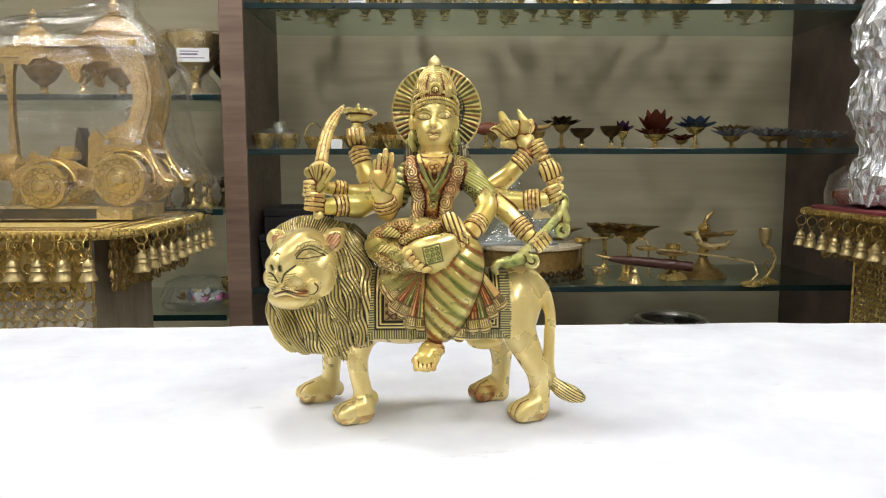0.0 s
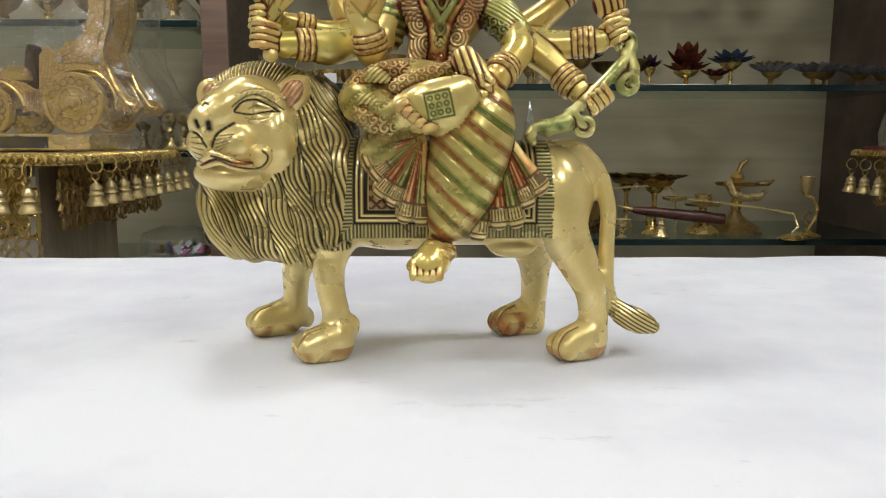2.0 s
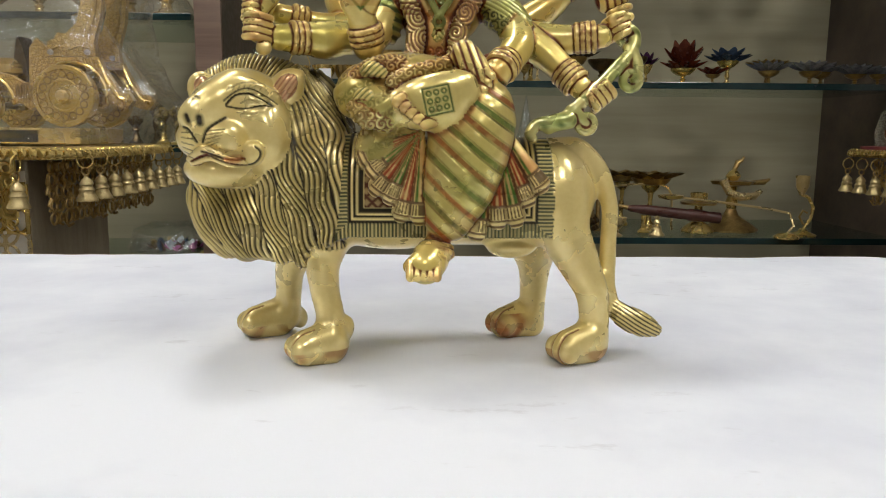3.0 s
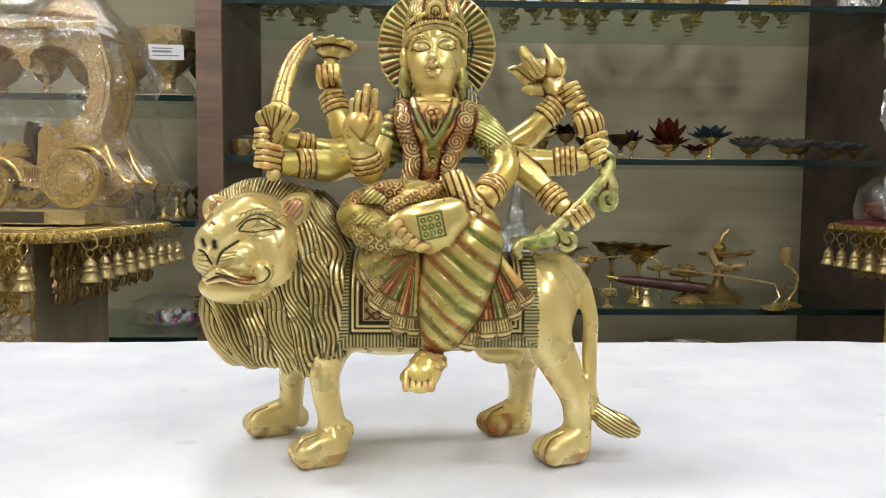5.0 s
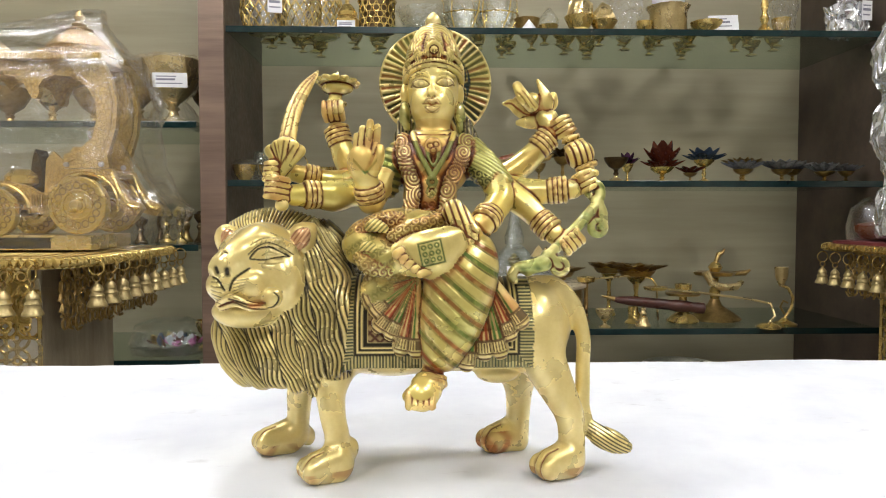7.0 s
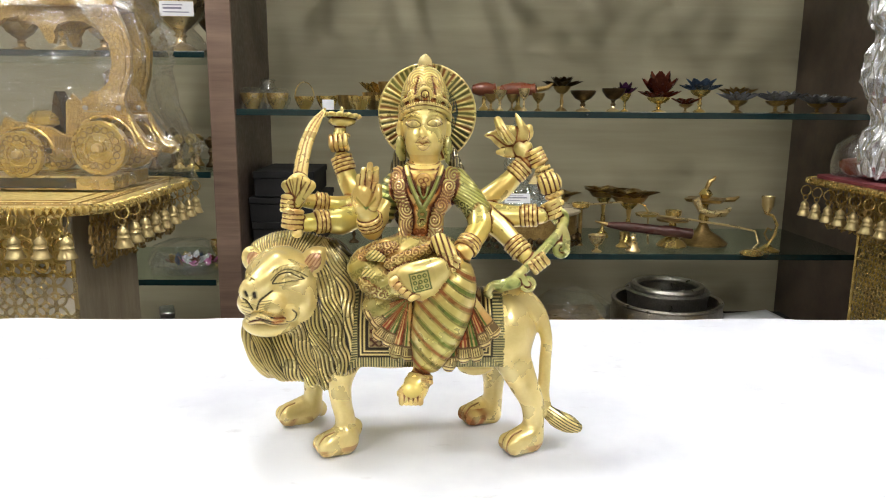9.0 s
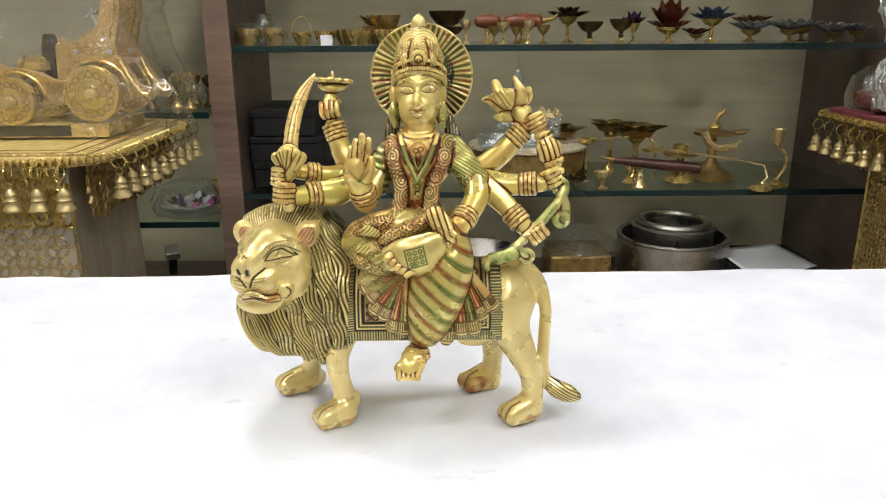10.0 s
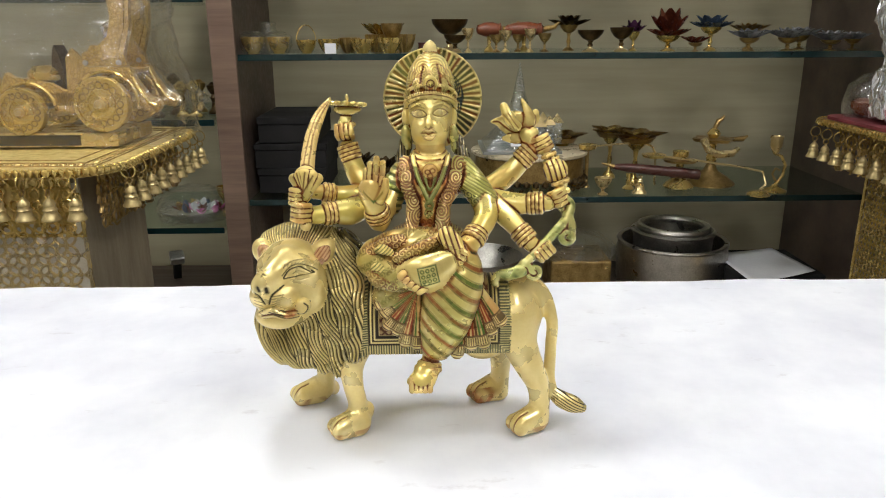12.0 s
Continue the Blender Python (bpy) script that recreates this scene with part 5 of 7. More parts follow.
    # below the chin: neck shading painted in, with the chest's own orange
    tint(m & (z < (6, 25, 238.4)[2]) & (kind == SKIN), np.full(len(v), 0.45), np.array((0.62, 0.36, 0.08)), 0.85)

    # striped skirt and pleats
    m = (kind == STRIPE) | (kind == KNEE)
    ph = (-z - 0.72 * x + 0.006 * (x - 30) ** 2 + 1.0 * wave(v, 12)) / 12.6
    band = np.clip(3.0 - np.abs(ph - np.rint(ph)) / 0.055, 0, 1) * np.clip(1.15 + 0.5 * wave(v, 1.3, 3.0), 0.6, 1)
    turnn = np.rint(ph).astype(int) % 2 == 0
    mk = kind == STRIPE
    tint(mk & turnn, band, np.array((0.21, 0.04, 0.014)), 0.05)
    tint(mk & ~turnn, band, np.array((0.05, 0.11, 0.018)), 0.05)
    cut += np.where(mk, band * 0.3, 0)
    groove(mk, np.maximum(line(ph - 0.2, 0.055), 0.7 * line(ph + 0.2, 0.045)) * (0.75 + 0.4 * wave(v, 4.0)), 0.45, dark, 0.9)
    tint(kind == STRIPE, np.clip(0.1 + 0.3 * wave(v, 13.0, 2.0), 0, 0.25), np.array((0.5, 0.45, 0.1)), 0.85)
    tint(kind == STRIPE, np.clip(0.4 * wave(v, 10.0, 5.0), 0, 0.25), np.array((0.5, 0.22, 0.06)), 0.85)
    groove(kind == STRIPE, np.clip(wave(v, 1.1) - 0.2, 0, 1) * band, 0.3, dark, 0.6)
    fold = (z - 0.7 * x + 1.5 * wave(v, 9.0, 2.0)) / 13.0
    sash = np.clip(2.2 - np.abs(fold - np.rint(fold)) / 0.14, 0, 1)
    tint(kind == KNEE, np.full(len(v), 0.35), np.array((0.66, 0.48, 0.14)), 0.9)
    groove(kind == KNEE, sash * np.clip(0.35 + line(rr * 2.1 + aa / (2 * math.pi), 0.26), 0, 1), 0.6, np.array((0.13, 0.05, 0.018)), 0.85)
    tint(kind == KNEE, np.clip(0.1 + 0.6 * wave(v, 9.0, 3.0), 0, 0.45), np.array((0.30, 0.36, 0.08)), 0.8)
    tint(kind == SOLE, np.clip(0.5 + 0.4 * wave(v, 11.0, 3.0), 0, 0.8), np.array((0.72, 0.6, 0.2)), 0.9)
    for top, ends, side in ((TOP_L, ENDS_L, x < TOP_L[0] + 14), (TOP_R, ENDS_R, x >= TOP_L[0] + 14)):
        m = (kind == FAN) & side
        a = np.arctan2(x - top[0], top[2] - z)
        rd = np.hypot(x - top[0], z - top[2])
        spread = sorted((math.atan2(e[0] - top[0], top[2] - e[2]), math.hypot(e[0] - top[0], e[2] - top[2])) for e in ends)
        ph = np.interp(a, [p[0] for p in spread], range(len(spread))) + 0.06 * wave(v, 5.0)
        near = np.rint(ph).astype(int)
        inside = np.array([p[1] for p in spread])[near] + 4.6 - rd
        off = np.abs(ph - near)
        wet = np.clip(1.1 + 0.5 * wave(v, 2.2, 5.0), 0.5, 1)
        for k, shade in ((0, np.array((0.055, 0.13, 0.02))), (1, np.array((0.26, 0.042, 0.014)))):
            groove(m & (near % 2 == k) & (inside > 11), np.clip(1.6 - np.abs(off - 0.2) / 0.11, 0, 1) * wet, 0.4, shade, 1.0)
        groove(m, np.clip((off - 0.36) / 0.08, 0, 1), 0.5, np.array((0.11, 0.045, 0.015)), 0.9)
        tint(m & (inside < 12), np.full(len(v), 0.5), np.array((0.74, 0.62, 0.27)), 0.95)
        groove(m & (inside < 13) & (inside > -1), np.maximum(line(inside / 11.5, 0.07), line((inside - 3.4) / 11.5, 0.05)), 0.4, np.array((0.10, 0.05, 0.02)), 0.9)
        groove(m & (inside < 10.5) & (inside > 4.5), line(ph * 5.0, 0.22), 0.4, np.array((0.07, 0.04, 0.015)), 0.9)

    # saddle cloth: fringe, border and lattice
    m = kind == SADDLE
    h, e = z - cl[2], np.minimum(x - cl[0], cr[0] - x)
    edge = np.minimum(h, e)
    down = h <= e
    groove(m & (edge < 8.5), np.where(down, line(x / 2.1, 0.28), line(z / 2.1, 0.28)), 0.5, dark)
    tint(m & (edge < 9), np.full(len(v), 0.3), np.array((0.2, 0.24, 0.12)))
    groove(m, line((edge - 9.5) / 30, 0.03) * (edge < 20) + line((edge - 12.5) / 30, 0.025) * (edge < 20) + line((edge - 16) / 30, 0.05) * (edge < 20), 0.5, dark)
    m2 = m & (edge > 18)
    groove(m2, np.maximum(line((x + z) / 6.5, 0.16), line((x - z) / 6.5, 0.16)), 0.6, np.array((0.02, 0.015, 0.01)))
    tint(m2, np.full(len(v), 0.7), np.array((0.12, 0.04, 0.02)), 0.5)
    sole = (4, -46, 147.4)
    su, sw = (x - sole[0]) * 0.98 + (z - sole[2]) * 0.22, (z - sole[2]) * 0.98 - (x - sole[0]) * 0.22
    sq = np.maximum(np.abs(su), np.abs(sw))
    m = (kind == SOLE) & (sq < 8.5) & (n[:, 1] < 0)
    ringlet = np.hypot(su / 4.2 - np.rint(su / 4.2), sw / 4.2 - np.rint(sw / 4.2))
    groove(m, np.maximum(np.clip(1.4 - np.abs(sq - 7.2) / 0.6, 0, 1), (sq < 6.2) * np.clip(1.4 - np.abs(ringlet - 0.3) / 0.13, 0, 1)), 0.4, np.array((0.05, 0.09, 0.02)), 0.95)
    tint(m & (sq < 7), np.full(len(v), 0.25), green)

    # lacquer dulls the lion's plain metal
    metal *= np.where(np.isin(kind, (PLAIN, FACE, MUZZLE, FOOT)), 0.78, 1.0)
    # lacquer wear all over
    tint(kind == PLAIN, np.clip(0.25 * wave(v, 19.0, 4.0), 0, 0.2), np.array((0.76, 0.65, 0.33)))
    return np.clip(cut, -2.2, 1.4), np.concatenate([col, metal[:, None]], 1)


def build_statue():
    v, q, kind = skin_lattice()
    v = relax(v, q, 2, 0.55)
    n = normals_of(v, q)
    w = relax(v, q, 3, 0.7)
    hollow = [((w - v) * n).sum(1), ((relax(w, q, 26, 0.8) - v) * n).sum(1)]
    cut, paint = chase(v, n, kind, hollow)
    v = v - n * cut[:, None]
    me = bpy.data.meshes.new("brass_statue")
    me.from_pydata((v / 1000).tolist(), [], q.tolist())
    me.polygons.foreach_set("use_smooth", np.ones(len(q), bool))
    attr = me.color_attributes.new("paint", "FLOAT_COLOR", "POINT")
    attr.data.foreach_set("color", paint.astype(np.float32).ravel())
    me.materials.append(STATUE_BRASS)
    me.update()
    ob = new("brass_statue", me)
    ob.location = (0.0, 0.66, TABLE + 0.0006)
    return tagged(ob, "painted brass statue of a many-armed figure seated on a lion", "statue")


build_statue()


# ---- brass stands with bells, and the wrapped chariot ----
def bell_mesh():
    profile = [(0.0185, 0.0), (0.0205, 0.0008), (0.0203, 0.003), (0.0186, 0.0055), (0.0155, 0.0105), (0.0138, 0.0145), (0.0136, 0.0165), (0.0152, 0.0172), (0.0152, 0.0188), (0.0136, 0.0198), (0.0118, 0.0235), (0.0116, 0.0255), (0.0128, 0.0262), (0.0127, 0.0285), (0.0105, 0.0325), (0.0065, 0.036), (0.0035, 0.038), (0.003, 0.042)]
    me = part("bell", lathe([(a * 0.8, b) for a, b in profile], 16), BELL)
    return me


def hanging_bell(at, group, turn):
    t = thing("hanging_bell", at, "small brass bell hanging from a wire ring on the stand's rim", "bell", group, turn)
    b = bell_mesh()
    b.parent = t
    part("loop", ring(0.006, 0.0015, None, pose(0, 0, 0.047, 90, 0, 0), 12, 6), BRASS_OLD, t)
    part("wire_ring", ring(0.0125, 0.0014, None, pose(0, 0, 0.0645, 90, 0, 0), 20, 6), BRASS, t)
    part("clapper", lathe([(0.001, -0.004), (0.0035, -0.002), (0.0035, 0.001), (0.001, 0.006)], 8), BRASS_OLD, t)
    return t


def rope_rim(x0, x1, y0, y1, z, r, c=0.05):
    """A twisted rim round a plate: fat slanting beads in a rounded rectangle."""
    bm = bmesh.new()
    pts = []
    for cx, cy, a0 in ((x1 - c, y0 + c, -90), (x1 - c, y1 - c, 0), (x0 + c, y1 - c, 90), (x0 + c, y0 + c, 180)):
        pts += [Vector((cx + c * math.cos(radians(a0 + k * 15)), cy + c * math.sin(radians(a0 + k * 15)), z)) for k in range(7)]
    pts.append(pts[0])
    step, left = 0.0115, 0.0
    for a, b in zip(pts, pts[1:]):
        d = b - a
        n = d.length
        s = left
        while s < n:
            p = a + d * (s / n)
            m = Matrix.Translation(p) @ d.to_track_quat("X", "Z").to_matrix().to_4x4() @ pose(0, 0, 0, 0, 0, 38) @ Matrix.Diagonal((0.0058, r * 1.35, r, 1))
            bmesh.ops.create_icosphere(bm, subdivisions=1, radius=1.0, matrix=m)
            s += step
        left = s - n
    return bm


def rounded(x0, x1, y0, y1, z0, z1, c=0.05):
    bm = bmesh.new()
    vs = []
    for cx, cy, a0 in ((x1 - c, y0 + c, -90), (x1 - c, y1 - c, 0), (x0 + c, y1 - c, 90), (x0 + c, y0 + c, 180)):
        vs += [bm.verts.new((cx + c * math.cos(radians(a0 + k * 15)), cy + c * math.sin(radians(a0 + k * 15)), z0)) for k in range(7)]
    f = bm.faces.new(vs)
    r = bmesh.ops.extrude_face_region(bm, geom=[f])
    bmesh.ops.translate(bm, verts=[v for v in r["geom"] if isinstance(v, bmesh.types.BMVert)], vec=(0, 0, z1 - z0))
    bmesh.ops.recalc_face_normals(bm, faces=bm.faces)
    return bm


def lattice(u0, u1, z0, z1, place, cell=0.036, bar=0.0026):
    """Pierced work: rings, small bosses and cross bars in a grid; place maps (u, z) to a pose."""
    bm = bmesh.new()
    nu, nz = max(1, round((u1 - u0) / cell)), max(1, round((z1 - z0) / cell))
    du, dz = (u1 - u0) / nu, (z1 - z0) / nz
    for i in range(nu):
        for j in range(nz):
            u, z = u0 + (i + 0.5) * du, z0 + (j + 0.5) * dz
            m = Matrix.Diagonal((1, 1, 0.5, 1))
            ring(cell * 0.56, bar, bm, place(u, z) @ m, 18, 4)
            if i < nu - 1 and j < nz - 1:
                ring(cell * 0.56, bar, bm, place(u + du / 2, z + dz / 2) @ m, 18, 4)
                ring(cell * 0.16, bar, bm, place(u + du / 2, z + dz / 2) @ m, 10, 4)
    for u in (u0, u1):
        tube([place(u, z0) @ Vector(), place(u, z1) @ Vector()], bar * 1.4, 5, bm)
    for z in (z0, z1):
        tube([place(u0, z) @ Vector(), place(u1, z) @ Vector()], bar * 1.4, 5, bm)
    return bm


def scroll_fringe(u0, u1, z0, z1, place, cell=0.03):
    """An openwork apron of scrolls, links and drops below a rim."""
    bm = bmesh.new()
    rnd = random.Random(5)
    n = round((u1 - u0) / cell)
    du = (u1 - u0) / n
    rows = max(2, round((z1 - z0) / 0.022))
    for i in range(n):
        for j in range(rows):
            u, z = u0 + (i + 0.5 + rnd.uniform(-0.15, 0.15)) * du, z0 + (j + 0.5) * (z1 - z0) / rows
            s = rnd.uniform(0.006, 0.010)
            ring(s, 0.0022, bm, place(u, z), 10, 5)
            a = rnd.uniform(0, 6.28)
            tube([place(u + s * math.cos(a + k * 0.9) * (1 + k * 0.25), z + s * math.sin(a + k * 0.9) * (1 + k * 0.25)) @ Vector() for k in range(5)], 0.0024, 5, bm)
    return bm


def bell_stand(x0, x1, y0, y1, label, top_mat, px0, px1, py0, py1, side_mat, corner):
    t = thing("brass_stand", (0, 0, 0), label, "display stand")
    part("top_plate", rounded(x0, x1, y0, y1, 0.988, 1.004, corner), top_mat, t, "", False)
    part("twisted_rim", rope_rim(x0, x1, y0, y1, 0.997, 0.0095, corner), BRASS, t)
    front = lambda u, z: pose(u, y0 + 0.035, z, 90, 0, 0)
    part("apron", scroll_fringe(x0 + 0.04, x1 - 0.075, 0.885, 0.985, front), BRASS, t, "openwork brass scroll apron")
    part("apron_board", box(x0 + 0.045, x1 - 0.085, y0 + 0.041, y0 + 0.047, 0.9, 0.987), PLATE, t, "", False)
    for sx in (x0 + 0.045, x1 - 0.045):
        side = lambda u, z, sx=sx: pose(sx, u, z, 90, 0, 90)
        part("side_apron", scroll_fringe(y0 + 0.06, y1 - 0.06, 0.885, 0.985, side, 0.022), BRASS_OLD, t, "dark tarnished openwork apron")
    part("column", box(px0, px1, py0, py1, 0.0, 0.986, 0.004), side_mat, t, "dull brown sheet-clad column", False)
    part("front_lattice", lattice(px0 + 0.004, px1 - 0.002, 0.5, 0.95, lambda u, z: pose(u, py0 - 0.004, z, 90, 0, 0)), BRASS, t, "pierced brass lattice panel")
    for c in t.children:
        if "apron" in c.name and "board" not in c.name or "lattice" in c.name:
            tagged(c, "fine openwork of scrolls and links in cast brass", "", "", "stuff")
    return t


COLUMN = surface("dull_brown_sheet", (0.38, 0.33, 0.24), (0.26, 0.22, 0.16), 0.4, 0.3, 6, 120, 0.9, 0.1, 0.2, (6, 6, 1))
CREAM = surface("cream_backing", (0.76, 0.71, 0.6), (0.62, 0.57, 0.46), 0.6, 0.0, 12, 120, 0.7, 0.1, 0.1)
PLATE = surface("chased_brass_plate", (0.84, 0.68, 0.28), (0.55, 0.40, 0.12), 0.38, 0.35, 60, 220, 1.0, 0.1, 0.6)

st = bell_stand(-1.06, -0.536, 1.302, 1.85, "square brass stand with a twisted rim and pierced lattice sides", PLATE, -0.98, -0.612, 1.362, 1.64, COLUMN, 0.1)
part("backing", box(-0.978, -0.614, 1.3592, 1.3612, 0.3, 0.97), CREAM, st, "cream board behind the lattice", False)
for i in range(9):
    hanging_bell((-0.594 - 0.0435 * i, 1.3, 0.918), "bells on the brass stand", 90)
for i in range(9):
    hanging_bell((-0.532, 1.382 + 0.053 * i, 0.922), "bells on the brass stand", 0)
# chased figures in the plate
bm = bmesh.new()
for k in range(3):
    s = 0.03 + 0.03 * k
    tube([(-1.06 + s, 1.302 + s, 1.0045), (-0.536 - s, 1.302 + s, 1.0045), (-0.536 - s, 1.84 - s, 1.0045), (-1.06 + s, 1.84 - s, 1.0045), (-1.06 + s, 1.302 + s, 1.0045)], 0.0016, 5, bm)
for i in range(30):
    ring(0.006, 0.0014, bm, pose(-1.03 + 0.0155 * i, 1.345, 1.0045), 8, 4)
for i in range(28):
    ring(0.006, 0.0014, bm, pose(-0.58, 1.37 + 0.0155 * i, 1.0045), 8, 4)
part("chased_border", bm, BRASS_OLD, st)
# clear sheet hung before the lattice
bm = bmesh.new()
g = [[bm.verts.new((-1.0 + 0.395 * i / 24, 1.346 + 0.004 * noise.noise((i * 0.5, j * 0.4, 1)), 0.5 + 0.375 * j / 20)) for i in range(25)] for j in range(21)]
for j in range(20):
    for i in range(24):
        bm.faces.new((g[j][i], g[j][i + 1], g[j + 1][i + 1], g[j + 1][i]))
sheet = part("clear_sheet", bm, clear("milky_sheet", (0.92, 0.92, 0.91), 0.2, 0.3, 0.3, 15.0), st, "clear plastic sheet taped over the lattice")
sheet.visible_shadow = False

st2 = bell_stand(0.978, 1.5, 1.42, 1.945, "square brass stand with a maroon top and bells round its rim", BRASS_OLD, 1.115, 1.42, 1.5, 1.89, COLUMN, 0.05)
part("velvet_top", rounded(0.99, 1.488, 1.433, 1.932, 1.005, 1.012), MAROON, st2, "maroon velvet covering", False)
part("side_lattice", lattice(1.5, 1.89, 0.45, 0.95, lambda u, z: pose(1.111, u, z, 90, 0, 90), 0.03, 0.0032), BRASS, st2, "tarnished pierced lattice panel")
for i in range(9):
    hanging_bell((0.972, 1.905 - 0.054 * i, 0.908), "bells on the maroon-topped stand", 0)


def crumple(bm, amount, scale, seed):
    for v in bm.verts:
        n = noise.noise_vector(v.co * scale + Vector((seed, seed * 2, 0)))
        n2 = noise.noise_vector(v.co * scale * 3.1 + Vector((seed, 0, seed)))
        v.co += amount * (n + 0.45 * n2)


def foil_bundle(at, profile, label, mat=SILVER, seed=1.0, amount=0.012, scale=55.0):
    """Something wrapped in crumpled foil or film."""
    bm = lathe(profile, 40)
    bmesh.ops.subdivide_edges(bm, edges=bm.edges, cuts=2, use_grid_fill=True)
    crumple(bm, amount, scale, seed)
    ob = part("foil_wrapped_ware" if mat is SILVER else "film_wrapped_ware", bm, mat, None, "", False)
    ob.location = at
    return tagged(ob, label, "wrapped ware")


foil_bundle((1.1, 1.74, 1.02), [(0.02, 0.0), (0.085, 0.004), (0.09, 0.07), (0.07, 0.12), (0.08, 0.17), (0.1, 0.22), (0.095, 0.28), (0.075, 0.32), (0.1, 0.36), (0.1, 0.42), (0.07, 0.5), (0.02, 0.56)], "tall ware wrapped in crumpled silver foil on the maroon stand", SILVER, 2.0, 0.011, 85.0)
foil_bundle((1.16, 1.6, 1.02), [(0.02, 0.0), (0.08, 0.004), (0.09, 0.12), (0.08, 0.26), (0.09, 0.4), (0.06, 0.52), (0.02, 0.6)], "tall ware wrapped in crumpled silver foil on the maroon stand", SILVER, 7.0, 0.011, 85.0)
t = thing("covered_bowl", (1.085, 1.87, 1.013), "dark red bowl in clear film on the maroon stand", "bowl")
part("bowl", lathe([(0.02, 0.0), (0.035, 0.003), (0.05, 0.02), (0.052, 0.035), (0.045, 0.04), (0.01, 0.045)], 20), REDWOOD, t)
part("film", lathe([(0.066, 0.0), (0.07, 0.03), (0.06, 0.075), (0.03, 0.1), (0.004, 0.105)], 20), FILM, t).visible_shadow = False

def wheel(parent, x, y, z, r, depth):
    """A solid chased wheel: rim, sunk face, petals and a hub."""
    lay = pose(x, y, z, 90, 0, 0)
    w = part("wheel", lathe([(r * 0.97, -depth), (r, -depth + 0.002), (r, depth - 0.002), (r * 0.97, depth), (r * 0.86, depth), (r * 0.84, depth - 0.0025), (r * 0.55, depth - 0.002), (r * 0.53, depth), (r * 0.47, depth), (r * 0.45, depth - 0.002), (r * 0.3, depth - 0.002), (r * 0.28, depth + 0.001), (r * 0.24, depth + 0.001), (0.0005, depth + 0.001)], 40), BRASS, parent)
    w.matrix_basis = lay
    part("hub", lathe([(r * 0.19, depth), (r * 0.19, depth + 0.007), (r * 0.14, depth + 0.011), (0.0005, depth + 0.012)], 16), BRASS_PALE, w)
    bm = bmesh.new()
    for k in range(16):
        a = 2 * math.pi * k / 16
        ring(r * 0.115, 0.0011, bm, pose(r * 0.69 * math.cos(a), r * 0.69 * math.sin(a), depth - 0.002) @ Matrix.Diagonal((1, 1, 0.8, 1)), 12, 5)
    part("petal_ring", bm, BRASS_OLD, w)
    return w


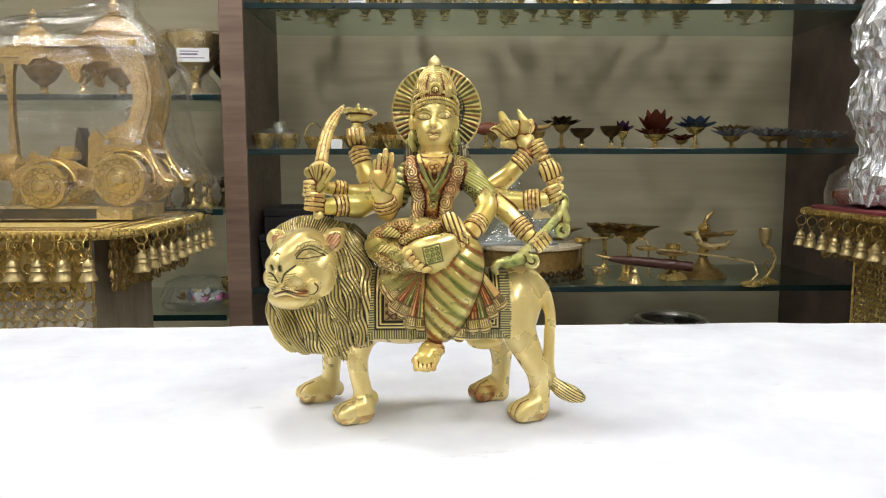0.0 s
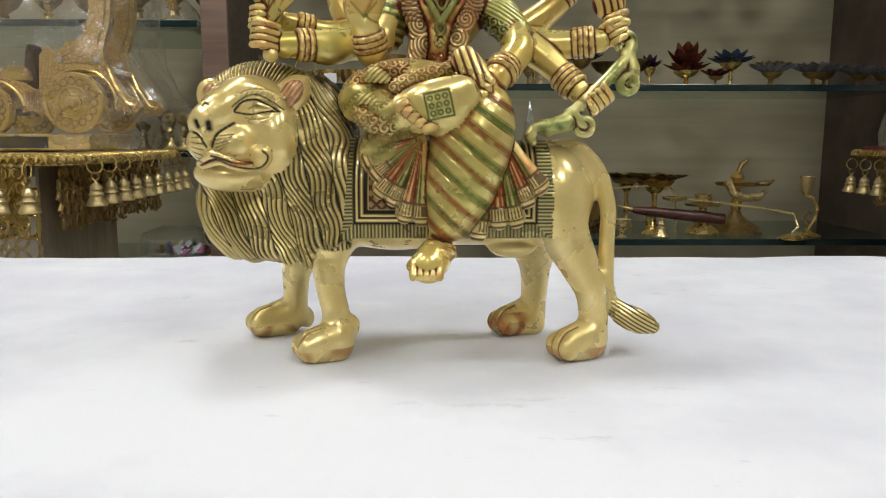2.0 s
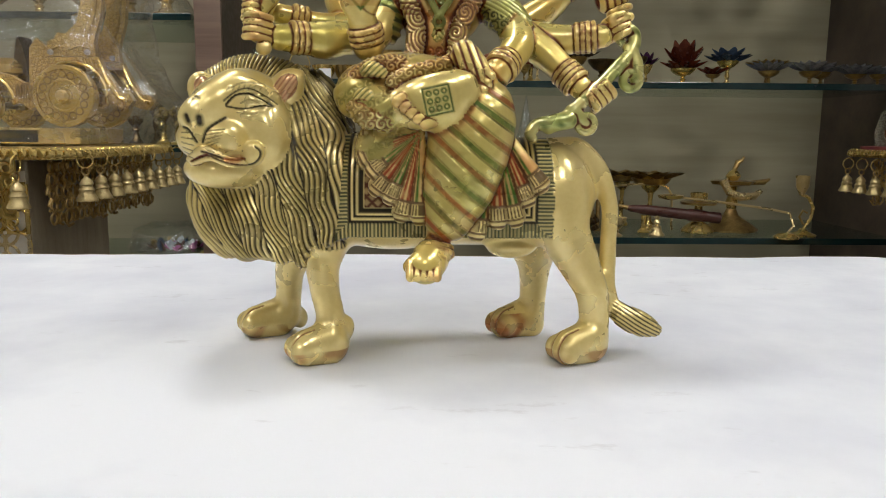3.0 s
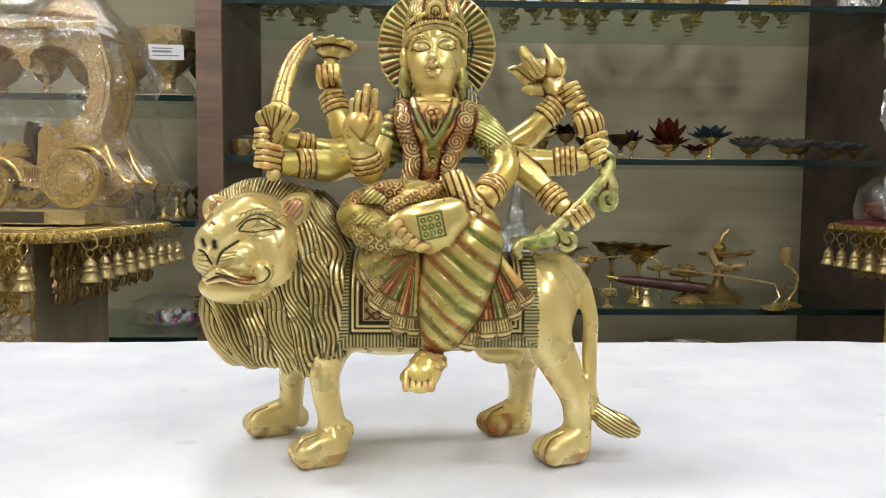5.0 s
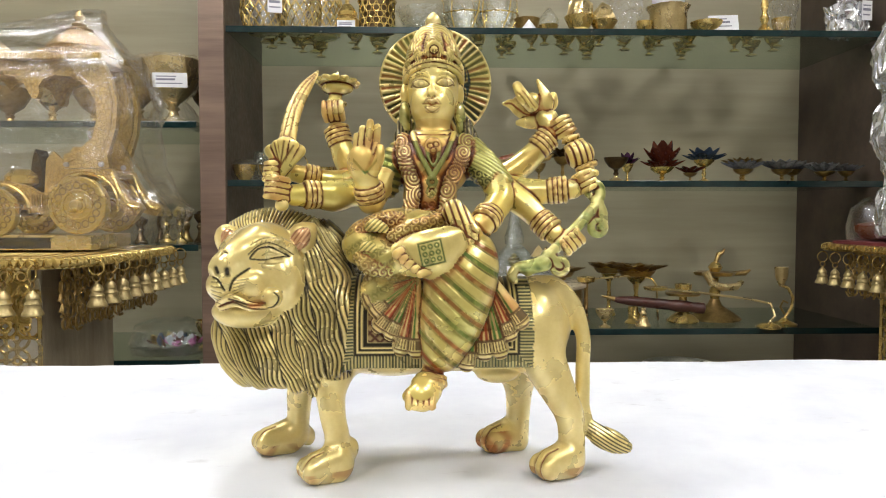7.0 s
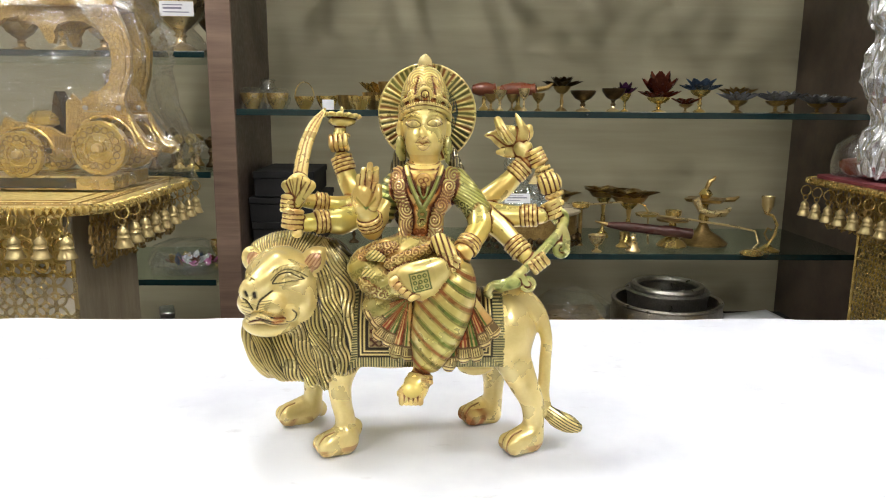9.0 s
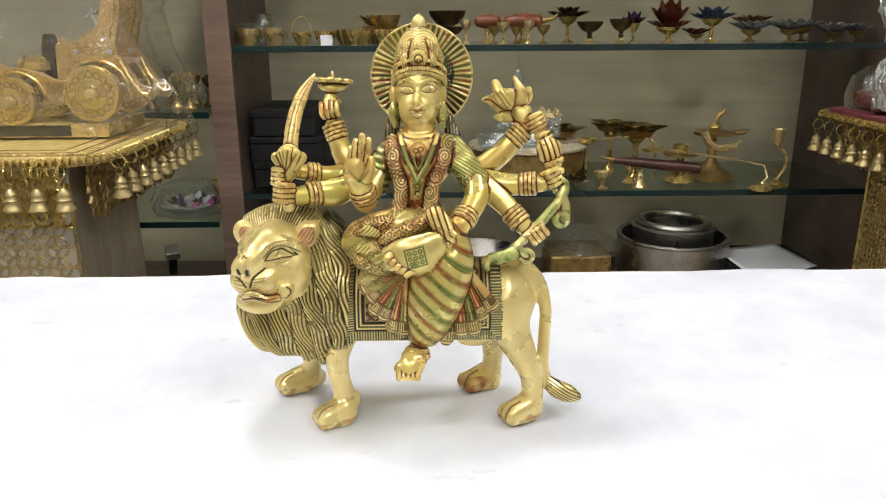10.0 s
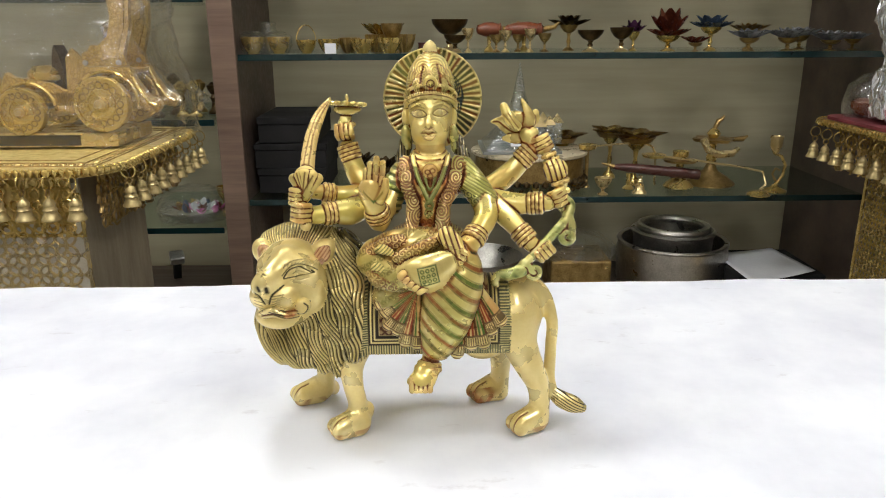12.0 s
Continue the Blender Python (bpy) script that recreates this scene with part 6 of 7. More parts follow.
def chariot():
    t = thing("toy_chariot", (0, 0, 0), "carved gilt wooden chariot with brass wheels under clear film", "chariot")
    # sawn outlines run in tenths of the wheel grid: x to the right, z up, from the rear hub
    hx, hz, k = -0.622, 1.090, 0.001135

    def o(*pairs):
        return [(hx + (a - 213) * k, hz - (b - 317) * k) for a, b in pairs]

    part("base_board", box(-1.03, -0.6, 1.52, 1.705, 1.0085, 1.036, 0.002), BRASS_PALE, t, "pale brass-clad base board", False)
    part("base_inlay", box(-1.02, -0.672, 1.5175, 1.5195, 1.0115, 1.0315), BLACK, t, "dark inlay along the base", False)
    fender = [(213 + 50 * math.cos(radians(a)), 317 - 50 * math.sin(radians(a))) for a in range(-8, 189, 14)]
    arch = [(77 + 44 * math.cos(radians(a)), 330 - 44 * math.sin(radians(a))) for a in range(0, 181, 15)]
    for y in (1.549, 1.652):
        body = part("side_board", slab(o((45, 266), (58, 274), (85, 277), (118, 284), (140, 297), (160, 292), (172, 272), (174, 257), (256, 257), (264, 276), (284, 306), (299, 311), (305, 322), (296, 334), (280, 331), *fender, (158, 330), (148, 338), (136, 328), *arch, (20, 334), (8, 322), (18, 300), (34, 290)), y, y + 0.016), CARVED, t, "", False)
        bm = bmesh.new()
        tube([(p[0], y - 0.002, p[1]) for p in o(*[(213 + 53 * math.cos(radians(a)), 317 - 53 * math.sin(radians(a))) for a in range(-10, 191, 10)])], 0.0035, 6, bm)
        tube([(p[0], y - 0.002, p[1]) for p in o(*[(77 + 47 * math.cos(radians(a)), 330 - 47 * math.sin(radians(a))) for a in range(0, 181, 10)])], 0.0035, 6, bm)
        tube([(p[0], y - 0.002, p[1]) for p in o((256, 262), (266, 290), (284, 318), (298, 322))], 0.0035, 6, bm)
        part("moulding", bm, BRASS, body)
        bm = bmesh.new()
        for q in range(9):
            p = o((128 + 4 * q, 300), (128 + 4 * q, 316 + 6 * math.sin(q * 0.35)))
            tube([(p[0][0], y - 0.001, p[0][1]), (p[1][0], y - 0.001, p[1][1])], 0.0014, 5, bm)
        part("fluting", bm, BRASS_OLD, body)
        frame_ = part("arch_board", slab(o((176, 256), (253, 256), (250, 236), (264, 192), (268, 150), (258, 112), (245, 83), (84, 83), (86, 106), (104, 108), (118, 118), (126, 134), (131, 143), (139, 143), (143, 134), (142, 124), (150, 112), (168, 106), (192, 108), (216, 120), (232, 146), (234, 176), (226, 206), (208, 222), (196, 221), (190, 230), (180, 234)), y, y + 0.014), CARVED, t, "", False)
        bm = bmesh.new()
        for q in range(12):
            ring(0.0055, 0.0012, bm, pose(hx + (95 + q * 12.5 - 213) * k, y - 0.0005, hz + (317 - 94) * k, 90), 10, 5)
        tube([(p[0], y - 0.001, p[1]) for p in o((252, 110), (260, 150), (256, 190), (242, 228))], 0.0016, 5, bm)
        tube([(p[0], y - 0.001, p[1]) for p in o((186, 246), (200, 240), (214, 246), (228, 240), (244, 245))], 0.0014, 5, bm)
        part("carving", bm, BRASS_OLD, frame_)
        for sx in (184, 240):
            p = o((sx, 250))[0]
            part("screw", lathe([(0.0055, 0.0), (0.005, 0.003), (0.001, 0.004)], 10, None, (0, 0, 0), 0, 0, 1, pose(p[0], y - 0.0002, p[1], 90)), STEEL, frame_)
        p = o((20, 260))[0]
        part("front_post", slab(o((-40, 322), (-26, 322), (-28, 240), (-30, 190), (-26, 120), (-20, 83), (-46, 83), (-40, 120), (-38, 190), (-41, 250)), y, y + 0.014), CARVED, t, "", False)
        part("front_beam", slab(o((-60, 83), (84, 83), (84, 100), (60, 104), (48, 116), (36, 100), (-60, 100)), y + 0.001, y + 0.013), CARVED, t, "", False)
    for y in (1.521, 1.674):
        wheel(t, hx, y + 0.004, hz, 0.0525, 0.011)
        wheel(t, hx - 0.1545, y + 0.004, hz - 0.0135, 0.0455, 0.010)
    for x, z in ((hx, hz), (hx - 0.1545, hz - 0.0135)):
        part("axle", tube([(x, 1.53, z), (x, 1.68, z)], 0.006, 8), BRASS_OLD, t)
    p = o((172, 262), (258, 262))
    part("floor_board", box(p[0][0], p[1][0], 1.566, 1.651, p[0][1] - 0.008, p[0][1], 0.001), CARVED, t, "", False)
    p = o((60, 300), (172, 300))
    part("seat_board", box(p[0][0], p[1][0], 1.566, 1.651, p[0][1] - 0.008, p[0][1], 0.001), CARVED, t, "", False)
    part("seat_back", slab(o((108, 296), (128, 296), (127, 262), (122, 236), (116, 222), (111, 238), (108, 262)), 1.59, 1.635), BRASS_DARK, t, "dark pointed seat back", False)
    part("seat_panel", slab(o((136, 297), (168, 297), (166, 240), (152, 226), (140, 242)), 1.575, 1.582), CARVED, t, "", False)
    part("cushion", lathe([(0.02, 0.0), (0.034, 0.006), (0.034, 0.02), (0.02, 0.032), (0.001, 0.034)], 18, None, (o((92, 0))[0][0], 1.6, o((0, 285))[0][1])), BRASS, t)
    p = o((165, 83))[0]
    part("canopy", box(p[0] - 0.096, p[0] + 0.094, 1.535, 1.68, p[1], p[1] + 0.014, 0.003), CARVED, t, "", False)
    c = (o((187, 0))[0][0], 1.607, p[1] + 0.0145)
    dome = part("dome", lathe([(0.075, 0.0), (0.076, 0.008), (0.058, 0.012), (0.06, 0.018), (0.05, 0.03), (0.034, 0.044), (0.022, 0.052), (0.024, 0.056), (0.016, 0.06)], 28, None, c, 14, 0.025), CARVED, t)
    part("finial", lathe([(0.012, 0.06), (0.014, 0.066), (0.006, 0.072), (0.011, 0.08), (0.002, 0.094)], 14, None, c), BRASS_PALE, dome)
    c = (o((40, 0))[0][0], 1.607, p[1] + 0.001)
    part("front_canopy", lathe([(0.05, 0.0), (0.052, 0.008), (0.04, 0.012), (0.036, 0.03), (0.02, 0.045), (0.012, 0.05), (0.014, 0.06), (0.004, 0.068), (0.007, 0.075), (0.001, 0.085)], 20, None, c, 10, 0.03), CARVED, t)
    p = o((212, 205))[0]
    bm = lathe([(0.004, -0.022), (0.013, -0.014), (0.012, 0.004), (0.016, 0.016), (0.004, 0.024)], 18, None, (0, 0, 0))
    crumple(bm, 0.006, 60, 3.0)
    fb = part("foil_ornament", bm, SILVER, t, "small silver foil ornament", False)
    fb.location = (p[0], 1.6, p[1])
    # plain carved draught figure before the front wheel
    bm = lathe([(0.008, -0.05), (0.026, -0.04), (0.03, 0.0), (0.026, 0.04), (0.008, 0.05)], 14, None, (0, 0, 0), 0, 0, 1, pose(-0.9, 1.6, 1.115, 0, 90, 0))
    for lx, ly in ((-0.93, 1.585), (-0.93, 1.615), (-0.87, 1.585), (-0.87, 1.615)):
        tube([(lx, ly, 1.1), (lx + 0.004, ly, 1.07), (lx, ly, 1.0365)], [0.011, 0.007, 0.007], 8, bm)
    tube([(-0.935, 1.6, 1.12), (-0.955, 1.6, 1.16), (-0.97, 1.6, 1.175), (-0.99, 1.6, 1.16)], [0.02, 0.014, 0.013, 0.008], 8, bm)
    part("carved_figure", bm, CARVED, t)
    return t


chariot()


def film_cover():
    """Clear film draped over the chariot: a loose tent of rounded loops, crumpled."""
    levels = ((1.01, -1.06, -0.512, 1.497, 1.79), (1.06, -1.06, -0.508, 1.493, 1.79), (1.093, -1.06, -0.492, 1.495, 1.79), (1.12, -1.06, -0.515, 1.497, 1.785), (1.17, -1.06, -0.533, 1.5, 1.78), (1.235, -1.06, -0.545, 1.504, 1.775), (1.3, -1.06, -0.55, 1.508, 1.77),
              (1.35, -1.06, -0.56, 1.515, 1.765), (1.375, -1.06, -0.577, 1.525, 1.755), (1.4, -1.0, -0.597, 1.55, 1.735), (1.43, -0.8, -0.615, 1.585, 1.69), (1.466, -0.69, -0.635, 1.61, 1.65))
    bm = bmesh.new()
    rings = []
    n = 150
    zs = [levels[0][0] + (levels[-1][0] - levels[0][0]) * i / 60 for i in range(61)]
    for z in zs:
        i = max(k for k in range(len(levels) - 1) if levels[k][0] <= z + 1e-9)
        a, b = levels[i], levels[i + 1]
        f = (z - a[0]) / (b[0] - a[0])
        x0, x1, y0, y1 = (a[j] + (b[j] - a[j]) * f for j in range(1, 5))
        row = []
        for s in range(n):
            t = 2 * math.pi * s / n
            c, si = math.cos(t), math.sin(t)
            e = 0.32
            u, w = math.copysign(abs(c) ** e, c), math.copysign(abs(si) ** e, si)
            row.append(bm.verts.new(((x0 + x1) / 2 + u * (x1 - x0) / 2, (y0 + y1) / 2 + w * (y1 - y0) / 2, z)))
        rings.append(row)
    for a, b in zip(rings, rings[1:]):
        for s in range(n):
            bm.faces.new((a[s], a[(s + 1) % n], b[(s + 1) % n], b[s]))
    bm.faces.new(rings[-1])
    for v in bm.verts:
        d = noise.noise_vector(v.co * 9.0) * 0.010 + noise.noise_vector(v.co * 26.0) * 0.007 + noise.noise_vector(v.co * 70.0) * 0.0028
        fold = (1 - abs(noise.noise(Vector((v.co.x * 13 + v.co.z * 7, v.co.y * 13, v.co.z * 6))))) ** 6 * 0.024
        v.co += Vector((d.x + fold * (1 if v.co.x > -0.8 else -1), min(d.y, 0.006), d.z * 0.4 if v.co.z > 1.03 else 0.0))
        v.co.z = max(v.co.z, 1.0085)
    ob = part("film_cover", bm, FILM, smooth=False)
    ob.visible_shadow = False
    return tagged(ob, "crumpled clear plastic film draped over the chariot", "plastic film")


film_cover()


# ---- ware on the shelves ----
def ware(name, label, category, at, pieces, group="", turn=0.0):
    """A turned thing of several pieces: (part name, profile, material[, lobes, depth])."""
    t = thing(name, at, label, category, group, turn)
    for p in pieces:
        lobes, depth = (p[3], p[4]) if len(p) > 3 else (0, 0.0)
        part(p[0], lathe(p[1], 28 if lobes else 22, None, (0, 0, 0), lobes, depth), p[2], t)
    return t


def shell(r, h, t=0.0022, foot=0.45):
    """Profile of an open bowl or cup of radius r and height h."""
    return [(r * foot, 0.0), (r * foot * 1.08, h * 0.06), (r * 0.72, h * 0.3), (r * 0.93, h * 0.72), (r, h), (r - t, h), (r * 0.9 - t, h * 0.7), (r * 0.66, h * 0.32), (0.0005, h * 0.14)]


def footed(r, h, stem=0.5):
    """Foot, stem and bowl of a footed cup."""
    f = [(r * 0.62, 0.0), (r * 0.64, h * 0.03), (r * 0.5, h * 0.09), (r * 0.2, h * 0.16), (r * 0.15, h * 0.24)]
    s = [(r * 0.15, h * 0.241), (r * 0.24, h * (0.24 + 0.1 * stem)), (r * 0.14, h * (0.24 + 0.2 * stem)), (r * 0.22, h * (0.24 + 0.32 * stem))]
    z = h * (0.24 + 0.32 * stem)
    b = [(r * 0.22, z + 0.0002), (r * 0.6, z + (h - z) * 0.25), (r * 0.92, z + (h - z) * 0.7), (r, h), (r - 0.0022, h), (r * 0.85, z + (h - z) * 0.7), (r * 0.5, z + (h - z) * 0.3), (0.0005, z + (h - z) * 0.2)]
    return f, s, b


def footed_cup(at, r, h, mat, label, group="", stem=0.5, lobes=0, depth=0.0, name="footed_cup", cat="cup"):
    f, s, b = footed(r, h, stem)
    return ware(name, label, cat, at, [("foot", f, mat), ("stem", s, mat), ("bowl", b, mat, lobes, depth)], group)


def petal_mesh(length, width, lift, curl):
    bm = bmesh.new()
    rows = []
    for i in range(6):
        f = i / 5
        w = width * math.sin(math.pi * min(0.97, 0.12 + 0.86 * f)) ** 0.8 * (1 - 0.15 * f)
        x, z = length * f * math.cos(radians(lift) + curl * f), length * f * math.sin(radians(lift) + curl * f)
        rows.append([bm.verts.new((x, s * w / 2, z + 0.25 * w * abs(s))) for s in (-1, -0.5, 0, 0.5, 1)])
    for a, b in zip(rows, rows[1:]):
        for k in range(4):
            bm.faces.new((a[k], a[k + 1], b[k + 1], b[k]))
    r = bmesh.ops.solidify(bm, geom=bm.faces, thickness=0.0012)
    return bm


def flower(at, r, layers, mat, stem_mat, stem_h, label, group="", core=None, broad=0.55):
    """A lotus of cupped petals in rings on a turned foot. layers: (count, reach, lift, curl)."""
    t = thing("lotus_lamp", at, label, "lotus lamp", group)
    f, s, b = footed(r * 0.42, stem_h * 1.12, 0.9 if stem_h < 0.05 else 1.35)
    part("foot", lathe(f, 18), stem_mat, t)
    part("stem", lathe(s, 18), stem_mat, t)
    part("cup", lathe(b, 18), stem_mat, t)
    for n, reach, lift, curl in layers:
        first = part("petal", petal_mesh(r * reach, r * reach * broad, lift, curl), mat, t)
        for k in range(n):
            ob = first if k == 0 else new("petal", first.data)
            ob.parent = t
            ob.matrix_basis = pose(0, 0, stem_h, 0, 0, 360 * (k + 0.37 * n) / n)
    if core:
        part("core", lathe([(r * 0.16, stem_h), (r * 0.2, stem_h + r * 0.12), (r * 0.08, stem_h + r * 0.22), (0.0005, stem_h + r * 0.24)], 14), core, t)
    return t


def price_tag(at, w, h, turn=0.0, lean=0.0, label="white price tag with printed lines", bars=3):
    """A card with bars of print."""
    t = thing("price_tag", at, label, "price tag", "price tags", turn)
    part("card", box(-w / 2, w / 2, -0.0006, 0.0, 0.0, h), PAPER, t, "", False)
    rnd = random.Random(int(1000 * (at[0] + 3)))
    for i in range(bars):
        z = h * (0.72 - 0.24 * i)
        x1 = w * rnd.uniform(0.1, 0.42)
        part("print_bar", box(-w * 0.4, x1, -0.0009, -0.0007, z, z + h * (0.13 if i == 1 else 0.07)), INK, t, "", False)
    if lean:
        t.matrix_basis = t.matrix_basis @ pose(0, 0, 0, lean, 0, 0)
    return t


S1, S2, S3 = 1.5464, 1.1614, 0.7784
L1, L2, L3, BASE = 1.3044, 0.9994, 0.7094, 0.4500

# middle shelf, from the divider outward
G2 = "small brass ware on the middle shelf"
for x in (-0.458, -0.39):
    t = ware("brass_cup", "plain brass cup in clear film", "cup", (x, 2.1, S2), [("cup", shell(0.031, 0.042), BRASS)], "brass cups in film")
    part("film", lathe([(0.024, 0.0), (0.036, 0.02), (0.035, 0.045), (0.022, 0.055), (0.004, 0.058)], 16), FILM, t).visible_shadow = False
t = ware("clear_jar", "small clear plastic jar standing behind brass cups", "jar", (-0.424, 2.15, S2), [("body", [(0.024, 0.0), (0.026, 0.004), (0.026, 0.055), (0.018, 0.066), (0.021, 0.078), (0.015, 0.081)], CRYSTAL)])
t = ware("brass_basket", "brass cup with a thin hoop handle", "basket", (-0.317, 2.1, S2), [("cup", shell(0.027, 0.034), BRASS)])
part("handle", tube([(0.026 * math.cos(a), 0, 0.03 + 0.042 * math.sin(a)) for a in (math.pi * k / 14 for k in range(15))], 0.0013, 6), BRASS, t)
t = ware("brass_cup", "plain brass cup with a hanging price card", "cup", (-0.257, 2.1, S2), [("cup", shell(0.03, 0.036), BRASS)], G2)
price_tag((-0.25, 2.066, S2), 0.03, 0.026, bars=0, label="small blank white tag against a brass cup")
for i, (x, y, r, h) in enumerate(((-0.208, 2.13, 0.03, 0.05), (-0.17, 2.1, 0.034, 0.046), (-0.135, 2.15, 0.034, 0.06), (-0.098, 2.1, 0.033, 0.05), (-0.06, 2.14, 0.03, 0.06))):
    ware("fluted_bowl", "small fluted brass bowl with a petal rim", "bowl", (x, y, S2), [("bowl", shell(r * 0.92, h * 0.78), BRASS if i % 2 else BRASS_OLD, 9, 0.13)], "fluted brass bowls")
flower((-0.12, 2.2, S2), 0.075, ((9, 1.0, 22, 0.25), (7, 0.7, 46, 0.2)), BRASS, BRASS_OLD, 0.03, "wide brass lotus with cupped petals", "brass lotus lamps")
footed_cup((-0.092, 2.12, S2 + 0.0), 0.03, 0.075, BRASS_OLD, "tall flared brass goblet", G2, 0.4)
ware("turned_handle", "short dark turned wooden handle", "handle", (-0.01, 2.12, S2), [("grip", [(0.008, 0.0), (0.013, 0.006), (0.012, 0.02), (0.014, 0.026)], ROSEWOOD)])
for x, y, r, h, m in ((0.063, 2.15, 0.05, 0.085, BRASS_DARK), (0.075, 2.08, 0.03, 0.045, BRASS_DARK), (0.109, 2.08, 0.016, 0.062, BRASS_PALE), (0.185, 2.1, 0.018, 0.045, BRASS_OLD), (0.208, 2.09, 0.018, 0.056, BRASS_PALE),
                      (0.245, 2.12, 0.016, 0.045, BRASS_OLD), (0.272, 2.08, 0.016, 0.06, BRASS_PALE), (0.315, 2.11, 0.018, 0.048, BRASS_OLD), (0.433, 2.09, 0.035, 0.056, BRASS_DARK), (0.513, 2.08, 0.032, 0.062, BRASS_DARK)):
    f, s, b = footed(r, h, 0.8)
    ware("oil_lamp", "small footed brass oil lamp with a %s bowl" % ("dark" if m is BRASS_DARK else "bright"), "oil lamp", (x, y, S2),
         [("foot", f, BRASS_PALE if m is BRASS_DARK else m), ("stem", s, m), ("bowl", b, m)], "small oil lamps on the middle shelf")


def ladle(x0, x1, y, z, mat, label):
    t = thing("wooden_handled_lamp", (x0, y, z), label, "lamp")
    n = x1 - x0
    part("handle", lathe([(0.006, 0.0), (0.012, n * 0.05), (0.018, n * 0.3), (0.02, n * 0.6), (0.015, n * 0.85), (0.018, n * 0.93), (0.008, n)], 16, None, (0, 0, 0), 0, 0, 1, pose(0, 0, 0.058, 0, 90, 0)), mat, t)
    part("rest", lathe([(0.014, 0.0), (0.015, 0.003), (0.005, 0.015), (0.006, 0.046)], 14, None, (n * 0.5, 0, 0)), BRASS, t)
    part("spout", tube([(n, 0, 0.058), (n + 0.03, 0, 0.064), (n + 0.045, 0, 0.078)], [0.008, 0.006, 0.003], 8), BRASS_OLD, t)


ladle(0.135, 0.205, 2.15, S2, REDWOOD, "brass lamp with a red turned wooden handle")
ladle(0.212, 0.315, 2.14, S2, REDWOOD, "brass lamp with a red turned wooden handle")
flower((0.388, 2.16, S2), 0.06, ((10, 1.0, 8, 0.2), (8, 0.75, 30, 0.25)), BRASS_DARK, BRASS_OLD, 0.062, "dark bronze lotus lamp with spread petals", "brass lotus lamps")
flower((0.563, 2.15, S2), 0.04, ((8, 1.0, 15, 0.3), (6, 1.0, 48, 0.25)), PLUM, BRASS, 0.045, "plum enamelled lotus lamp", "enamelled lotus lamps")
flower((0.652, 2.13, S2), 0.078, ((9, 0.8, 2, 0.3), (8, 0.95, 30, 0.3), (6, 1.0, 58, 0.2)), RED_GLASS, BRASS, 0.036, "ruby red enamelled lotus lamp on a brass foot", "enamelled lotus lamps", BRASS)
flower((0.71, 2.08, S2), 0.045, ((8, 1.0, 12, 0.2),), RED_GLASS, BRASS_OLD, 0.02, "low ruby red lotus lamp", "enamelled lotus lamps", BRASS_PALE)
flower((0.77, 2.14, S2), 0.066, ((10, 0.95, 4, 0.25), (8, 0.85, 26, 0.25)), BLUE_GLASS, BRASS, 0.055, "blue enamelled lotus lamp with pale beads", "enamelled lotus lamps", BRASS_PALE)
for x, y, r, m, h in ((0.86, 2.1, 0.062, SMOKE, 0.03), (0.9, 2.2, 0.06, BRASS_OLD, 0.045), (0.965, 2.1, 0.066, SMOKE, 0.03), (1.03, 2.17, 0.06, SMOKE, 0.034), (1.075, 2.09, 0.062, SMOKE, 0.024), (1.145, 2.11, 0.05, SMOKE, 0.026)):
    flower((x, y, S2), r, ((10, 1.0, 8, 0.22), (7, 0.62, 34, 0.2)), m, BRASS_OLD, h, "low %s lotus lamp with spread petals" % ("blue enamelled" if m is BLUE_GLASS else "tarnished brass" if m is BRASS_OLD else "smoky grey crystal"), "enamelled lotus lamps", BRASS_PALE)

# lower shelf
for i, (x0, x1, h) in enumerate(((-0.478, -0.285, 0.07), (-0.484, -0.28, 0.068), (-0.47, -0.3, 0.07))):
    t = thing("flat_box", (0, 0, S3 + 0.0005 + 0.071 * i), "flat black card gift box in a stack", "box", "stacked black boxes")
    part("tray", box(x0 + 0.003, x1 - 0.003, 2.123, 2.397, 0.0, 0.05, 0.002), BLACK, t, "", False)
    part("lid", box(x0, x1, 2.12, 2.4, 0.0505, h, 0.003), BLACK, t, "", False)
for x, y, r in ((-0.2, 2.2, 0.06), (-0.12, 2.16, 0.05), (-0.06, 2.22, 0.05)):
    flower((x, y, S3), r, ((9, 1.0, 20, 0.3), (7, 0.7, 46, 0.2)), BRASS_DARK, BRASS_DARK, 0.06, "dark bronze lotus lamp", "dark lotus lamps")

CASKET_LID = surface("pale_casket_lid", (0.74, 0.66, 0.48), (0.6, 0.5, 0.33), 0.3, 0.3, 25, 260, 0.8, 0.1, 0.1)
mandir = thing("round_casket", (0.297, 2.22, S3), "round brass casket with a beaded skirt and flat lid", "casket")
part("drum", lathe([(0.155, 0.03), (0.16, 0.034), (0.158, 0.09), (0.163, 0.094)], 48), BRASS_OLD, mandir)
part("lid", lathe([(0.166, 0.0945), (0.17, 0.097), (0.17, 0.104), (0.16, 0.108), (0.02, 0.109)], 48), CASKET_LID, mandir)
bm = bmesh.new()
for k in range(40):
    a = 2 * math.pi * k / 40
    bmesh.ops.create_icosphere(bm, subdivisions=1, radius=0.011, matrix=Matrix.Translation((0.164 * math.cos(a), 0.164 * math.sin(a), 0.03)))
    bmesh.ops.create_icosphere(bm, subdivisions=1, radius=0.008, matrix=Matrix.Translation((0.168 * math.cos(a + 0.07), 0.168 * math.sin(a + 0.07), 0.012)))
part("beaded_skirt", bm, BRASS_DARK, mandir, "dark beaded skirt")
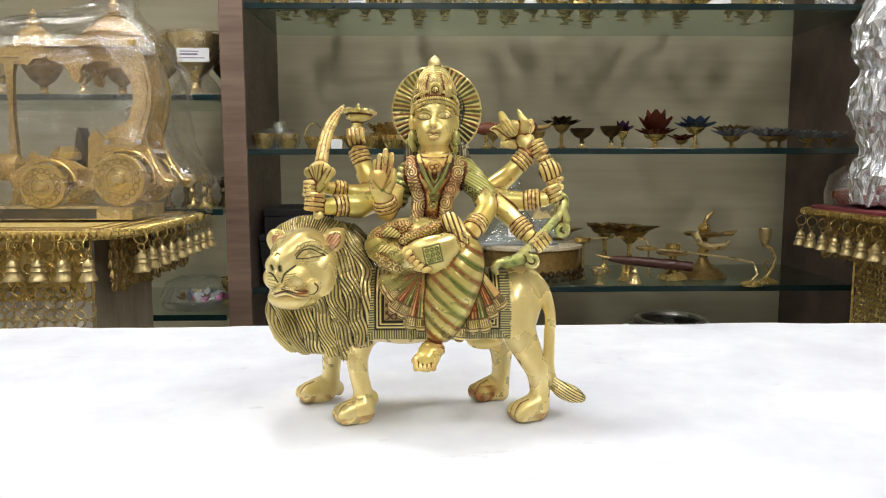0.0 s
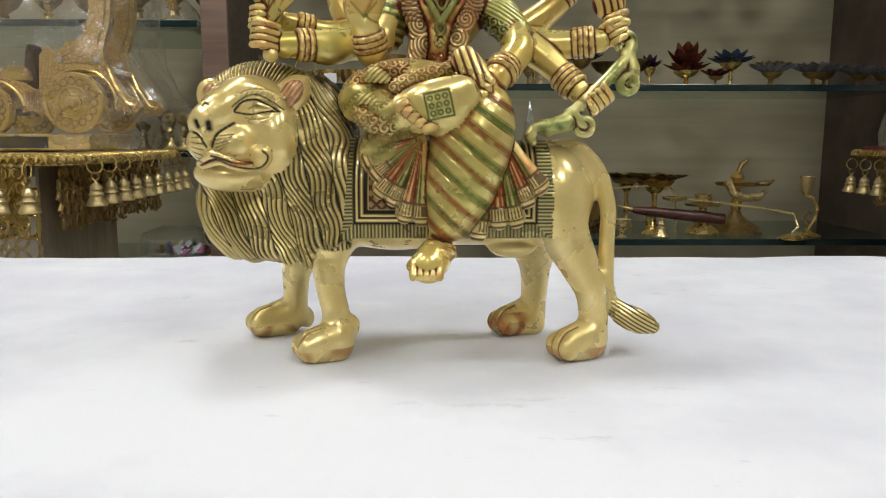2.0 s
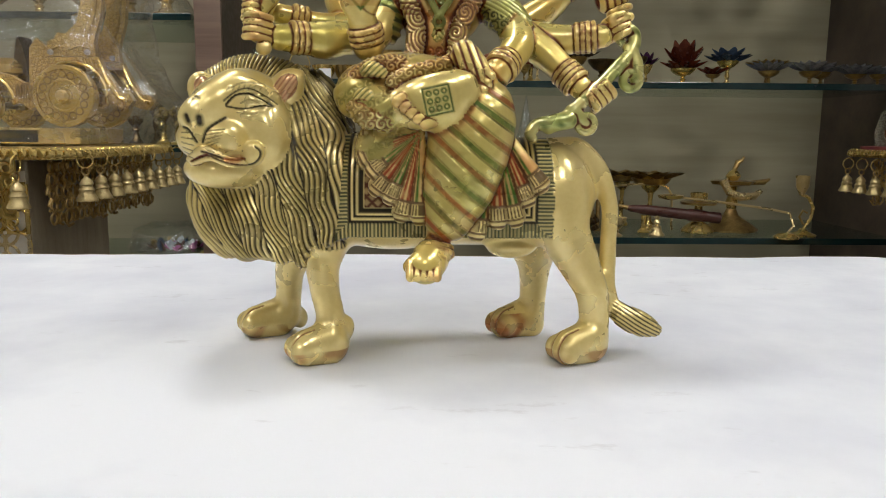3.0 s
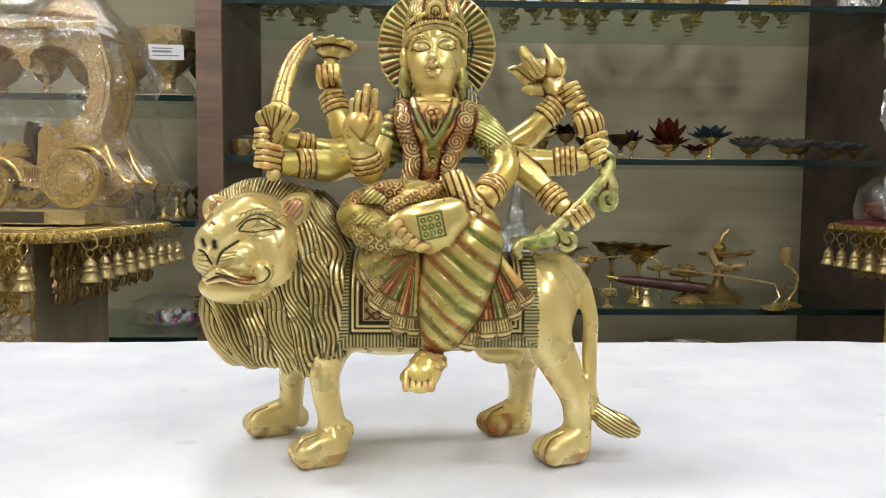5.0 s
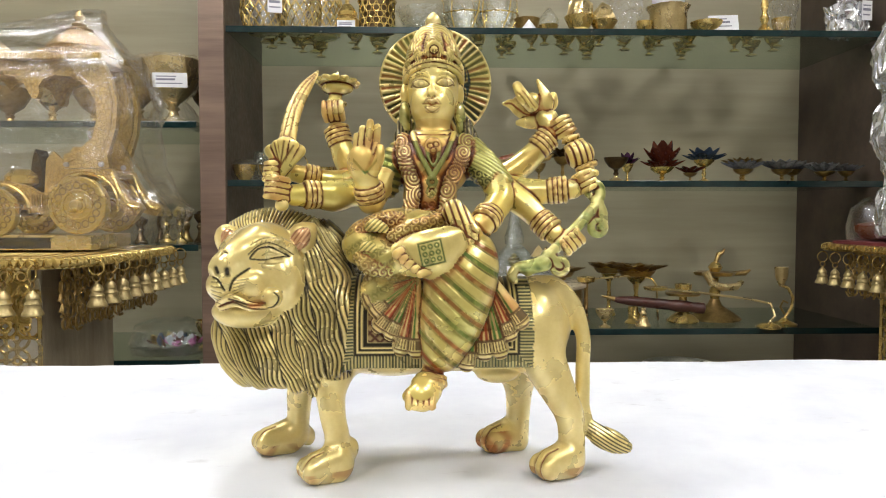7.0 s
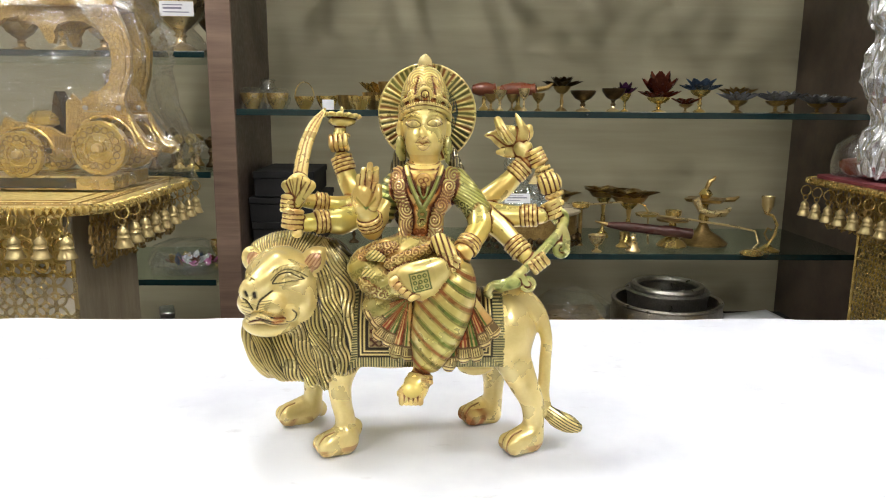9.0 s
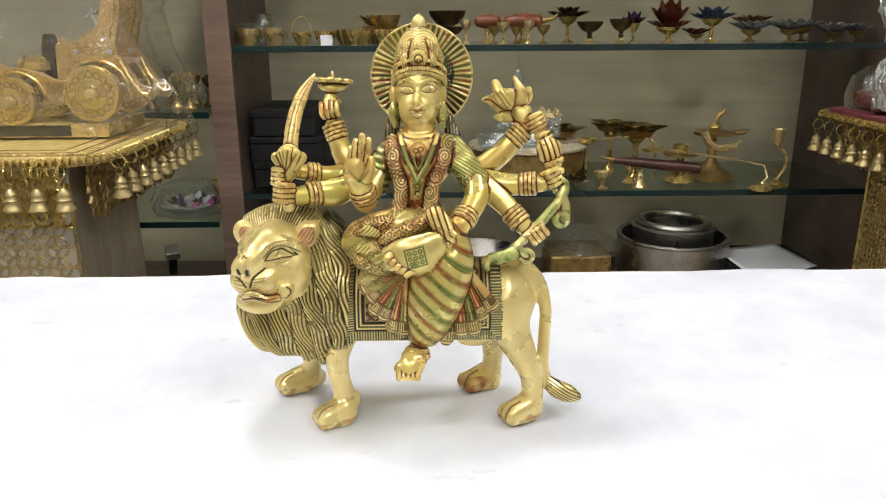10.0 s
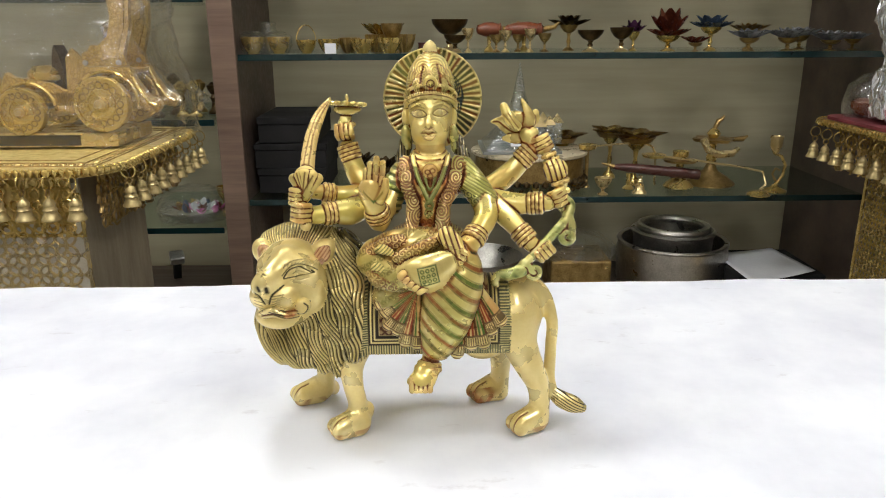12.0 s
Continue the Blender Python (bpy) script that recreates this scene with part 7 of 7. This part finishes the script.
for k in range(5):
    a = 2 * math.pi * k / 5 - 0.3
    part("foot", lathe([(0.016, 0.0), (0.018, 0.003), (0.01, 0.012), (0.012, 0.03)], 12, None, (0.14 * math.cos(a), 0.14 * math.sin(a), 0)), BRASS, mandir)
CUT_GLASS = clear("cut_glass", (0.92, 0.94, 0.95), 0.3, 0.1, 0.8, 45.0, steep=3.0)
pyr = thing("crystal_pyramid", (0.262, 2.2, S3 + 0.1092), "clear crystal pyramid with a tall pointed spire", "pyramid")
part("pyramid", lathe([(0.118 * 1.2, 0.0), (0.118 * 1.2, 0.012), (0.03, 0.1), (0.026, 0.105)], 4, None, (0, 0, 0), 0, 0, 1, pose(0, 0, 0, 0, 0, 45)), CUT_GLASS, pyr, "", False)
part("spire", lathe([(0.026, 0.1055), (0.028, 0.125), (0.02, 0.15), (0.012, 0.19), (0.007, 0.215), (0.001, 0.245)], 8), CUT_GLASS, pyr, "", False)
part("base", box(-0.11, 0.11, -0.11, 0.11, 0.0005, 0.0095, 0.002), clear("frosted_base", (0.9, 0.92, 0.95), 0.35, 0.3), pyr, "", False)
for x, y in ((0.08, -0.05), (0.11, 0.0), (0.075, 0.04), (0.05, -0.085)):
    tw = part("turret", box(x - 0.014, x + 0.014, y - 0.014, y + 0.014, 0.013, 0.075, 0.002), CUT_GLASS, pyr, "", False)
    part("turret_roof", lathe([(0.024, 0.0755), (0.001, 0.1)], 4, None, (x, y, 0), 0, 0, 1, pose(0, 0, 0, 0, 0, 45)), BRASS_PALE, tw, "", False)
part("inner_shrine", lathe([(0.02, 0.013), (0.024, 0.03), (0.014, 0.05), (0.018, 0.062), (0.002, 0.08)], 12), BRASS, pyr, "small brass shrine seen through the crystal")
price_tag((0.262, 2.075, S3 + 0.135), 0.07, 0.026, 0, -14)

footed_cup((0.485, 2.07, S3), 0.024, 0.048, BRASS_PALE, "small bright brass egg cup", "", 0.3, 10, 0.05)
for x, y, r, h in ((0.397, 2.26, 0.09, 0.14), (0.555, 2.3, 0.085, 0.15), (0.606, 2.2, 0.1, 0.148)):
    t = flower((x, y, S3), r * 0.88, ((5, 1.0, 4, 0.16), (5, 0.62, 16, 0.2)), BRASS_OLD, BRASS, h * 0.9, "tall brass oil lamp with five spread tarnished spouts", "tall oil lamps", BRASS, 0.62)
    part("dish", lathe([(r * 0.1, h * 0.9 - 0.014), (r * 0.42, h * 0.9 - 0.008), (r * 0.54, h * 0.9 + 0.007), (r * 0.5, h * 0.9 + 0.007), (r * 0.36, h * 0.9 - 0.004), (0.001, h * 0.9 - 0.008)], 20), BRASS_OLD, t)
ware("brass_bell", "small bright brass hand bell", "bell", (0.59, 2.08, S3), [("skirt", [(0.02, 0.0), (0.021, 0.003), (0.014, 0.012), (0.011, 0.026)], BRASS_PALE), ("knob", [(0.006, 0.0261), (0.009, 0.034), (0.005, 0.042), (0.007, 0.048), (0.001, 0.053)], BRASS_PALE)])


t = thing("incense_holder", (0.524, 2.14, S3), "turned dark wooden incense holder with a brass tip", "incense holder")
part("barrel", lathe([(0.005, 0.0), (0.009, 0.015), (0.013, 0.05), (0.0145, 0.13), (0.014, 0.165), (0.0165, 0.17), (0.0165, 0.2), (0.0135, 0.225), (0.015, 0.23), (0.015, 0.252), (0.008, 0.256)], 18, None, (0, 0, 0), 0, 0, 1, pose(0.0, 0, 0.066, 0, 96, 0)), ROSEWOOD, t)
part("tip", tube([(0.005, 0, 0.066), (-0.03, 0, 0.075)], [0.007, 0.002], 8), BRASS_OLD, t)
part("rest", lathe([(0.022, 0.0), (0.023, 0.003), (0.006, 0.012), (0.008, 0.036)], 14, None, (0.2, 0, 0)), BRASS, t)
part("rest", lathe([(0.016, 0.0), (0.017, 0.003), (0.006, 0.012), (0.008, 0.046)], 14, None, (0.05, 0, 0)), BRASS, t)
ware("dome_lamp", "low brass lamp with a domed foot and small cup", "lamp", (0.725, 2.16, S3), [("foot", [(0.042, 0.0), (0.044, 0.004), (0.03, 0.018), (0.012, 0.03), (0.01, 0.07)], BRASS), ("dish", [(0.01, 0.0702), (0.045, 0.074), (0.048, 0.08), (0.02, 0.082)], BRASS_OLD), ("cup", [(0.012, 0.0822), (0.022, 0.09), (0.023, 0.105), (0.018, 0.105), (0.005, 0.092)], BRASS)])
t = ware("bird_lamp", "brass lamp with a winged ornament on a domed foot", "lamp", (0.83, 2.2, S3), [("foot", [(0.07, 0.0), (0.072, 0.005), (0.05, 0.022), (0.02, 0.042), (0.012, 0.06)], BRASS_OLD), ("column", [(0.012, 0.0602), (0.016, 0.08), (0.008, 0.1), (0.012, 0.12)], BRASS), ("dish", [(0.012, 0.1202), (0.05, 0.126), (0.056, 0.135), (0.02, 0.136)], BRASS_OLD, 6, 0.12), ("knob", [(0.012, 0.1362), (0.02, 0.148), (0.012, 0.16), (0.004, 0.165)], BRASS)])
part("ornament", tube([(-0.045, -0.045, 0.14), (-0.03, -0.05, 0.108), (0.0, -0.052, 0.096), (0.04, -0.05, 0.098), (0.058, -0.045, 0.112)], [0.012, 0.01, 0.011, 0.01, 0.006], 8), BRASS_PALE, t)
part("crest", tube([(0.0, 0, 0.16), (0.01, 0, 0.185), (0.02, 0, 0.19), (0.026, 0, 0.2)], [0.006, 0.008, 0.006, 0.003], 8), BRASS_OLD, t)
part("side_arm", tube([(0.05, 0, 0.13), (0.085, 0, 0.132), (0.1, 0, 0.14)], [0.006, 0.008, 0.003], 8), BRASS_OLD, t)
t = thing("hooked_lamp", (0.93, 2.05, S3), "brass lamp with a curling handle and a long rod", "lamp")
part("dish", lathe([(0.03, 0.0), (0.032, 0.004), (0.02, 0.012), (0.008, 0.014)], 16, None, (-0.022, -0.01, 0)), BRASS, t)
part("rod", tube([(-0.022, -0.01, 0.012), (0.0, 0, 0.03), (-0.008, 0.01, 0.062), (-0.06, 0.03, 0.072), (-0.17, 0.06, 0.085), (-0.27, 0.08, 0.095)], 0.0032, 6), BRASS_PALE, t)
part("ladle_bowl", lathe([(0.01, 0.0), (0.03, 0.004), (0.034, 0.012), (0.026, 0.012), (0.005, 0.005)], 14, None, (-0.29, 0.085, 0.088)), BRASS, t)
t = thing("candle_holder", (0.975, 2.09, S3), "brass candle holder with a looped handle", "candle holder")
part("foot", lathe([(0.032, 0.0), (0.033, 0.004), (0.014, 0.012), (0.007, 0.02)], 16), BRASS, t)
part("loop", tube([(0, 0, 0.018), (0.018, 0, 0.045), (0.022, 0, 0.075), (0.008, 0, 0.1), (-0.012, 0, 0.108)], 0.0042, 8), BRASS, t)
part("curl", tube([(0.0, 0, 0.03), (-0.012, 0, 0.05), (-0.004, 0, 0.066), (0.008, 0, 0.06)], 0.003, 8), BRASS_OLD, t)
part("cup", lathe([(0.006, 0.106), (0.016, 0.128), (0.018, 0.156), (0.015, 0.156), (0.004, 0.13)], 14, None, (-0.01, 0, 0)), BRASS_PALE, t)
t = thing("long_spoon", (0.47, 2.17, S3), "long thin brass ritual spoon with a curved end", "spoon")
part("rod", tube([(0, 0, 0.118), (0.08, 0.0, 0.125), (0.145, 0, 0.128), (0.172, 0, 0.118), (0.185, 0, 0.098), (0.188, 0, 0.02), (0.19, 0, 0.003)], 0.003, 6), BRASS_PALE, t)
part("bowl", lathe([(0.008, -0.01), (0.024, -0.004), (0.027, 0.008), (0.022, 0.008), (0.004, -0.002)], 14, None, (-0.012, 0, 0.116)), BRASS, t)
part("prop", lathe([(0.012, 0.0), (0.005, 0.01), (0.006, 0.105)], 10, None, (-0.012, 0, 0)), BRASS_OLD, t)

# floor of the unit
t = ware("steel_pot", "broad tarnished steel pot with a rolled rim", "pot", (0.76, 2.27, BASE), [("wall", [(0.15, 0.0), (0.165, 0.01), (0.17, 0.1), (0.164, 0.13), (0.17, 0.136), (0.168, 0.142), (0.155, 0.14), (0.15, 0.1), (0.145, 0.02), (0.01, 0.012)], STEEL)])
part("inner_pot", lathe([(0.1, 0.013), (0.115, 0.02), (0.12, 0.15), (0.128, 0.17), (0.12, 0.176), (0.108, 0.17), (0.104, 0.05), (0.01, 0.03)], 30), STEEL, t, "smaller pot nested inside")
part("rim_ring", ring(0.1, 0.012, None, pose(0, 0, 0.18), 30, 8), STEEL, t)
t = thing("brass_tin", (0.45, 2.2, BASE), "square brass tin under a clear film bag", "tin")
part("tin", box(-0.09, 0.09, -0.07, 0.1, 0.0, 0.115, 0.008), BRASS_OLD, t, "", False)
bm = lathe([(0.1, 0.116), (0.115, 0.13), (0.11, 0.15), (0.07, 0.175), (0.01, 0.185)], 24)
crumple(bm, 0.012, 25, 4.0)
part("film_bag", bm, FILM, t, "crumpled clear film", False).visible_shadow = False
t = thing("black_case", (1.01, 2.17, BASE), "black case with a worn metal edge", "case")
part("case", box(-0.12, 0.13, -0.12, 0.14, 0.0, 0.09, 0.006), BLACK, t, "", False)
part("metal_edge", box(-0.11, 0.02, -0.124, -0.1205, 0.012, 0.075, 0.001), STEEL, t, "", False)
bm = bmesh.new()
g = [[bm.verts.new((0.89 + 0.2 * i / 10 + 0.02 * (1 - j / 8) * (i / 10), 2.02 + 0.24 * j / 8 - 0.05 * (1 - i / 10) * (1 - j / 8) + 0.04 * i / 10, BASE + 0.093 + 0.012 * (i / 10 - 0.4) ** 2 + 0.004 * (1 - j / 8))) for i in range(11)] for j in range(9)]
for j in range(8):
    for i in range(10):
        bm.faces.new((g[j][i], g[j][i + 1], g[j + 1][i + 1], g[j + 1][i]))
ob = part("paper_sheet", bm, PAPER)
ob.modifiers.new("thickness", "SOLIDIFY").thickness = 0.0006
tagged(ob, "blank white sheet of paper lying on the black case", "paper")
ware("steel_bowl", "dark steel bowl behind the pots", "bowl", (0.16, 2.25, BASE), [("bowl", shell(0.13, 0.1), STEEL)])
ware("steel_bowl", "dark steel bowl behind the pots", "bowl", (-0.18, 2.25, BASE), [("bowl", shell(0.12, 0.11), STEEL)])

# top shelf
rnd = random.Random(21)
for i, x in enumerate((-0.43, -0.36, -0.29, -0.2, -0.12, -0.03, 0.06, 0.15, 0.25, 0.33, 0.41, 0.49, 0.58, 0.67, 0.78, 0.9, 1.0)):
    for j in range(2 + (i * 7) % 3):
        y, r = 2.225 + 0.058 * j + rnd.uniform(-0.006, 0.006), rnd.uniform(0.019, 0.026)
        footed_cup((x + rnd.uniform(-0.02, 0.02), y, S1), r, r * rnd.uniform(1.5, 2.2), BRASS, "small brass cup in a row on the glass shelf", "back rows of small cups", 0.3, 0, 0.0, "small_cup")

def netted_jar(at, r, h, label, tag=False):
    t = thing("glass_jar", at, label, "jar", "glass ware on the top shelf")
    part("glass", lathe([(r * 0.6, 0.004), (r * 0.95, h * 0.2), (r, h * 0.45), (r * 0.9, h * 0.75), (r * 0.62, h), (r * 0.58, h)], 24), CRYSTAL, t)
    bm = bmesh.new()
    n, rows = 16, 7
    prof = lambda f: r * (0.62 + 0.4 * math.sin(math.pi * min(1, 0.1 + 0.8 * f))) + 0.0012
    for s in (-1, 1):
        for k in range(n):
            tube([(prof(j / rows) * math.cos(2 * math.pi * k / n + s * j * 0.2), prof(j / rows) * math.sin(2 * math.pi * k / n + s * j * 0.2), h * 0.04 + h * 0.9 * j / rows) for j in range(rows + 1)], 0.0016, 5, bm)
    part("wire_net", bm, BRASS, t, "gilt wire net")
    part("base", lathe([(r * 0.66, 0.0), (r * 0.68, 0.004), (r * 0.6, 0.012)], 20), BRASS_PALE, t)
    return t


netted_jar((-0.41, 2.13, S1), 0.058, 0.13, "round glass jar in a gilt wire net")
netted_jar((-0.315, 2.12, S1), 0.056, 0.13, "round glass jar in a gilt wire net")
netted_jar((-0.255, 2.17, S1), 0.05, 0.12, "round glass jar in a gilt wire net")
price_tag((-0.368, 2.066, S1 + 0.04), 0.036, 0.05, 12)
ware("brass_censer", "small domed brass censer", "censer", (-0.188, 2.1, S1), [("body", [(0.02, 0.0), (0.03, 0.006), (0.032, 0.03), (0.024, 0.04)], BRASS), ("dome", [(0.025, 0.0402), (0.026, 0.05), (0.014, 0.068), (0.005, 0.075), (0.006, 0.084), (0.001, 0.092)], BRASS)])
price_tag((-0.188, 2.064, S1), 0.046, 0.022)
t = thing("lattice_holder", (-0.112, 2.12, S1), "brass lattice candle holder with a solid collar", "candle holder")
part("liner", lathe([(0.043, 0.004), (0.044, 0.08)], 20), BRASS_DARK, t)
bm = bmesh.new()
for j in range(5):
    for k in range(14):
        a = 2 * math.pi * (k + 0.5 * (j % 2)) / 14
        ring(0.0085, 0.0014, bm, Matrix.Translation((0.0455 * math.cos(a), 0.0455 * math.sin(a), 0.012 + 0.0155 * j)) @ Matrix.Rotation(a + math.pi / 2, 4, "Z") @ Matrix.Rotation(math.pi / 2, 4, "X"), 10, 5)
part("pierced_work", bm, BRASS, t)
part("collar", lathe([(0.05, 0.0805), (0.052, 0.084), (0.036, 0.09), (0.034, 0.12), (0.03, 0.12)], 22), BRASS, t)
ware("crystal_bowl", "scalloped cut crystal bowl", "bowl", (0.012, 2.13, S1), [("bowl", shell(0.072, 0.066, 0.004), CRYSTAL, 12, 0.05)])
for x in (0.12, 0.2):
    t = ware("crystal_bowl", "cut crystal bowl in a gilt wire stand", "bowl", (x, 2.12, S1), [("bowl", shell(0.056, 0.085, 0.004), CRYSTAL, 10, 0.05)])
    bm = bmesh.new()
    for k in range(5):
        a = 2 * math.pi * k / 5
        tube([(0.034 * math.cos(a), 0.034 * math.sin(a), 0.001), (0.058 * math.cos(a + 0.2), 0.058 * math.sin(a + 0.2), 0.045), (0.061 * math.cos(a + 0.3), 0.061 * math.sin(a + 0.3), 0.09), (0.066 * math.cos(a + 0.5), 0.066 * math.sin(a + 0.5), 0.1)], 0.002, 6, bm)
    ring(0.059, 0.0018, bm, pose(0, 0, 0.05), 24, 5)
    part("wire_stand", bm, BRASS, t)
ware("white_pyramid", "small white stone pyramid", "pyramid", (0.282, 2.08, S1), [("stone", [(0.026, 0.0), (0.001, 0.032)], PAPER)])
ware("aged_bowl", "small aged brass bowl behind a pyramid", "bowl", (0.285, 2.14, S1), [("bowl", shell(0.035, 0.048), BRASS_OLD)])
ware("domed_box", "small brass box with a clear domed lid", "box", (0.337, 2.1, S1), [("body", [(0.014, 0.0), (0.02, 0.004), (0.024, 0.02), (0.026, 0.022)], BRASS), ("lid", [(0.026, 0.0222), (0.027, 0.035), (0.014, 0.055), (0.003, 0.068)], CRYSTAL)])
for x, r, h in ((0.418, 0.04, 0.045), (0.482, 0.036, 0.034)):
    t = ware("brass_bowl", "polished brass bowl holding a film-wrapped piece", "bowl", (x, 2.1, S1), [("bowl", [(r * 0.7, 0.0), (r * 0.62, h * 0.3), (r * 0.8, h * 0.6), (r, h), (r * 0.96, h), (r * 0.7, h * 0.6), (0.001, h * 0.45)], BRASS)])
    bm = lathe([(r * 0.6, h * 0.5), (r * 0.8, h * 1.05), (r * 0.7, h * 1.7), (r * 0.35, h * 2.2), (0.003, h * 2.4)], 20)
    crumple(bm, 0.008, 40, x * 9)
    part("wrapped_piece", bm, BRASS_PALE, t, "gilt paper under film", False)
foil_bundle((0.545, 2.13, S1), [(0.03, 0.0), (0.042, 0.01), (0.04, 0.06), (0.05, 0.1), (0.02, 0.13)], "bundle in crumpled clear film", FILM, 5.0, 0.01)
ware("brass_cup", "small polished brass cup", "cup", (0.59, 2.1, S1), [("cup", shell(0.022, 0.034), BRASS)], G2)
ware("fluted_tumbler", "large fluted silver tumbler", "tumbler", (0.656, 2.11, S1), [("body", [(0.044, 0.0), (0.046, 0.004), (0.047, 0.06), (0.056, 0.075), (0.052, 0.075), (0.04, 0.06), (0.001, 0.01)], BRASS_PALE, 14, 0.03), ("candle", [(0.04, 0.0755), (0.042, 0.08), (0.042, 0.14), (0.01, 0.142)], PAPER)])
ware("brass_bowl", "polished brass bowl beside a tag", "bowl", (0.755, 2.1, S1), [("bowl", shell(0.042, 0.034), BRASS)])
price_tag((0.79, 2.07, S1 + 0.006), 0.075, 0.045, -8, -20)
ware("brass_stand", "turned brass lamp stem", "lamp", (0.91, 2.1, S1), [("foot", [(0.026, 0.0), (0.028, 0.005), (0.014, 0.02), (0.007, 0.03)], BRASS), ("stem", [(0.007, 0.0302), (0.012, 0.045), (0.006, 0.06), (0.01, 0.08), (0.006, 0.1), (0.02, 0.12), (0.05, 0.13)], BRASS)])
foil_bundle((0.965, 2.12, S1), [(0.025, 0.0), (0.034, 0.008), (0.036, 0.05), (0.045, 0.09), (0.02, 0.12)], "gilt ware in crumpled clear film", FILM, 8.0, 0.01)
ware("brass_cup", "gilt cup inside clear film", "cup", (0.965, 2.12, S1), [("cup", shell(0.026, 0.05), BRASS)], G2)
foil_bundle((1.13, 2.1, S1), [(0.03, 0.0), (0.045, 0.006), (0.048, 0.05), (0.05, 0.075), (0.02, 0.09)], "small ware wrapped in silver foil", SILVER, 9.0, 0.014)
price_tag((1.155, 2.05, S1 + 0.03), 0.03, 0.05, 10)

# left bay
t = footed_cup((-0.648, 2.13, L1), 0.078, 0.17, BRASS_PALE, "large gilt glass goblet in clear film", "", 0.35, 8, 0.05, "goblet", "goblet")
bm = lathe([(0.07, 0.0), (0.075, 0.006), (0.05, 0.045), (0.03, 0.07), (0.07, 0.1), (0.09, 0.175), (0.06, 0.18)], 28)
crumple(bm, 0.008, 30, 6.0)
part("film", bm, FILM, t, "crumpled clear film", False).visible_shadow = False
price_tag((-0.625, 2.04, L1 + 0.088), 0.085, 0.036, 3, 5)
footed_cup((-0.75, 2.16, L1), 0.075, 0.165, BRASS_OLD, "large tarnished brass goblet behind film", "", 0.35, 8, 0.04, "goblet", "goblet")
footed_cup((-0.59, 2.24, L1), 0.06, 0.165, BRASS_DARK, "dark bronze goblet behind a glass one", "", 0.35, 0, 0.0, "goblet", "goblet")
for i, x in enumerate((-0.86, -0.97, -1.08, -1.2)):
    footed_cup((x, 2.15, L1), 0.055, 0.1 + 0.02 * (i % 2), BRASS_PALE if i % 2 else BRASS_OLD, "brass goblet in a row behind the chariot", "goblets in the side bay", 0.4, 8, 0.04, "goblet", "goblet")
for i, (x, y, m, h) in enumerate(((-0.622, 2.09, BRASS, 0.095), (-0.66, 2.1, BRASS, 0.092), (-0.69, 2.14, BRASS_DARK, 0.11), (-0.59, 2.16, BRASS_DARK, 0.085), (-0.64, 2.2, BRASS_OLD, 0.09), (-0.72, 2.08, BRASS_DARK, 0.07))):
    ware("hanging_lamp", "small turned %s lamp with a ball knop" % ("dark bronze" if m is BRASS_DARK else "polished brass"), "lamp", (x, y, L2),
         [("foot", [(0.018, 0.0), (0.019, 0.004), (0.01, 0.014), (0.006, 0.03)], m), ("stem", [(0.006, 0.0302), (0.011, h * 0.5), (0.006, h * 0.62)], m), ("cup", [(0.008, h * 0.622), (0.017, h * 0.78), (0.018, h * 0.9), (0.012, h * 0.93), (0.006, h)], m)], "turned lamps in the side bay")
t = thing("flower_tray", (-0.665, 2.13, L3), "shallow clear tray of pink and white cloth flowers in film", "flower tray")
part("tray", lathe([(0.05, 0.0), (0.06, 0.003), (0.095, 0.025), (0.1, 0.03), (0.094, 0.03), (0.055, 0.008)], 28), CRYSTAL, t)
rnd = random.Random(11)
for k in range(26):
    a, d = rnd.uniform(0, 6.28), rnd.uniform(0.0, 0.075)
    m = rnd.choice((PINK, PINK, PAPER, PAPER, BLUE_GLASS, RED_GLASS, BRASS))
    first = part("blossom", petal_mesh(rnd.uniform(0.018, 0.03), 0.017, rnd.uniform(10, 60), 0.4), m, t)
    first.matrix_basis = pose(d * math.cos(a), d * math.sin(a), 0.018, 0, 0, rnd.uniform(0, 360))
    for q in range(3):
        ob = new("blossom", first.data)
        ob.parent = t
        ob.matrix_basis = pose(d * math.cos(a), d * math.sin(a), 0.018 + 0.004 * q, 0, 0, rnd.uniform(0, 360))
bm = lathe([(0.1, 0.004), (0.11, 0.03), (0.09, 0.07), (0.04, 0.09), (0.003, 0.095)], 28)
crumple(bm, 0.01, 30, 2.0)
part("film", bm, FILM, t, "crumpled clear film", False).visible_shadow = False
for x, h in ((-0.575, 0.1), (-0.6, 0.075)):
    footed_cup((x, 2.2, L3), 0.02, h, BRASS, "slim brass goblet beside the flower tray", "", 0.6, 0, 0.0, "goblet", "goblet")
t = thing("hand_scanner", (-0.82, 2.36, BASE), "dark grey handheld device standing against the back", "device", "", 25)
hs = pose(0, 0, 0, 32, 0, 0)
bm = box(-0.012, 0.012, -0.012, 0.012, 0.0, 0.08, 0.004)
bm.transform(hs)
part("handle", bm, BLACK, t, "", False)
bm = box(-0.022, 0.022, -0.02, 0.02, 0.0805, 0.11, 0.005)
bm.transform(hs)
part("head", bm, STEEL, t, "", False)
